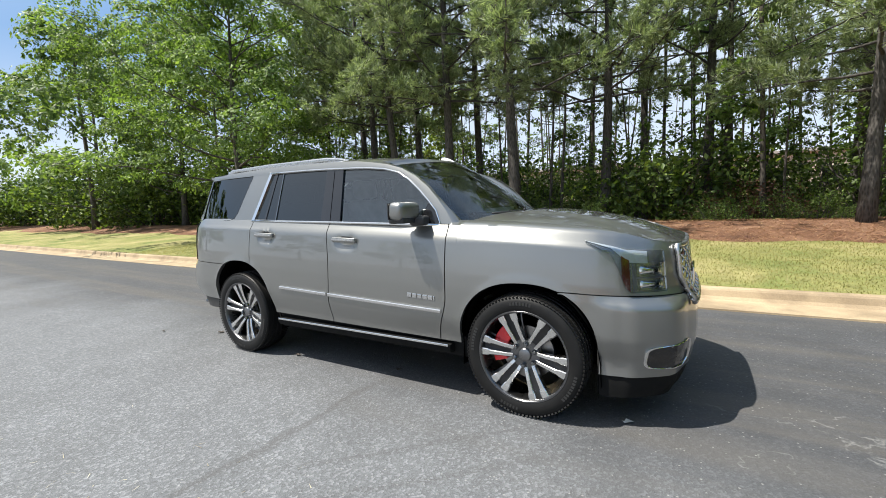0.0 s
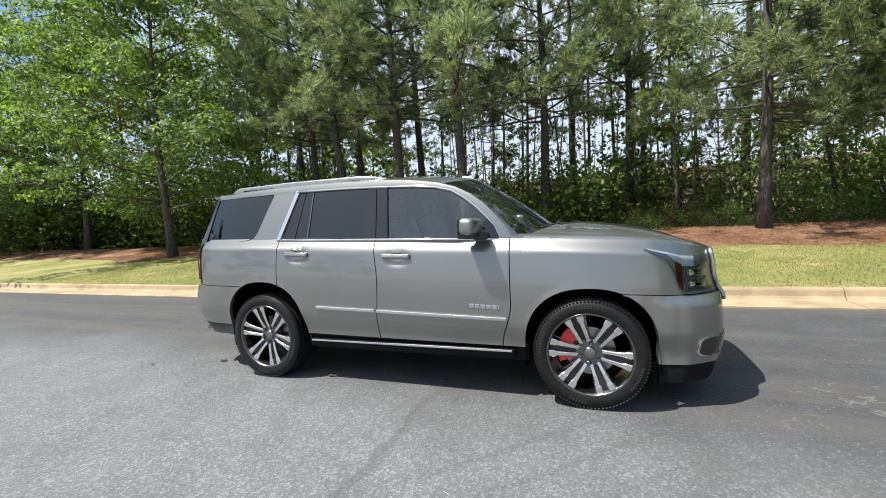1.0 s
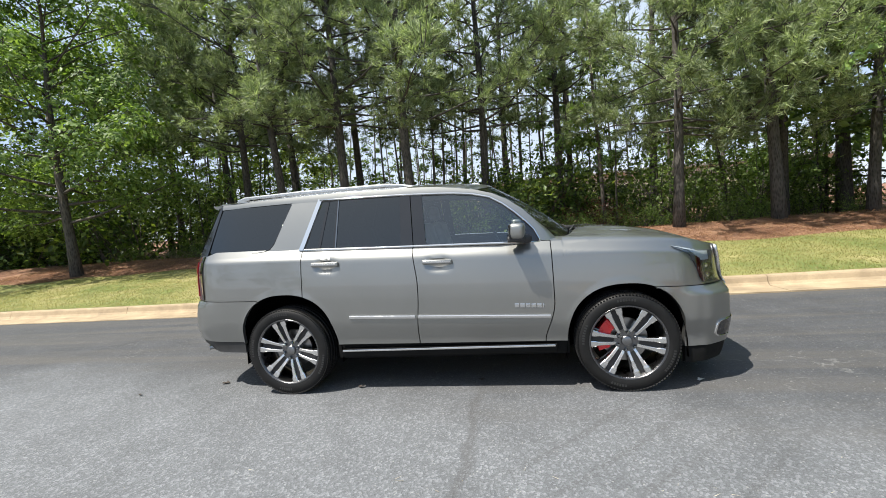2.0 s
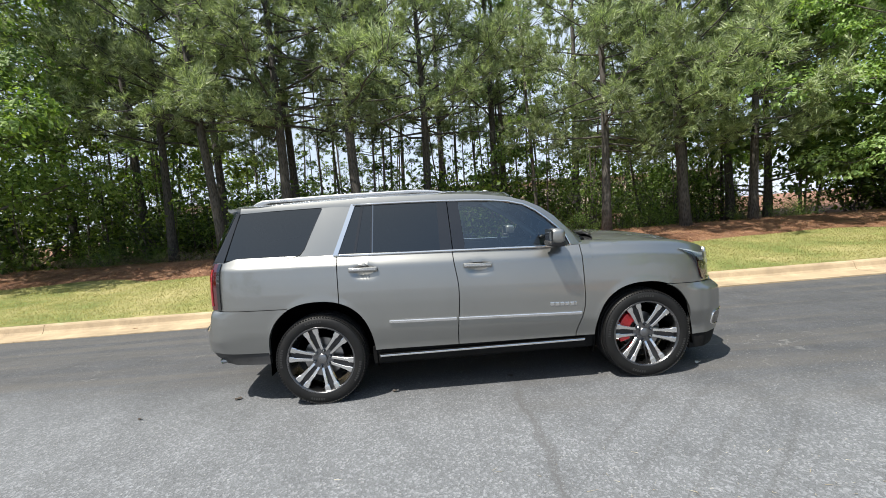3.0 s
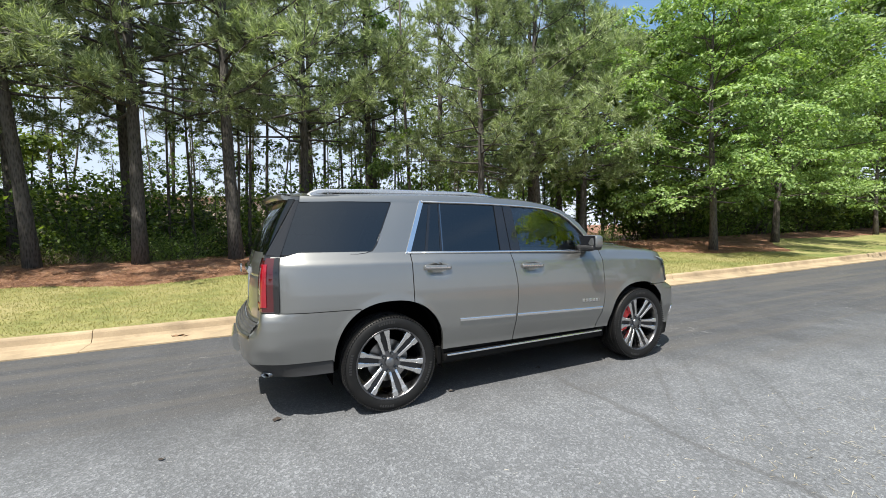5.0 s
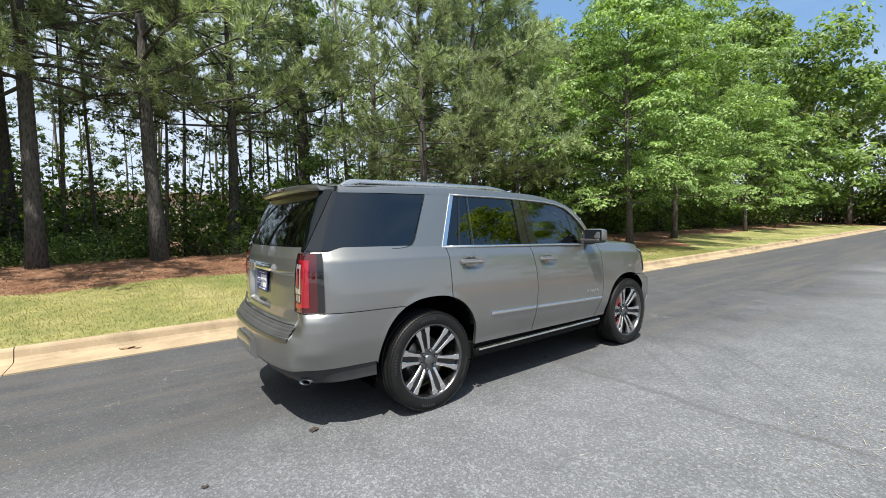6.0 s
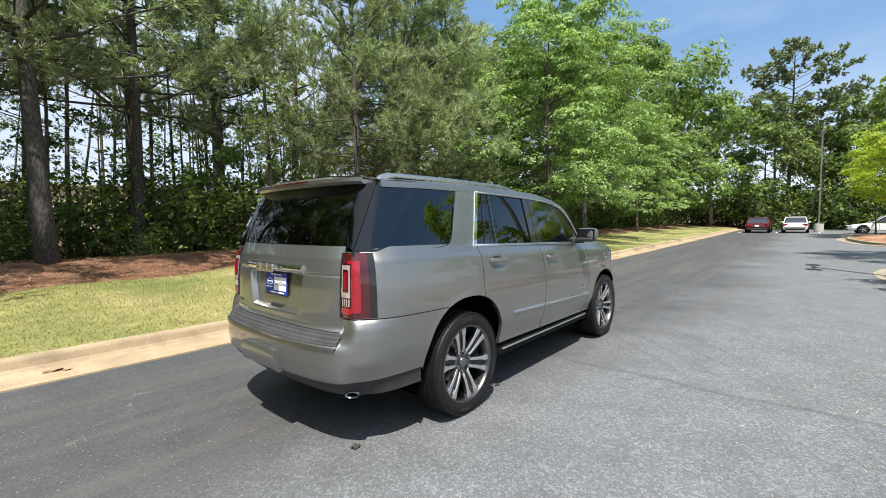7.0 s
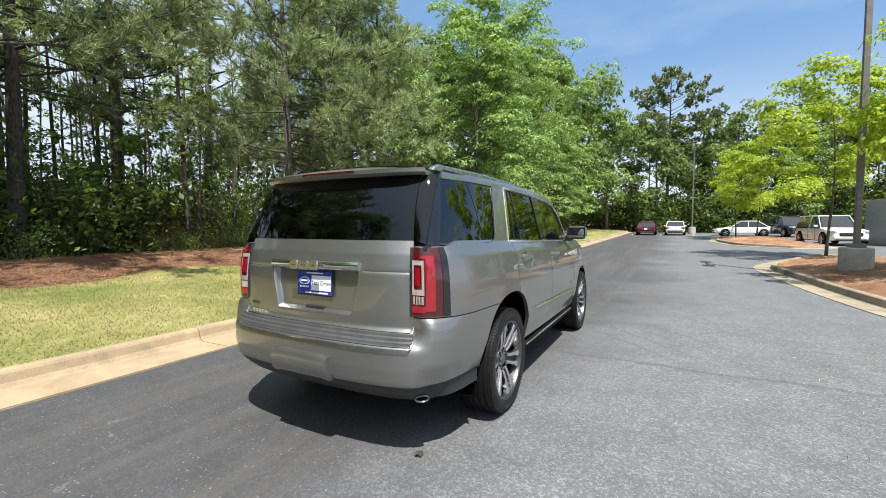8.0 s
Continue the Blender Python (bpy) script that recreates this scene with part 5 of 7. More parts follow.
            g = []
            for i in range(13):
                row = []
                for j in range(9):
                    s = lerp(s_of_x(2.15), s_of_x(2.285), i / 12)
                    dome = (1 - (i / 6 - 1) ** 4) * (1 - (j / 4 - 1) ** 4)
                    row.append(b2.verts.new(hull(s, lerp(hl_low(s), hl_top(s), lerp(f0, f1, j / 8)), 0.004 + 0.009 * dome, sy)))
                g.append(row)
            grid_faces(b2, g)
            bmesh.ops.recalc_face_normals(b2, faces=b2.faces)
            part("reflector_bowl", b2, CHROME, lamp, "bright faceted bowl", smooth=True)
        lamp_patch("divider", LAMP_GREY, s_of_x(2.12), s_of_x(2.29), 0.345, 0.385, 0.012, lamp, "dark divider", 10)
        lamp_patch("lens", LENS, sa, sb, 0.01, 0.99, 0.018, lamp, "clear lens")
        # tail lamp
        ta, tb = s_of_x(-2.338), s_of_y(-0.772, True)

        def tail_patch(name, mat, f0, f1, z0, z1, off, owner, label="", n=16):
            b2 = bmesh.new()
            g = []
            for s in span(lerp(ta, tb, f0), lerp(ta, tb, f1), n):
                x = plan_at(s)[0]
                g.append([b2.verts.new(hull(s, unrake(lerp(z0, z1, j / 8) - 0.022, x), off, sy)) for j in range(9)])
            fs = grid_faces(b2, g)
            bmesh.ops.recalc_face_normals(b2, faces=fs)
            c = fs[len(fs) // 2].calc_center_median()
            if fs[len(fs) // 2].normal.dot(c - inward(c, 0.1)) < 0:
                bmesh.ops.reverse_faces(b2, faces=fs)
            ex = bmesh.ops.extrude_edge_only(b2, edges=[e for e in b2.edges if e.is_boundary])["geom"]
            for g2 in ex:
                if isinstance(g2, bmesh.types.BMVert):
                    g2.co = inward(g2.co, 0.025)
            return part(name, b2, mat, owner, label, sharp=40)
        tail = tail_patch("tail_lamp", DARK_RED, 0.0, 1.0, 0.930, 1.338, 0.008, car, "red tail lamp with a clear inner section")
        tail_patch("side_edge", GLOSS, -0.02, 0.13, 0.928, 1.338, 0.012, tail, "black edge", 4)
        tail_patch("inner_edge", GLOSS, 0.965, 1.01, 0.928, 1.338, 0.012, tail, "black edge", 3)
        tail_patch("red_bar", RED_LENS, 0.34, 0.60, 0.965, 1.292, 0.014, tail, "bright red light bar", 10)
        tail_patch("red_cap", RED_LENS, 0.60, 0.72, 1.272, 1.292, 0.014, tail, "bright red upper end", 4)
        tail_patch("red_foot", RED_LENS, 0.60, 0.95, 0.955, 0.992, 0.014, tail, "bright red foot", 6)
        tail_patch("clear_lens", SMOKE_SILVER, 0.63, 0.95, 1.058, 1.262, 0.013, tail, "clear reversing lens", 6)
        for k in range(4):
            tail_patch("lens_rib", SMOKE_SILVER, 0.65 + 0.075 * k, 0.695 + 0.075 * k, 1.004, 1.050, 0.014, tail, "pale rib", 3)
        tail_patch("red_block", DARK_RED, 0.69, 0.90, 1.095, 1.235, 0.016, tail, "square red lamp", 4)
        tail_patch("red_core", RED_LENS, 0.73, 0.87, 1.115, 1.220, 0.018, tail, "bright red core", 4)
        # lower bumper corners
    for sy in (1, -1):
        bm = bmesh.new()
        ss = span(0.0, s_of_x(1.940), 60)
        sw = ss + sorted(s_of_x(x) for x in x_list(1.936, 1.703))
        skin(bm, sw, lambda x: 0.35 if arch_z(x) is None else min(0.890, unrake(arch_z(x), x)), lambda x: 0.898, 26, sy)
        fb = part("front_bumper", bm, PAINT, car, sharp=34)
        bm = bmesh.new()
        skin(bm, ss, lambda x: 0.215, lambda x: 0.346, 8, sy, off=-0.010)
        part("front_valance", bm, SILL, car, "black plastic valance", sharp=34)
        bm = bmesh.new()
        ss = span(s_of_x(-1.945), 1.0, 64)
        sw = sorted(s_of_x(x) for x in x_list(-1.723, -1.937)) + ss
        skin(bm, sw, lambda x: 0.465 if arch_z(x) is None else min(0.82, unrake(arch_z(x), x)), lambda x: 0.826 - 0.095 * sstep(-2.534, -2.548, x), 26, sy, flange=lambda x: 0.13 if x < -2.2 else 0.03)
        part("rear_bumper", bm, PAINT, car, sharp=34)
        bm = bmesh.new()
        skin(bm, ss, lambda x: 0.37, lambda x: 0.46, 6, sy, off=-0.01)
        part("rear_valance", bm, BLACK, car, "black plastic valance", sharp=34)
        # fog lamp
        f0, f1 = s_of_y(-0.53, False), s_of_y(-0.83, False)

        def fog_shape(t, k):
            """A slanted rounded slot."""
            a = 2 * math.pi * t
            cu, cv = math.cos(a), math.sin(a)
            u = 0.5 + 0.5 * k * math.copysign(abs(cu) ** 0.42, cu)
            v = 0.492 + 0.112 * k * math.copysign(abs(cv) ** 0.45, cv) * lerp(1.0, 0.8, u)
            return lerp(f0, f1, u), v
        bm = bmesh.new()
        rows = []
        for i in range(41):
            t = i / 40
            rows.append([bm.verts.new(hull(*fog_shape(t, k), o, sy)) for k, o in ((1.0, 0.0), (0.99, 0.008), (0.94, 0.010), (0.90, 0.008), (0.86, -0.004))])
        grid_faces(bm, rows)
        bmesh.ops.recalc_face_normals(bm, faces=bm.faces)
        fog = part("fog_lamp", bm, CHROME, fb, "fog lamp in a chrome bezel", sharp=50)
        bm = bmesh.new()
        rows = [[bm.verts.new(hull(*fog_shape(i / 40, k), 0.004, sy)) for k in (0.90, 0.70, 0.45, 0.2, 0.02)] for i in range(41)]
        grid_faces(bm, rows)
        bmesh.ops.recalc_face_normals(bm, faces=bm.faces)
        part("fog_lens", bm, GLOSS, fog, "dark lens")
    return car, doors


suv, suv_doors = make_suv()
WHEELS = make_wheel_meshes()
add_wheel(suv, WHEELS, 1.473, 1, radians(52), True)
add_wheel(suv, WHEELS, -1.473, 1, radians(46), False)
add_wheel(suv, WHEELS, 1.473, -1, radians(10), True)
add_wheel(suv, WHEELS, -1.473, -1, radians(44), False)


STEP_BRIGHT = simple("dull_bright_strip", (0.30, 0.30, 0.30), 0.35, 1.0, 0.08)
STEP_GREY = simple("grey_step_plastic", (0.075, 0.077, 0.08), 0.4, 0.2, 0.15)
# ---- the vehicle's bonnet, roof, glass, tail, inside and underside ----
def both(fn, ss):
    """Columns from the right side over the middle to the left."""
    return [fn(s, 1) for s in ss] + [fn(s, -1) for s in reversed(ss[:-1])]


def front_s(y):
    return s_of_y(-abs(y), False)


def edge_x(y):
    """The bonnet's front edge at y."""
    lo, hi = 0.0, s_of_x(1.5)
    for _ in range(40):
        mid = (lo + hi) / 2
        lo, hi = (mid, hi) if abs(hull(mid, nose_v(plan_at(mid)[0])).y) < abs(y) else (lo, mid)
    return hull(lo, nose_v(plan_at(lo)[0]))


def make_suv_top(car, doors):
    # bonnet
    crown_rows = [(1.02, 1.340), (1.19, 1.330), (1.415, 1.314), (1.633, 1.288), (1.885, 1.249), (2.128, 1.196), (2.265, 1.160), (2.36, 1.12)]
    y0, y1 = abs(hull(s_of_x(1.1), 1.315).y) - 0.004, abs(hull(s_of_x(1.9), 1.315).y) - 0.004
    bm = bmesh.new()
    rows = []
    for i in range(37):
        t = -1 + 2 * i / 36
        row = []
        for j in range(33):
            f = j / 32
            y = t * lerp(y0, y1, f)
            xr = 1.245 - 0.17 * t * t
            tip = edge_x(y)
            x = lerp(xr, tip.x - 0.003, f)
            ze = lerp(rake(1.315, x), tip.z, sstep(0.35, 1.0, f))
            ridge = 0.014 * (1 - sstep(0.50, 0.60, abs(t))) * sstep(0.0, 0.15, f) * (1 - f ** 4)
            z = ze + (table(x, crown_rows) - ze) * (1 - abs(t) ** 3) * (1 - f ** 5) + ridge + 0.003
            row.append(bm.verts.new((x, y, z)))
        rows.append(row)
    fs = grid_faces(bm, rows)
    bmesh.ops.recalc_face_normals(bm, faces=fs)
    if fs[600].normal.z < 0:
        bmesh.ops.reverse_faces(bm, faces=fs)
    for g in bmesh.ops.extrude_edge_only(bm, edges=[e for e in bm.edges if e.is_boundary])["geom"]:
        if isinstance(g, bmesh.types.BMVert):
            g.co += Vector((-0.012 if g.co.x > 1.6 else 0.01, -0.012 * (1 if g.co.y > 0 else -1), -0.03))
    part("bonnet", bm, PAINT, car, sharp=35)

    # windscreen, header, front pillars, roof
    def centre(b):
        return Vector((lerp(0.415, 1.215, b), 0, lerp(1.802, 1.272, b) + 0.030 * math.sin(math.pi * b)))

    def edge(b):
        return Vector((lerp(0.255, 0.985, b), lerp(0.690, 0.812, b), lerp(1.752, 1.262, b) + 0.028 * math.sin(math.pi * b)))

    bm = bmesh.new()
    rows = []
    for i in range(25):
        t = -1 + 2 * i / 24
        row = []
        for j in range(15):
            b = j / 14
            c, e = centre(b), edge(b)
            row.append(bm.verts.new((c.x + (e.x - c.x) * t * t, t * e.y, c.z + (e.z - c.z) * t * t)))
        rows.append(row)
    grid_faces(bm, rows)
    bmesh.ops.recalc_face_normals(bm, faces=bm.faces)
    ws = part("windscreen", bm, SCREEN, car, "clear windscreen", smooth=True)
    ws.visible_shadow = True
    for sy in (1, -1):
        bm = bmesh.new()
        outer = WIN_TOP[9:]
        rows = []
        for i, (x, z) in enumerate(outer):
            e = edge(i / (len(outer) - 1))
            o = Vector((x, glass_y(x, z) + 0.004, z))
            m = (o + e) / 2 + Vector((0.016, 0.010, 0.014))
            rows.append([bm.verts.new((p.x, -sy * p.y, p.z)) for p in (o, m, e, e + Vector((-0.01, -0.01, -0.03)))])
        grid_faces(bm, rows)
        bmesh.ops.recalc_face_normals(bm, faces=bm.faces)
        part("front_pillar", bm, PAINT, car, smooth=True)
    for name, drop, mat, inset in (("roof", 0.0, PAINT, 1.0), ("headliner", 0.045, LEATHER, 0.96)):
        bm = bmesh.new()
        rows = []
        for x in span(-2.20, 0.19, 40):
            zt = table(x, WIN_TOP)
            ye = (glass_y(x, zt) + 0.004) * inset
            rise = 0.050 + 0.012 * math.sin(math.pi * (x + 2.2) / 2.35)
            bow = 0.225 * sstep(-0.5, 0.19, x)
            back = -0.06 * sstep(-1.9, -2.2, x)
            row = []
            for i in range(29):
                t = -1 + 2 * i / 28
                row.append(bm.verts.new((x + (bow + back) * (1 - t * t), ye * t, zt - drop + rise * (1 - abs(t) ** 3.2))))
            rows.append(row)
        grid_faces(bm, rows)
        bmesh.ops.recalc_face_normals(bm, faces=bm.faces)
        part(name, bm, mat, car, smooth=True)

    # header between the roof and the windscreen
    bm = bmesh.new()
    rows = []
    zt = table(0.19, WIN_TOP)
    for i in range(29):
        t = -1 + 2 * i / 28
        rp = Vector((0.19 + 0.225 * (1 - t * t), (glass_y(0.19, zt) + 0.004) * t, zt + 0.050 * (1 - abs(t) ** 3.2)))
        c, e = centre(0), edge(0)
        wp = Vector((c.x + (e.x - c.x) * t * t, t * e.y, c.z + (e.z - c.z) * t * t))
        fwd = centre(0.05) - centre(0)
        rows.append([bm.verts.new(p) for p in (rp + Vector((-0.01, 0, 0)), rp, wp + Vector((0.004, 0, 0.003)), wp + fwd + Vector((0, 0, 0.004)))])
    grid_faces(bm, rows)
    bmesh.ops.recalc_face_normals(bm, faces=bm.faces)
    part("roof_header", bm, PAINT, car, smooth=True)

    # cowl and wipers
    bm = bmesh.new()
    rows = []
    for i in range(25):
        t = -1 + 2 * i / 24
        c, e = centre(1), edge(1)
        x, z = c.x + (e.x - c.x) * t * t, c.z + (e.z - c.z) * t * t
        rows.append([bm.verts.new((x - 0.03, t * 0.83, z + 0.005)), bm.verts.new((x + 0.02, t * 0.84, z)), bm.verts.new((1.29 - 0.17 * t * t, t * 0.86, z - 0.002))])
    grid_faces(bm, rows)
    bmesh.ops.recalc_face_normals(bm, faces=bm.faces)
    part("cowl", bm, BLACK, car, "black cowl")
    for y_a, y_b in ((-0.62, 0.02), (0.10, 0.74)):
        bm = bmesh.new()
        add_tube(bm, [(1.16 - 0.15 * y_a * y_a + 0.02, y_a, 1.318), (1.20 - 0.15 * ((y_a + y_b) / 2) ** 2, (y_a + y_b) / 2, 1.325), (1.20 - 0.15 * y_b * y_b, y_b, 1.318)], [0.008, 0.011, 0.008], 6)
        add_tube(bm, [(1.19 - 0.15 * y_b * y_b, y_b, 1.31), (1.215 - 0.1 * y_b * y_b, (y_a + y_b) / 2 + 0.1, 1.335)], 0.009, 6)
        part("wiper", bm, BLACK, car, "black wiper", smooth=True)

    # antenna fin
    bm = bmesh.new()
    add_prism(bm, [(0.20, 1.80), (0.37, 1.80), (0.34, 1.828), (0.29, 1.855), (0.24, 1.868), (0.215, 1.862)], 0.18, 0.22, axis="y", bevel=0.008)
    part("antenna_fin", bm, PLATE_WHITE, car, "pale antenna fin", sharp=50)

    # tailgate
    def tail_pt(s, v, sy, off=0.0):
        p = hull(s, v, off, sy)
        ya, z = abs(p.y), p.z
        wide = lerp(0.335, 0.385, sstep(0.88, 1.15, z))
        dent = (1 - sstep(wide - 0.022, wide, ya)) * sstep(0.878, 0.905, z) * (1 - sstep(1.150, 1.165, z))
        p.x += 0.042 * dent
        line = math.exp(-((z - 1.165) / 0.006) ** 2) * sstep(0.40, 0.42, ya)
        p.x += 0.006 * line
        return p
    ss = [s_of_y(-y, True) for y in span(0.795, 0.41, 18)[:-1] + span(0.41, 0.31, 20)[:-1] + span(0.31, 0.012, 14)] + [1.0]
    bm = bmesh.new()
    rows = both(lambda s, sy: [bm.verts.new(tail_pt(s, lerp(0.738, 1.283, j / 60), sy)) for j in range(61)], ss)
    fs = grid_faces(bm, rows)
    bmesh.ops.recalc_face_normals(bm, faces=fs)
    if fs[1200].normal.x > 0:
        bmesh.ops.reverse_faces(bm, faces=fs)
    for g in bmesh.ops.extrude_edge_only(bm, edges=[e for e in bm.edges if e.is_boundary])["geom"]:
        if isinstance(g, bmesh.types.BMVert):
            g.co = inward(g.co, 0.03)
    gate = part("tailgate", bm, PAINT, car, sharp=30)

    # rear window and its dark corners
    base = [hull(s, 1.285, 0.0, 1) for s in ss]

    def glass_cols(sy):
        cols = []
        for p in base:
            u = abs(p.y) / 0.795
            topy = abs(p.y) * 0.935
            topx = -2.275 + 0.055 * u * u
            col = []
            for j in range(13):
                f = j / 12
                q = Vector((lerp(p.x, topx, f) - 0.022 * math.sin(math.pi * f), -sy * lerp(abs(p.y), topy, f), lerp(p.z + 0.002, 1.775, f)))
                col.append(q)
            cols.append(col)
        return cols
    bm = bmesh.new()
    rc, lc = glass_cols(1), glass_cols(-1)
    rows = [[bm.verts.new(q) for q in col] for col in rc] + [[bm.verts.new(q) for q in col] for col in reversed(lc[:-1])]
    grid_faces(bm, rows)
    bmesh.ops.recalc_face_normals(bm, faces=bm.faces)
    part("rear_window", bm, REAR_GLASS, gate, "dark privacy glass", smooth=True)
    for sy in (1, -1):
        bm = bmesh.new()
        col = glass_cols(sy)[0]
        rows = []
        for j, q in enumerate(col):
            f = j / 12
            x, z = lerp(-2.412, -2.168, f), lerp(1.335, 1.775, f)
            o = Vector((x, -sy * (glass_y(x, z) + 0.001), z))
            m = (q + o) / 2 + Vector((-0.016, -sy * 0.016, 0))
            rows.append([bm.verts.new(p) for p in (q + Vector((0.004, 0, 0)), m, o)])
        grid_faces(bm, rows)
        bmesh.ops.recalc_face_normals(bm, faces=bm.faces)
        part("rear_corner", bm, CORNER, car, "gloss black corner", smooth=True)

    # spoiler with its high brake lamp
    bm = bmesh.new()
    rows = []
    for i in range(33):
        t = -1 + 2 * i / 32
        y, cur = t * 0.722, 0.055 * t * t + 0.045 * t ** 8
        prof = [(-2.10, 1.862 - 0.052 * abs(t) ** 3), (-2.25, 1.848 - 0.045 * abs(t) ** 3), (-2.345, 1.826 - 0.03 * abs(t) ** 3), (-2.368, 1.810), (-2.366, 1.785), (-2.345, 1.768), (-2.27, 1.768), (-2.12, 1.775)]
        rows.append([bm.verts.new((x + cur, y, z)) for x, z in prof])
    fs = grid_faces(bm, rows)
    fs += [bm.faces.new(rows[0]), bm.faces.new(rows[-1][::-1])]
    bmesh.ops.recalc_face_normals(bm, faces=fs)
    spo = part("spoiler", bm, PAINT, car, "roof spoiler", sharp=38)
    bm = bmesh.new()
    rows = [[bm.verts.new((x + 0.055 * (y / 0.735) ** 2, y, z)) for x, z in ((-2.360, 1.794), (-2.374, 1.797), (-2.373, 1.811), (-2.35, 1.815))] for y in span(-0.235, 0.235, 12)]
    grid_faces(bm, rows)
    bmesh.ops.recalc_face_normals(bm, faces=bm.faces)
    part("brake_lamp", bm, DARK_RED, spo, "red high brake lamp", sharp=40)

    # chrome bar, badge, plate, letters on the tail
    def tail_x(y, z, off=0.0):
        s = s_of_y(-abs(y) - 1e-4, True)
        return tail_pt(s, unrake(z, -2.5), 1, off).x
    bm = bmesh.new()
    rows = []
    for y in span(-0.388, 0.388, 26):
        x = hull(s_of_y(-abs(y) - 1e-4, True), unrake(1.19, -2.5)).x
        cap = 0.004 * (abs(y) / 0.388) ** 8
        rows.append([bm.verts.new((x + dx + cap, y, z)) for dx, z in ((0.03, 1.158), (-0.004, 1.162), (-0.018, 1.172), (-0.025, 1.184), (-0.027, 1.194), (-0.024, 1.205), (-0.016, 1.216), (-0.002, 1.223), (0.03, 1.226))])
    fs = grid_faces(bm, rows)
    fs += [bm.faces.new(rows[0]), bm.faces.new(rows[-1][::-1])]
    bmesh.ops.recalc_face_normals(bm, faces=fs)
    bar = part("tailgate_bar", bm, CHROME, gate, "broad chrome bar", sharp=30)
    for y, w in ((0.112, 0.070), (0.022, 0.084), (-0.068, 0.070)):
        bm = bmesh.new()
        add_box(bm, (tail_x(y, 1.19) - 0.058, y, 1.192), (0.014, w, 0.060), 0.005)
        bd = part("badge_block", bm, SATIN, bar, "chrome badge block edged in red")
        bm = bmesh.new()
        add_box(bm, (tail_x(y, 1.19) - 0.0655, y, 1.192), (0.004, w * 0.5, 0.006), 0.001)
        part("badge_inlay", bm, DARK_RED, bd, "red inlay")
    px = tail_x(0.0, 1.06) - 0.012
    pm = Matrix.Translation((px, 0.0, 1.066)) @ Matrix.Rotation(radians(4.0), 4, "Y")

    def flat(name, mat, y, z, w, h, off, owner, label=""):
        b2 = bmesh.new()
        add_box(b2, (off, y, z), (0.004, w, h), 0.0012, None, 1)
        ob = part(name, b2, mat, owner, label)
        return ob
    plate = flat("number_plate", BLACK, 0, 0, 0.322, 0.172, 0.004, gate, "dealer plate, blue and white, in a dark frame")
    plate.matrix_basis = pm
    flat("plate_field", PLATE_BLUE, 0, 0, 0.306, 0.156, -0.001, plate, "blue field")
    flat("plate_panel", PLATE_WHITE, -0.060, 0.0, 0.172, 0.100, -0.004, plate, "white panel")
    flat("small_print", PLATE_WHITE, 0.0, 0.066, 0.15, 0.009, -0.004, plate, "white bar")
    flat("small_print", PLATE_WHITE, -0.02, -0.066, 0.20, 0.010, -0.004, plate, "white bar")
    for k in range(2):
        b2 = bmesh.new()
        add_lathe(b2, [(0.0001, -0.0042 - 0.001 * k), (0.5, -0.0042 - 0.001 * k), (0.5, 0.0)], 32, axis="x")
        for v in b2.verts:
            v.co = Vector((v.co.x, v.co.y * (0.092 - 0.012 * k) + 0.092, v.co.z * (0.052 - 0.012 * k) + 0.012))
        part("emblem_oval", b2, (PLATE_WHITE, PLATE_BLUE)[k], plate, "oval emblem")
    flat("emblem_bar", PLATE_WHITE, 0.092, 0.012, 0.055, 0.010, -0.0065, plate)
    flat("emblem_bar", PLATE_WHITE, 0.092, -0.028, 0.085, 0.010, -0.004, plate)
    txt = bpy.data.curves.new("plate_writing", "FONT")
    txt.body = "Test Drive"
    txt.size, txt.extrude = 0.040, 0.0006
    txt.align_x, txt.align_y = "CENTER", "CENTER"
    txt.materials.append(simple("plate_writing_ink", (0.05, 0.06, 0.09), 0.4))
    wr = new("plate_writing", txt)
    wr.parent = plate
    wr.matrix_basis = Matrix.Translation((-0.0068, -0.060, 0.0)) @ Matrix(((0, 0, -1, 0), (-1, 0, 0, 0), (0, 1, 0, 0), (0, 0, 0, 1)))
    for k in range(5):
        y = 0.628 - 0.040 * k
        bm = bmesh.new()
        add_box(bm, (tail_x(y, 0.83) - 0.004, y, 0.832), (0.010, 0.032, 0.030), 0.003, Matrix.Rotation(radians(-10), 4, "Z"))
        part("badge_bar", bm, CHROME, gate, "chrome bar of a badge")
    bm = bmesh.new()
    add_box(bm, (tail_x(0.60, 0.885) - 0.003, 0.60, 0.888), (0.008, 0.085, 0.018), 0.003, Matrix.Rotation(radians(-10), 4, "Z"))
    part("badge_bar", bm, GLOSS, gate, "small dark badge bar")
    bm = bmesh.new()
    add_box(bm, (tail_x(0.0, 0.90) + 0.0, 0.0, 0.905), (0.03, 0.17, 0.022), 0.006)
    part("grip_recess", bm, BLACK, gate, "black pull grip")

    # bumper step, its bright strip, tow cover, exhaust
    def bump_pt(y, v, off=0.0):
        p = hull(s_of_y(-abs(y) - 1e-4, True), v, off, 1)
        return Vector((p.x, y, p.z))
    bm = bmesh.new()
    rows = [[bm.verts.new(bump_pt(y, v, o)) for v, o in ((0.634, -0.005), (0.636, 0.008), (0.652, 0.008), (0.658, -0.008))] for y in span(-0.775, 0.775, 40)]
    grid_faces(bm, rows)
    bmesh.ops.recalc_face_normals(bm, faces=bm.faces)
    part("bumper_strip", bm, STEP_BRIGHT, car, "chrome bumper strip", sharp=40)
    bm = bmesh.new()
    rows = []
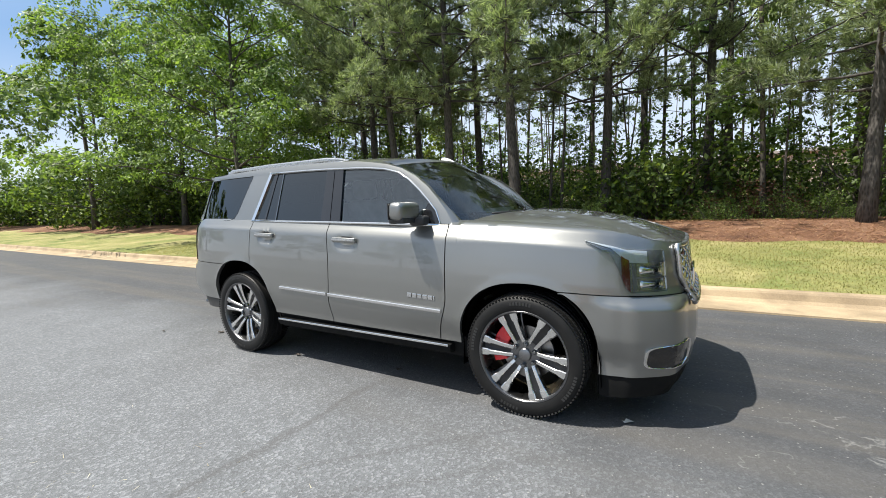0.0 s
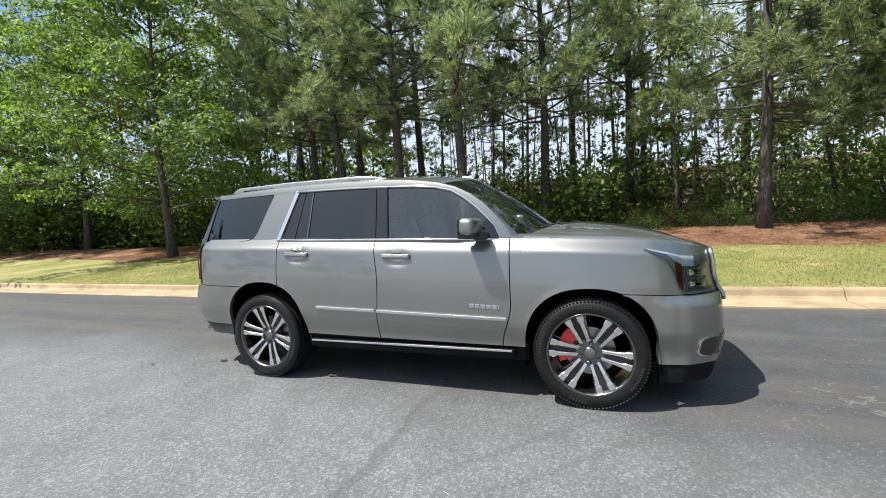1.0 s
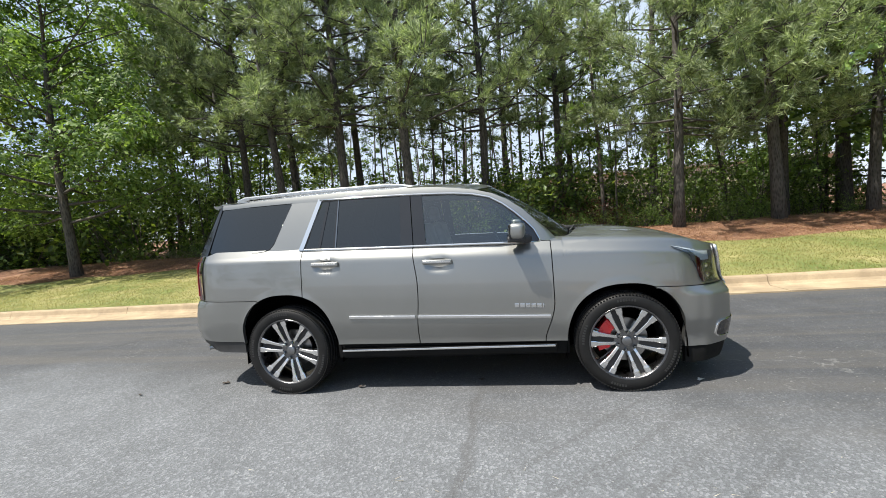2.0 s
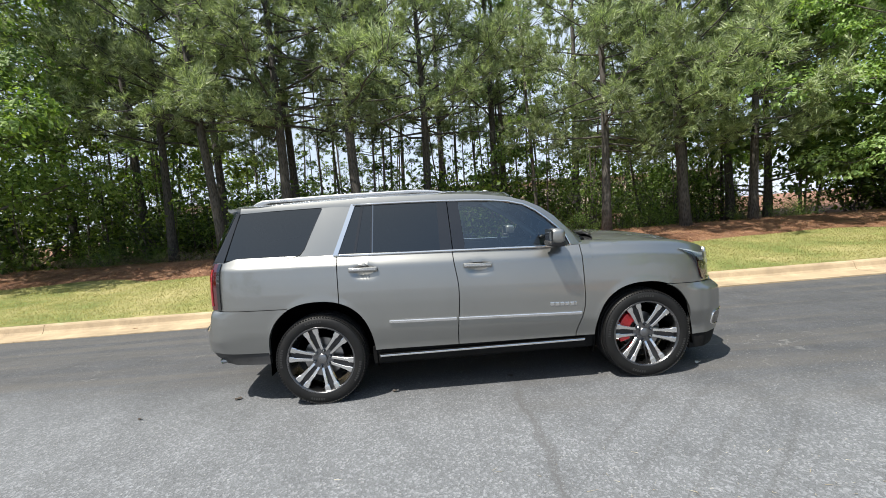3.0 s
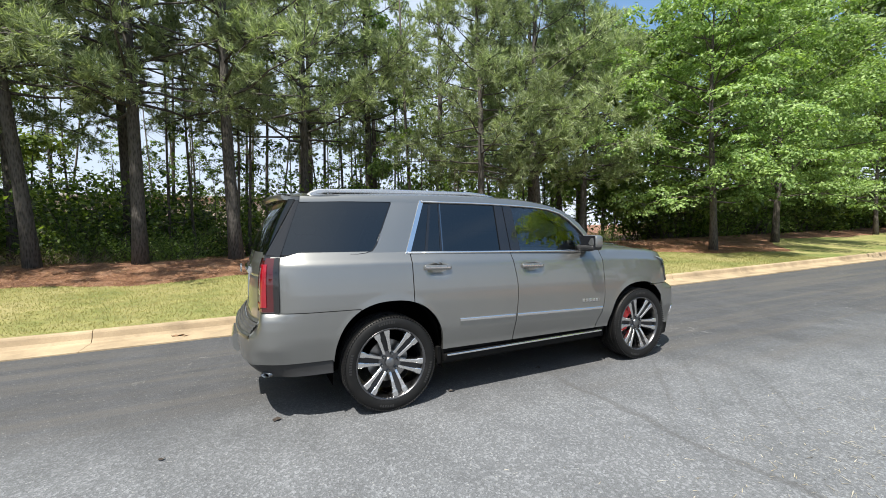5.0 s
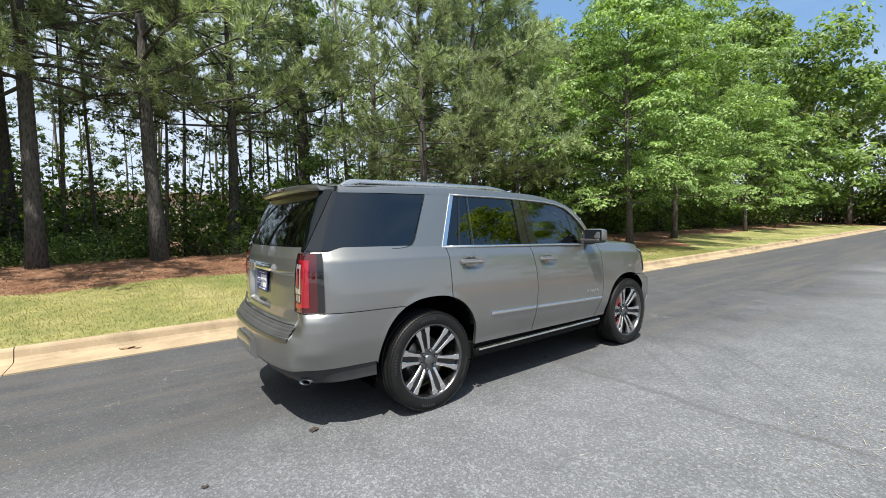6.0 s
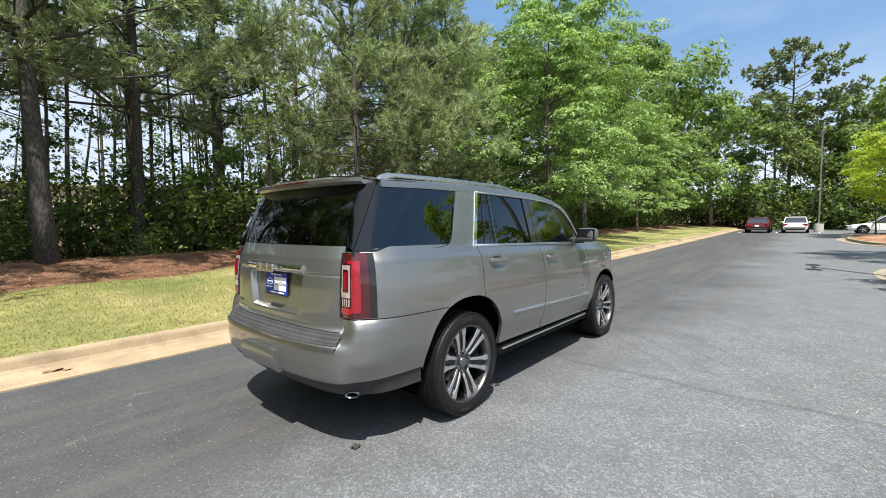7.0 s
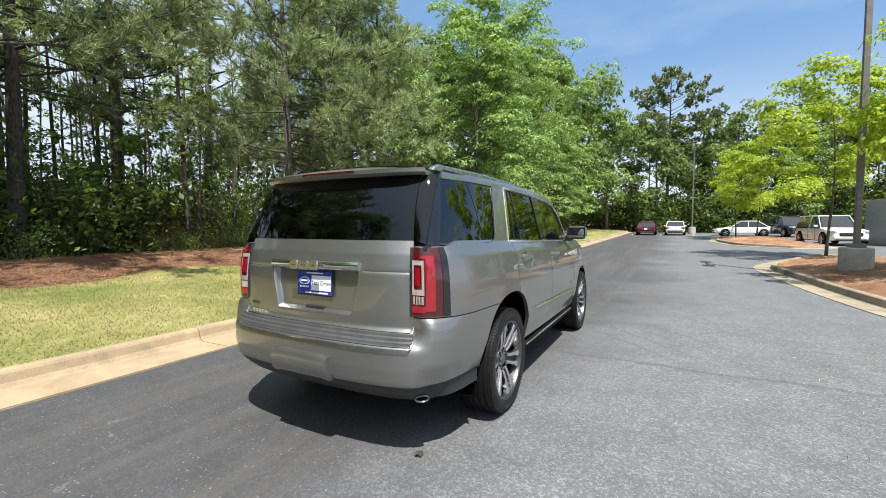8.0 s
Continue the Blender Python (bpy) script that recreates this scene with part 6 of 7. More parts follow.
    for y in span(-0.775, 0.775, 40):
        a, b = bump_pt(y, 0.664, 0.0), bump_pt(y, 0.731, 0.0)
        rows.append([bm.verts.new(lerp(a, b, k / 12) + Vector((-0.004, 0, 0.004 + 0.010 * ((k // 2) % 2)))) for k in range(13)])
    grid_faces(bm, rows)
    bmesh.ops.recalc_face_normals(bm, faces=bm.faces)
    part("step_pad", bm, STEP_GREY, car, "ribbed dark step pad")
    bm = bmesh.new()
    rows = [[bm.verts.new(bump_pt(y, lerp(0.462, 0.590, k / 6) - (0.010 if abs(y) > 0.2 else 0.0), o)) for k, o in ((0, -0.02), (0, 0.030), (1, 0.044), (3, 0.046), (5, 0.042), (6, 0.026), (6, -0.02))] for y in span(-0.245, 0.245, 16)]
    fs = grid_faces(bm, rows)
    fs += [bm.faces.new(rows[0]), bm.faces.new(rows[-1][::-1])]
    bmesh.ops.recalc_face_normals(bm, faces=fs)
    part("tow_cover", bm, PAINT, car, "grey tow-hook cover", sharp=40)
    bm = bmesh.new()
    for a, b, r in (((-2.10, -0.60, 0.40), (-2.30, -0.66, 0.395), 0.035), ((-2.27, -0.655, 0.41), (-2.44, -0.80, 0.408), 0.045)):
        add_tube(bm, [a, b], r, 16, cap=False)
    for v in bm.verts:
        v.co.z = 0.405 + (v.co.z - 0.405) * 0.48
    ex = part("exhaust_tip", bm, DARK_MIRROR, car, "polished exhaust tip", smooth=True)
    ex.modifiers.new("wall", "SOLIDIFY").thickness = 0.004
    # solid near-black plug, stands for the shaded hollow of the pipe
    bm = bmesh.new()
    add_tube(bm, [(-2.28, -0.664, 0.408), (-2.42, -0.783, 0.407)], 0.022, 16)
    part("exhaust_bore_shade", bm, UNDER, ex, "near-black plug for the shade inside the tip")

    # grille
    def front_pt(y, z, off):
        s = front_s(abs(y) + 1e-4)
        p = hull(s, unrake(z, 2.38), off, 1)
        return Vector((p.x, y, p.z))
    bm = bmesh.new()
    grid_faces(bm, [[bm.verts.new(front_pt(y, z, 0.006)) for z in span(0.72, 1.085, 10)] for y in span(-0.53, 0.53, 24)])
    bmesh.ops.recalc_face_normals(bm, faces=bm.faces)
    gr = part("grille", bm, GLOSS, car, "chrome mesh grille on a black ground")
    bm = bmesh.new()
    add_tube(bm, [front_pt(y, 1.092, 0.006) for y in span(-0.55, 0.55, 20)], 0.014, 8)
    add_tube(bm, [front_pt(y, 0.725, 0.006) for y in span(-0.45, 0.45, 20)], 0.014, 8)
    for sg in (-1, 1):
        add_tube(bm, [front_pt(sg * lerp(0.45, 0.55, sstep(0.72, 0.95, z)), z, 0.006) for z in span(0.72, 1.095, 10)], 0.016, 8)
    part("grille_frame", bm, SATIN, gr, "chrome frame", smooth=True)
    for k in range(10):
        z = 0.75 + 0.0345 * k
        bm = bmesh.new()
        add_tube(bm, [front_pt(y, z + 0.013 * math.sin(44 * y + k * math.pi), 0.008) for y in span(-0.51, 0.51, 84)], 0.0065, 5)
        part("grille_bar", bm, CHROME, gr, "wavy chrome bar", smooth=True)
    bm = bmesh.new()
    add_box(bm, front_pt(0, 0.86, 0.016), (0.02, 0.34, 0.11), 0.01)
    part("grille_badge", bm, CHROME, gr, "chrome badge block")

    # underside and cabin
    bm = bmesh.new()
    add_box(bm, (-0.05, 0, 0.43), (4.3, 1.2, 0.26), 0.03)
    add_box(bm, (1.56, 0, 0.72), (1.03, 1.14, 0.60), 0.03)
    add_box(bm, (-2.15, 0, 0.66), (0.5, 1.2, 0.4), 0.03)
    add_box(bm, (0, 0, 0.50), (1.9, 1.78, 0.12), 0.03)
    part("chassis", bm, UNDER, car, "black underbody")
    for x in (1.473, -1.473):
        bm = bmesh.new()
        add_tube(bm, [(x, -0.8, 0.40), (x, 0.8, 0.40)], 0.06, 10)
        part("axle", bm, UNDER, car)
    bm = bmesh.new()
    add_box(bm, (-0.03, 0, 0.62), (1.86, 1.70, 0.06), 0.01)
    add_box(bm, (-1.62, 0, 0.62), (1.32, 1.14, 0.06), 0.01)
    part("cabin_floor", bm, CABIN, car, "dark cabin floor")
    for sy in (1, -1):
        bm = bmesh.new()
        add_box(bm, (-0.03, -sy * 0.865, 0.93), (1.88, 0.06, 0.66), 0.02)
        add_box(bm, (-1.58, -sy * 0.865, 1.15), (1.2, 0.06, 0.22), 0.02)
        part("door_card", bm, CABIN, car, "dark inner trim")
    bm = bmesh.new()
    add_prism(bm, [(0.62, 0.75), (0.66, 1.14), (0.80, 1.215), (1.10, 1.235), (1.12, 0.7)], -0.80, 0.80, axis="y", bevel=0.02)
    part("dashboard", bm, CABIN, car, "dark dashboard")
    bm = bmesh.new()
    ring = [(0.50 - 0.09 * math.sin(a), 0.40 + 0.185 * math.cos(a), 1.14 + 0.165 * math.sin(a)) for a in span(0, 2 * math.pi, 28)]
    add_tube(bm, ring, 0.015, 7, cap=False)
    add_box(bm, (0.52, 0.40, 1.13), (0.05, 0.33, 0.045), 0.012)
    part("steering_wheel", bm, CABIN, car, smooth=True)
    for x, ys in ((0.02, (-0.42, 0.42)), (-0.92, (-0.42, 0.42)), (-1.72, (-0.29, 0.29))):
        for y in ys:
            bm = bmesh.new()
            add_box(bm, (x + 0.12, y, 0.86), (0.52, 0.52, 0.16), 0.06, None, 3)
            add_box(bm, (x - 0.20, y, 1.17), (0.15, 0.50, 0.62), 0.06, Matrix.Rotation(radians(-14), 4, "Y"), 3)
            seat = part("seat", bm, LEATHER, car, "grey leather seat", sharp=45)
            bm = bmesh.new()
            add_box(bm, (x - 0.30, y, 1.57), (0.10, 0.27, 0.17), 0.04, Matrix.Rotation(radians(-10), 4, "Y"), 3)
            for dy in (-0.06, 0.06):
                add_tube(bm, [(x - 0.28, y + dy, 1.44), (x - 0.30, y + dy, 1.54)], 0.007, 6)
            part("headrest", bm, LEATHER, seat, sharp=45)


make_suv_top(suv, suv_doors)


# ---- the wood along the road ----
place_first(make_pine(3, 14.5, 0.19, 0.30, 4.7, 48, dens=1.0), [(-2.75, 9.75, 20, 1.0), (-5.1, 9.6, 140, 0.95), (-0.4, 12.4, 250, 1.0)])
place_first(make_pine(8, 13.8, 0.165, 0.31, 4.3, 48, lean=-0.05, dens=1.0), [(-7.4, 9.6, 0, 1.0), (-10.2, 11.5, 120, 1.0)])
place_first(make_pine(12, 12.0, 0.16, 0.24, 3.2, 50, dens=1.05, droop=0.15), [(5.75, 9.7, 0, 1.0), (8.4, 9.6, 140, 1.12), (11.3, 10.0, 250, 1.0)])
place_first(make_pine(17, 15.5, 0.18, 0.33, 3.9, 36, needles=12, dens=0.7, width=0.021), [(10.1, 12.3, 75, 1.0), (-12.5, 13.5, 250, 1.05), (0.5, 16.5, 310, 1.0), (-9.2, 13.6, 200, 1.1), (7.2, 16.4, 30, 1.1), (2.7, 14.5, 100, 1.05), (-6.2, 14.2, 280, 1.1), (12.5, 13.0, 220, 1.0), (-17, 15.5, 300, 1.05)])
OAK = dict(name="oak_tree", category="tree", group="roadside trees")
place_first(make_broadleaf(label="broad green deciduous tree with layered foliage on a slim trunk", seed=21, height=12.0, girth=0.15, clear=0.17, reach=4.0, clumps=480, per=105, size=0.135, material=OAK_FRESH_LIT, layered=0.9, puff=0.15, **OAK),
            [(15.0, 6.6, 0, 1.0), (21.5, 7.4, 120, 1.05), (33.0, 7.6, 240, 0.85), (26.5, 10.6, 60, 1.1)])
place_first(make_broadleaf(label="spreading willow oak with fine light green foliage", seed=33, height=11.5, girth=0.17, clear=0.17, reach=4.8, clumps=500, per=92, size=0.15, material=LEAF, layered=0.7, puff=0.15, **OAK),
            [(-14.6, 7.8, 0, 1.0), (-24.5, 10.5, 200, 1.05)])
place_first(make_broadleaf(label="tall slender tree with bright spring leaves and creeper", seed=37, height=15.0, girth=0.16, clear=0.16, reach=1.9, clumps=240, per=62, size=0.15, material=OAK_FRESH_LIT, layered=0.5, puff=0.24, name="slender_tree", category="tree", group="roadside trees"),
            [(3.3, 15.6, 0, 1.0)])
FAR = dict(name="wood_tree", category="tree", group="far wood", twigs=False)
place_first(make_broadleaf(label="tall green deciduous tree in the wood behind", seed=41, height=15, girth=0.2, clear=0.07, reach=4.8, clumps=190, per=36, size=0.36, material=LEAF, layered=0.5, puff=0.19, **FAR),
            [(38, 10.5, 0, 1.2), (45, 10, 80, 1.35), (52, 10, 160, 1.4), (58, 6, 30, 1.15), (63, 1, 220, 0.9), (66, -5, 300, 0.9), (62, -11, 40, 0.8), (64, -17, 110, 0.85), (58, -22, 250, 0.8), (60, -30, 10, 0.85), (-32, 8.5, 250, 0.9), (-40, 12, 50, 1.0), (-52, 8, 190, 1.0), (-62, 2, 20, 1.0), (-66, -12, 90, 1.0), (14.0, 12.8, 140, 0.75), (19.0, 12.2, 310, 0.85), (60, -7, 210, 0.75), (57, -15, 310, 0.75), (52, -26, 80, 0.75), (47, -33, 20, 0.8), (23, 15, 40, 1.0), (17.5, 17, 190, 0.95)])
place_first(make_broadleaf(label="dark green deciduous tree in the wood behind", seed=47, height=13, girth=0.18, clear=0.04, reach=4.6, clumps=190, per=36, size=0.34, material=FAR_LEAF, layered=0.4, puff=0.19, **FAR),
            [(60, 12, 0, 1.1), (69, -9, 300, 1.1), (66, -24, 60, 1.0), (54, 14, 150, 1.1), (42, 14, 20, 1.15), (62, 0, 80, 1.15), (63, -4, 10, 1.1), (62, -9.5, 130, 1.15), (64, -15.5, 40, 1.2), (62, 6.5, 270, 1.1), (61, -19.5, 200, 1.2), (66, -20, 330, 1.2), (31, 14, 200, 1.1), (-20, 18, 110, 1.0), (-28, 15, 40, 1.0), (-14, 17.5, 180, 0.8), (56, -36, 0, 1.0), (58, -28, 240, 1.0), (27.5, 17, 90, 1.1), (35, 12.5, 170, 1.0), (48, -40, 33, 1.0), (-16, 27, 5, 0.8), (13, 23, 275, 0.85)])
place_first(make_pine(51, 21, 0.24, 0.50, 7.6, 46, needles=14, dens=1.25, width=0.07, droop=0.1), [(63, -1.4, 0, 1.05), (72, 14, 120, 0.95)])
# trees across the lot, which the glass mirrors
place_first(make_broadleaf(label="deciduous tree across the parking lot", seed=55, height=11, girth=0.2, clear=0.2, reach=4.4, clumps=130, per=30, size=0.45, material=LEAF_SHADED, layered=0.3, name="lot_tree", category="tree", group="trees across the lot", twigs=False),
            [(-34, -6, 0, 1.0), (-40, -16, 90, 1.1), (-30, -26, 200, 0.9), (-26, -38, 300, 1.0)])

SAPLING = dict(name="sapling", category="sapling", group="saplings in the wood")
rng = random.Random(4)


def scatter(n, x0, x1, y0, y1, s0, s1):
    return [(rng.uniform(x0, x1), rng.uniform(y0, y1), rng.uniform(0, 360), rng.uniform(s0, s1)) for _ in range(n)]


place_first(make_broadleaf(label="thin sapling with bright green leaves", seed=61, height=6.5, girth=0.045, clear=0.18, reach=1.5, clumps=60, per=27, size=0.12, material=LEAF, layered=0.4, **SAPLING), scatter(34, -22, 17, 13, 24, 0.55, 1.3))
place_first(make_broadleaf(label="thin sapling with sparse leaves in shade-dark colours", seed=67, height=9.0, girth=0.06, clear=0.35, reach=1.4, clumps=46, per=25, size=0.12, material=LEAF_SHADED, layered=0.3, **SAPLING), scatter(34, -22, 18, 12.5, 26, 0.7, 1.25))
place_first(make_shrub(71, LEAF_SHADED, 20, 88, 2.6, 2.2, 0.125), scatter(22, -24, 16, 12.6, 17, 0.6, 1.5) + scatter(14, -14, 3, 13.5, 19, 1.0, 1.9) + scatter(22, -60, -16, 10.5, 14.5, 1.4, 2.3) + scatter(16, 18, 58, 11, 14.5, 1.2, 2.0) + scatter(16, 24, 58, 9.8, 12.5, 1.2, 1.9) + scatter(30, 57, 68, -42, 10, 2.2, 3.6) + scatter(8, -78, -50, -20, 14, 2.2, 3.0))
place_first(make_shrub(73, LEAF, 19, 84, 2.8, 2.3, 0.122), scatter(24, -24, 16, 12.8, 20, 0.6, 1.7) + scatter(10, -55, -16, 11.5, 16, 1.2, 2.0) + scatter(16, 18, 46, 10.5, 13, 0.9, 1.6))
place_first(make_shrub(75, LEAF, 24, 40, 1.6, 1.6, 0.09), scatter(40, -16, 15, 10.6, 12.4, 0.3, 0.75))
place_first(make_shrub(79, LEAF_DRY, 26, 60, 2.0, 1.5, 0.10), [(3.2, 13.2, 0, 1.0), (4.4, 13.6, 90, 0.9), (1.0, 13.5, 200, 0.7)])


def make_stem(seed, height, r):
    """A thin bare trunk of the wood with a few dead twigs."""
    g = np.random.default_rng(seed)
    stem = thing("thin_trunk", "thin dark bare trunk among the undergrowth", "tree trunk", "thin trunks in the wood")
    bm = bmesh.new()
    pts = bend_path(g, (0, 0, -0.2), (g.normal(0, 0.04), g.normal(0, 0.04), 1), height, 6, 0.025, 0.02)
    add_tube(bm, pts, [r * (1 - 0.11 * i) for i in range(7)], 7)
    part("trunk", bm, OAK_BARK, stem, smooth=True)
    for _ in range(9):
        bm = bmesh.new()
        p = pts[int(g.integers(1, 6))] + np.array([0, 0, g.uniform(0, 0.8)])
        d = rand_dir(g, 0.3)
        q = bend_path(g, p, d, g.uniform(0.4, 1.3), 3, 0.2, 0.02)
        add_tube(bm, q, [0.014, 0.010, 0.007, 0.003], 4)
        part("twig", bm, OAK_BARK, stem)
    return stem


place_first(make_stem(91, 10, 0.075), scatter(24, -22, 18, 12.2, 24, 0.8, 1.2))
place_first(make_stem(92, 9, 0.055), scatter(24, -22, 18, 12.2, 24, 0.8, 1.2))
place_first(make_stem(93, 8, 0.042), scatter(20, -22, 18, 12.2, 22, 0.8, 1.2))


def on_bed(x, rng2):
    y = bed_edge(x) - 0.1 + abs(rng2.normal(0, 2.6))
    return x, y, land_z(x, y) + 0.012


def on_brush(x, rng2):
    y = 11.2 + abs(rng2.normal(0, 1.0))
    return x, y, land_z(x, y) + abs(rng2.normal(0, 0.16))


STRAW_BITS = make_leaf("straw_litter", (0.12, 0.05, 0.025), (0.26, 0.125, 0.065), (0.42, 0.27, 0.15), 0.1)
TWIGS = make_leaf("dry_twigs", (0.12, 0.085, 0.055), (0.24, 0.19, 0.13), (0.40, 0.34, 0.25), 0.1)
tagged(blades("pine_straw_litter", 45000, -18, 18, on_bed, STRAW_BITS, 0.015, 0.05, 0.008, 3.2), "loose pine straw and dead leaves", "litter", kind="stuff")
tagged(blades("brush_pile", 5000, -17, -6.2, on_brush, TWIGS, 0.05, 0.28, 0.007, 1.6), "dry pale brush and fallen twigs at the wood's edge", "brush", kind="stuff")


# ---- islands, lamp posts, parked cars on the lot ----
def rounded(pts, r, n=6):
    """A closed outline with rounded corners."""
    out = []
    m = len(pts)
    for i in range(m):
        a, b, c = Vector(pts[i - 1]), Vector(pts[i]), Vector(pts[(i + 1) % m])
        u, w = (a - b).normalized(), (c - b).normalized()
        rr = min(r, (a - b).length * 0.45, (c - b).length * 0.45)
        p, q = b + u * rr, b + w * rr
        for k in range(n + 1):
            t = k / n
            out.append((1 - t) ** 2 * p + 2 * t * (1 - t) * b + t * t * q)
    return out


def make_island(label, pts, radius, mound):
    line = rounded(pts, radius, 12)
    c = sum(line, Vector((0, 0))) / len(line)
    n = len(line)
    nor = []
    for i in range(n):
        d = (line[(i + 1) % n] - line[i - 1]).normalized()
        nv = Vector((d.y, -d.x))
        nor.append(nv if nv.dot(line[i] - c) > 0 else -nv)
    isl = thing("island", label, "traffic island", kind="structure")
    bm = bmesh.new()
    prof = [(0.46, -0.04), (0.46, 0.012), (0.02, 0.004), (0.0, 0.02), (-0.015, 0.13), (-0.04, 0.15), (-0.13, 0.15), (-0.15, 0.12)]
    rows = []
    for i in range(n + 1):
        p, v = line[i % n], nor[i % n]
        rows.append([bm.verts.new((p.x + v.x * o, p.y + v.y * o, road_z(p.x) + z)) for o, z in prof])
    grid_faces(bm, rows)
    bmesh.ops.recalc_face_normals(bm, faces=bm.faces)
    part("island_kerb", bm, OLD_CONCRETE, isl, "concrete kerb and gutter", sharp=40)
    bm = bmesh.new()
    rows = []
    for f in (0.0, 0.05, 0.1, 0.15, 0.2, 0.26, 0.32, 0.4, 0.5, 0.6, 0.7, 0.88, 1.0):
        row = []
        for i in range(n + 1):
            p = lerp(line[i % n] - nor[i % n] * 0.14, c, f)
            z = road_z(p.x) + 0.125 + mound * sstep(0, 0.75, f) + (0.05 * noise.noise((1.3 * p.x, 1.3 * p.y, 4)) + 0.085 * noise.noise((4.1 * p.x, 4.1 * p.y, 2))) * min(1, f * 8)
            row.append(bm.verts.new((p.x, p.y, z)))
        rows.append(row)
    grid_faces(bm, rows)
    bmesh.ops.recalc_face_normals(bm, faces=bm.faces)
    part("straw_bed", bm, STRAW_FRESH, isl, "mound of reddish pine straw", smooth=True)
    return isl


make_island("kerbed parking island heaped with red pine straw", [(2.6, -6.2), (4.2, -5.45), (7.0, -5.1), (12.4, -4.75), (17.8, -7.2), (18.5, -8.6), (12.5, -11), (2.6, -11)], 1.4, 0.26)
make_island("far kerbed island with pine straw and two trees", [(24.0, -8.0), (26.5, -5.6), (31.5, -4.9), (39, -5.6), (38.5, -9.8), (25.0, -9.6)], 1.3, 0.22)

POLE = simple("bronze_pole_paint", (0.16, 0.15, 0.14), 0.5, 0.3, 0.12)


def make_lamp_post(m, height, r, base_h):
    post = thing("lamp_post", "square grey lamp post on a round concrete footing", "lamp post", "lamp posts", m=m)
    bm = bmesh.new()
    add_lathe(bm, [(r, -0.3), (r, base_h - 0.03), (r - 0.03, base_h), (0.0001, base_h)], 32, axis="z")
    part("footing", bm, BASE_CONCRETE, post, "pale concrete footing", sharp=40)
    bm = bmesh.new()
    add_box(bm, (0, 0, base_h + 0.05), (0.30, 0.30, 0.10), 0.015)
    part("base_cover", bm, POLE, post)
    bm = bmesh.new()
    add_box(bm, (0, 0, base_h + height / 2), (0.125, 0.125, height), 0.012)
    part("pole", bm, POLE, post)
    bm = bmesh.new()
    add_box(bm, (0, 0, base_h + height + 0.05), (1.0, 0.08, 0.08), 0.01)
    part("arm", bm, POLE, post)
    for sx in (-0.75, 0.75):
        bm = bmesh.new()
        add_box(bm, (sx, 0, base_h + height + 0.06), (0.55, 0.34, 0.12), 0.03)
        part("lamp_head", bm, POLE, post, "flat lamp head")
    return post


make_lamp_post(pose(9.73, -6.18, 0.33), 7.6, 0.335, 0.52)
make_lamp_post(pose(49, -4.0, road_z(49)), 8.4, 0.36, 0.75)

MAPLE = dict(name="maple_tree", category="tree", group="young trees on the islands")
maple = make_broadleaf(label="young tree with fresh yellow-green leaves on an island", seed=83, height=7.6, girth=0.06, clear=0.36, reach=2.7, clumps=190, per=80, size=0.15, material=LEAF_YELLOW, layered=0.9, puff=0.2, **MAPLE)
for x, y, z, a, s in ((34.4, -7.75, 0.42, 60, 0.92), (38.2, -6.75, 0.45, 200, 0.86), (8.0, -7.9, 0.33, 120, 0.78)):
    copy_thing(maple, Matrix.LocRotScale((x, y, z), Euler((0, 0, radians(a))), (s,) * 3))
maple.matrix_basis = Matrix.LocRotScale((17.0, -7.45, 0.1), Euler((0, 0, 0.4)), (0.92,) * 3)

WHITE_PAINT = simple("white_car_paint", (0.72, 0.72, 0.70), 0.25, 0.0, 0.03, coat=1.0)
RED_PAINT = simple("dark_red_car_paint", (0.11, 0.008, 0.014), 0.25, 0.2, 0.08, coat=1.0)
BLACK_PAINT = simple("black_car_paint", (0.012, 0.013, 0.015), 0.2, 0.2, 0.1, coat=1.0)
CAR_GLASS = simple("parked_car_glass", (0.02, 0.024, 0.026), 0.04, 0.0, 0.1, coat=1.0)


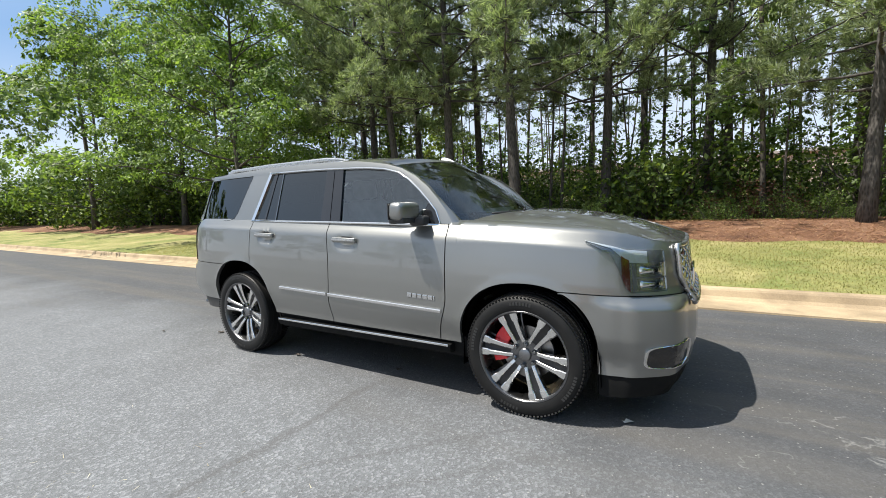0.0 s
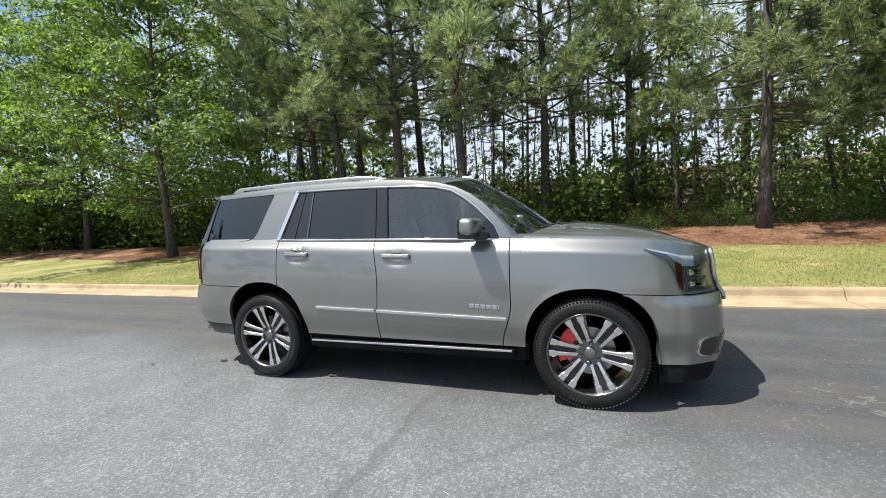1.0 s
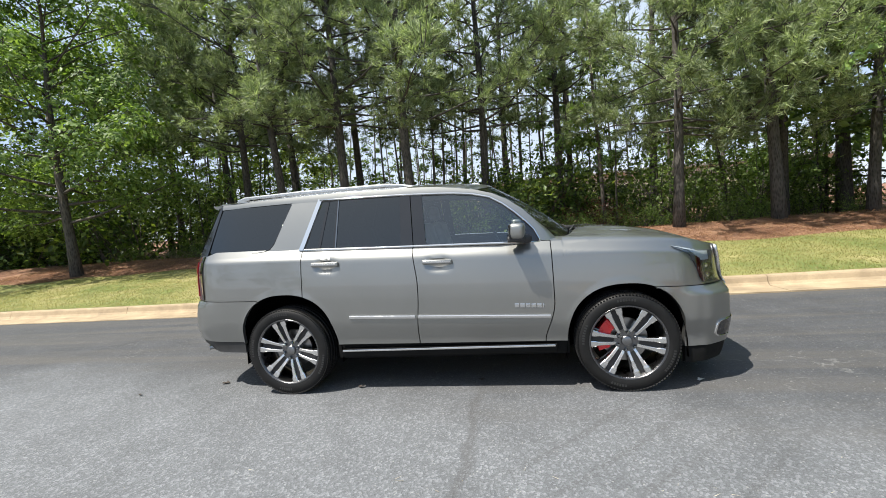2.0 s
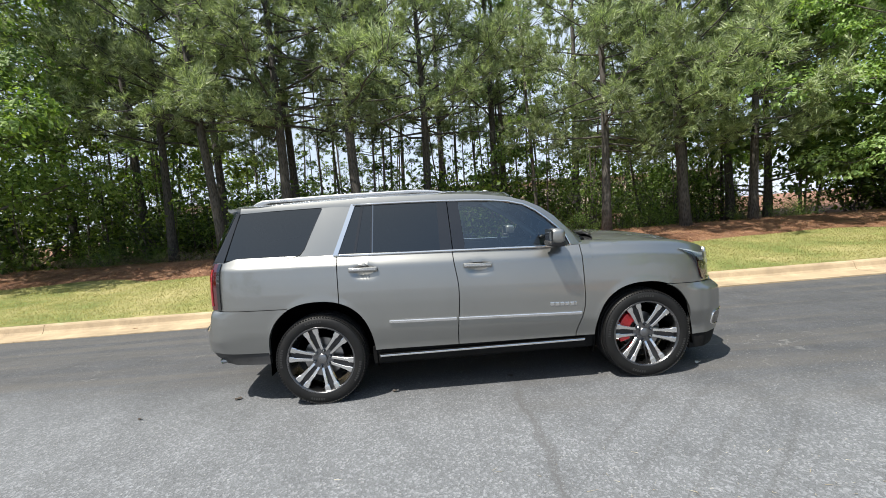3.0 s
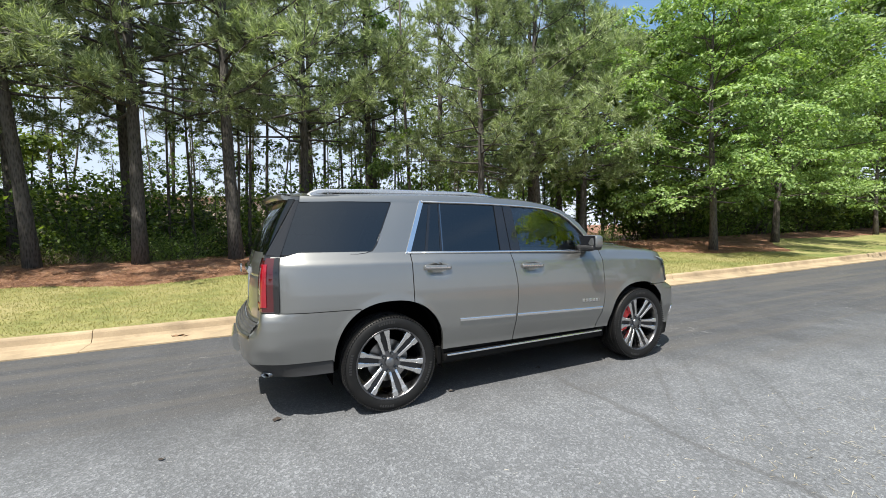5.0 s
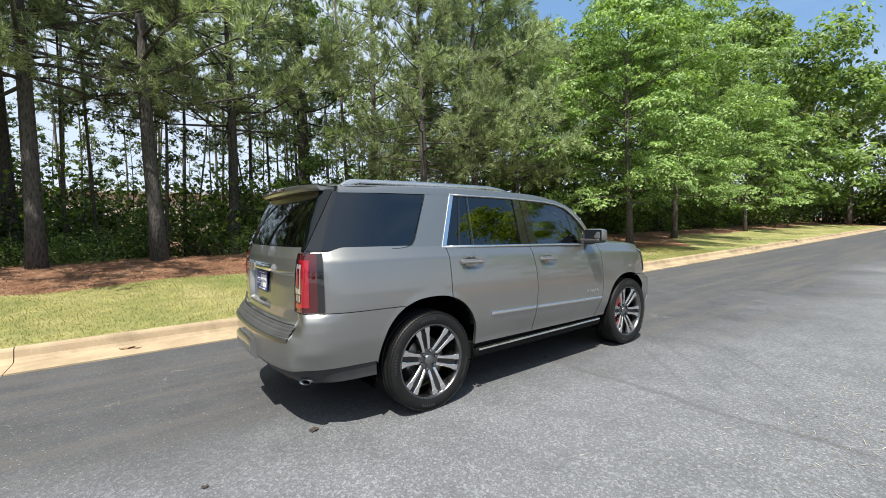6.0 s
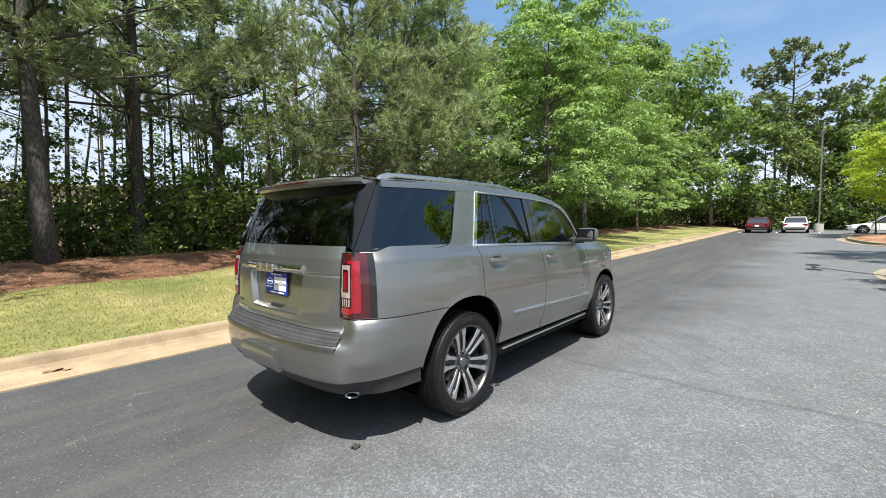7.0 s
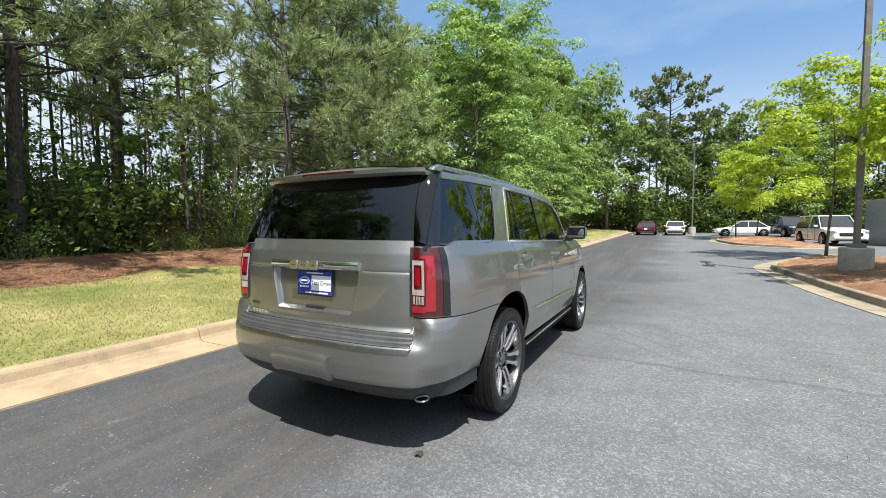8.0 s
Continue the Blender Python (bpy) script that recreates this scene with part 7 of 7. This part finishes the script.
def make_car(name, label, category, paint, m, L, W, H, suv=False):
    """A parked car, its nose towards +x."""
    car = thing(name, label, category, "parked cars", m=m)
    hl, hw = L / 2, W / 2
    belt = H * (0.60 if suv else 0.62)
    hood = H * (0.58 if suv else 0.57)
    tailz = belt if suv else H * 0.66
    bm = bmesh.new()
    st = [(-hl, 0.55, 0.80, 0.45), (-hl + 0.08, tailz - 0.06, 0.92, 0.30), (-hl + 0.6, tailz, 0.99, 0.25), (-0.4, belt, 1.0, 0.24), (0.7, belt, 1.0, 0.24), (hl - 1.25, hood + 0.03, 0.99, 0.24), (hl - 0.35, hood - 0.08, 0.93, 0.26), (hl - 0.06, hood - 0.24, 0.84, 0.32), (hl, 0.58, 0.76, 0.40)]
    rows = []
    for x, zt, w, zb in st:
        prof = [(0.0, zt), (0.55, zt), (0.86, zt - 0.03), (0.95, zt - 0.10), (1.0, (zt + zb) / 2), (0.97, zb + 0.06), (0.90, zb)]
        rows.append([bm.verts.new((x, y * w * hw, z)) for y, z in prof] + [bm.verts.new((x, 0, zb))] + [bm.verts.new((x, -y * w * hw, z)) for y, z in reversed(prof[1:])] )
        rows[-1].append(rows[-1][0])
    fs = []
    for a, b in zip(rows, rows[1:]):
        for i in range(len(a) - 1):
            fs.append(bm.faces.new((a[i], a[i + 1], b[i + 1], b[i])))
    fs += [bm.faces.new(rows[0][:-1]), bm.faces.new(rows[-1][:-1][::-1])]
    bmesh.ops.recalc_face_normals(bm, faces=fs)
    body = part("body", bm, paint, car, sharp=40)
    # cabin
    bm = bmesh.new()
    xr0, xr1 = (-hl + 0.10, -hl + 0.45) if suv else (-hl + 0.55, -hl + 1.35)
    xf1, xf0 = (0.45, 1.15) if suv else (0.25, 1.15)
    rows = []
    for z, xa, xb, w in ((belt - 0.06, xr0, xf0, 0.95), (lerp(belt, H, 0.5), lerp(xr0, xr1, 0.5), lerp(xf0, xf1, 0.5), 0.87), (H - 0.06, xr1, xf1, 0.77)):
        rows.append([bm.verts.new(p) for p in ((xa, w * hw * 0.9, z), (xa + 0.15, w * hw, z), (xb - 0.25, w * hw, z), (xb, w * hw * 0.82, z), (xb, -w * hw * 0.82, z), (xb - 0.25, -w * hw, z), (xa + 0.15, -w * hw, z), (xa, -w * hw * 0.9, z))])
        rows[-1].append(rows[-1][0])
    grid_faces(bm, rows)
    bmesh.ops.recalc_face_normals(bm, faces=bm.faces)
    part("glasshouse", bm, CAR_GLASS, car, "dark windows", sharp=30)
    bm = bmesh.new()
    add_box(bm, ((xr1 + xf1) / 2, 0, H - 0.045), (xf1 - xr1 + 0.10, W * 0.79, 0.09), 0.04, None, 3)
    part("roof", bm, paint, car, sharp=50)
    for sy in (1, -1):
        bm = bmesh.new()
        for (xa, xb, wd) in ((xf0 - 0.02, xf1 + 0.02, 0.05), ((xr0 + 0.05), xr1 + 0.05, 0.09), (-0.25, -0.30, 0.06)):
            add_tube(bm, [(xa, sy * hw * (0.96 if abs(xa) < 0.6 else 0.90), belt - 0.05), (xb, sy * hw * 0.775, H - 0.05)], wd / 2, 6)
        part("pillar", bm, paint, car)
        bm = bmesh.new()
        add_box(bm, (hl - 0.20, sy * hw * 0.70, hood - 0.22), (0.34, 0.34, 0.13), 0.04, Matrix.Rotation(-sy * 0.45, 4, "Z"))
        part("headlight", bm, SILVER_LENS, car, "clear headlight")
        bm = bmesh.new()
        add_box(bm, (-hl + 0.10, sy * hw * 0.74, tailz - 0.20), (0.20, 0.36, 0.15), 0.04, Matrix.Rotation(sy * 0.35, 4, "Z"))
        part("tail_light", bm, RED_LENS, car, "red tail light")
        bm = bmesh.new()
        add_box(bm, (xf0 - 0.25, sy * (hw + 0.08), belt + 0.06), (0.14, 0.18, 0.13), 0.04)
        part("wing_mirror", bm, paint, car)
        for xd in (0.62, -0.32):
            bm = bmesh.new()
            add_box(bm, (xd - 0.55, sy * (hw * 1.0 + 0.004), belt - 0.14), (0.18, 0.03, 0.03), 0.01)
            part("door_handle", bm, paint, car)
            bm = bmesh.new()
            add_box(bm, (xd, sy * (hw - 0.006), (belt + 0.3) / 2), (0.012, 0.02, belt - 0.42))
            part("door_seam", bm, BLACK, car)
    bm = bmesh.new()
    add_box(bm, (hl - 0.03, 0, 0.62 * hood), (0.10, W * 0.55, 0.20), 0.03)
    part("grille", bm, GLOSS, car, "dark grille")
    bm = bmesh.new()
    add_box(bm, (hl - 0.06, 0, 0.34), (0.14, W * 0.72, 0.12), 0.03)
    part("lower_intake", bm, BLACK, car)
    bm = bmesh.new()
    add_box(bm, (-hl + 0.04, 0, 0.36), (0.14, W * 0.72, 0.14), 0.03)
    part("rear_diffuser", bm, BLACK, car)
    bm = bmesh.new()
    add_box(bm, (-hl + 0.015, 0, tailz - 0.30), (0.04, 0.31, 0.155), 0.005)
    part("plate", bm, PLATE_WHITE, car, "plain pale plate")
    R = 0.37 if suv else 0.33
    for x in (hl - 0.92, -hl + 1.0):
        for sy in (1, -1):
            # flat near-black disc drawn for the shade of the arch; body stays closed
            bm = bmesh.new()
            add_lathe(bm, [(0.0001, -0.02), (R + 0.06, -0.02), (R + 0.06, 0.02)], 28, center=(x, sy * (hw - 0.005), R))
            part("wheel_well_shade", bm, UNDER, car)
            bm = bmesh.new()
            add_lathe(bm, [(R * 0.62, -0.11), (R * 0.95, -0.11), (R, -0.07), (R, 0.07), (R * 0.95, 0.11), (R * 0.62, 0.11)], 32, center=(x, sy * (hw - 0.07), R))
            tyre = part("wheel", bm, TYRE, car, "black tyre on a bright rim", sharp=40)
            bm = bmesh.new()
            for k in range(5):
                a = 2 * math.pi * k / 5
                add_box(bm, (x + R * 0.32 * math.cos(a), sy * (hw + 0.028), R + R * 0.32 * math.sin(a)), (R * 0.6, 0.02, 0.06), 0.005, Matrix.Rotation(-a, 4, "Y"))
            add_lathe(bm, [(R * 0.58, sy * 0.08), (R * 0.65, sy * 0.105), (R * 0.66, sy * 0.06)], 28, center=(x, sy * (hw - 0.07), R))
            part("rim", bm, RIM, tyre, "bright rim", sharp=40)
    return car


make_car("sedan", "dark red sedan parked facing the wood", "car", RED_PAINT, pose(46.5, 0.35, road_z(46.5)), 4.8, 1.82, 1.44)
make_car("sedan", "white sedan parked facing the wood", "car", WHITE_PAINT, pose(46.5, -2.35, road_z(46.5)), 4.8, 1.82, 1.44)
make_car("sedan", "white sedan parked broadside behind the island", "car", WHITE_PAINT, pose(45.0, -8.1, road_z(45), 0, 0, 92), 4.9, 1.86, 1.45)
make_car("suv", "black SUV parked with its front to the lot", "SUV", BLACK_PAINT, pose(44.0, -11.2, road_z(44), 0, 0, 196), 5.0, 1.98, 1.85, True)
make_car("suv", "white SUV parked with its front to the lot", "SUV", WHITE_PAINT, pose(30.0, -10.7, road_z(30), 0, 0, 188), 5.0, 1.94, 1.80, True)

bm = bmesh.new()
for y in (-4.0, -1.05, 1.75):
    add_box(bm, (46.2, y, road_z(46) + 0.004), (5.0, 0.10, 0.006))
tagged(part("parking_lines", bm, simple("worn_white_line", (0.62, 0.62, 0.60), 0.8, 0, 0.2, bumps=0.3)), "worn white parking lines on asphalt", "road marking", kind="structure")

shed = thing("utility_enclosure", "grey metal utility enclosure with a framed gate", "enclosure", m=pose(29.5, -15.0, road_z(29.5), 0, 0, 12))
SHED = simple("grey_sheet_metal", (0.22, 0.23, 0.24), 0.5, 0.3, 0.12)
bm = bmesh.new()
add_box(bm, (0, 0, 1.35), (3.0, 4.6, 2.7), 0.03)
part("wall", bm, SHED, shed)
for y in (-1.6, -0.55, 0.55, 1.6):
    bm = bmesh.new()
    add_box(bm, (-1.53, y, 1.3), (0.05, 0.98, 2.3), 0.02)
    part("panel", bm, SHED, shed)
for y in (-2.2, 0.0, 2.2):
    bm = bmesh.new()
    add_box(bm, (-1.56, y, 1.4), (0.10, 0.10, 2.8), 0.015)
    part("post", bm, POLE, shed)
for z in (0.9, 1.6):
    bm = bmesh.new()
    add_box(bm, (-1.585, 0.55, z), (0.03, 0.45, 0.35), 0.01)
    part("notice", bm, POLE, shed, "dark square notice")

# the pale building behind the wood
hall = thing("building", "long low beige building seen through the trees", "building")
BEIGE = simple("beige_wall", (0.58, 0.50, 0.40), 0.85, 0, 0.08)
bm = bmesh.new()
add_box(bm, (2, 62, 3.4), (80, 14, 4.6), 0.05)
part("wall", bm, BEIGE, hall)
bm = bmesh.new()
add_box(bm, (2, 62, 5.85), (81, 15, 0.35), 0.05)
part("roof", bm, BASE_CONCRETE, hall)
for k in range(14):
    bm = bmesh.new()
    add_box(bm, (-34 + 5.4 * k, 54.98, 3.2), (2.2, 0.10, 1.8), 0.02)
    part("window", bm, CAR_GLASS, hall)


def on_lot(x, rng2):
    x = 1.2 + rng2.normal(0, 1.25)
    y = -3.55 + rng2.normal(0, 0.50) - 0.06 * (x - 1.2)
    return x, y, road_z(x) + 0.004


tagged(blades("straw_bits", 1500, -1, 4, on_lot, make_leaf("pale_straw_bits", (0.20, 0.17, 0.12), (0.38, 0.33, 0.24), (0.60, 0.55, 0.44), 0.1), 0.004, 0.010, 0.0028, 4.5), "pale broken straw and grit blown onto the asphalt", "litter", kind="stuff")


# ---- litter on the road ----
def make_scrap(name, label, category, x, y, size, material, seed):
    g = random.Random(seed)
    bm = bmesh.new()
    n = 9
    z0 = road_z(x) + 0.006
    ring = []
    for k in range(n):
        a = 2 * math.pi * k / n
        r = size * g.uniform(0.55, 1.0)
        ring.append(bm.verts.new((x + r * math.cos(a), y + 0.6 * r * math.sin(a), z0 + g.uniform(0, 0.35) * size)))
    c = bm.verts.new((x, y, z0 + 0.10 * size))
    for k in range(n):
        bm.faces.new((c, ring[k], ring[(k + 1) % n]))
    return tagged(part(name, bm, material), label, category, "road litter")


SCRAP = simple("pale_scrap", (0.55, 0.55, 0.52), 0.7)
DEAD = simple("dead_leaf", (0.045, 0.035, 0.028), 0.8)
TAN = simple("tan_leaf", (0.22, 0.13, 0.07), 0.8)
make_scrap("paper_scrap", "small pale torn scrap on the asphalt", "litter", 2.08, -0.78, 0.045, SCRAP, 1)
for i, (x, y, r) in enumerate(((-2.362, -0.726, 0.05), (0.25, -0.72, 0.04), (-0.85, -0.86, 0.045), (1.55, -0.95, 0.03), (-3.1, -1.0, 0.03))):
    make_scrap("dead_leaf", "small dark dead leaf on the asphalt", "leaf", x, y, r, DEAD, 10 + i)
for i, (x, y, r) in enumerate(((-3.45, 2.86, 0.10), (-3.35, 2.80, 0.07), (1.2, 2.85, 0.05), (5.4, 2.8, 0.05), (-5.8, 2.88, 0.06))):
    make_scrap("dry_leaf", "curled tan leaf lying in the gutter", "leaf", x, y, r, TAN, 30 + i)
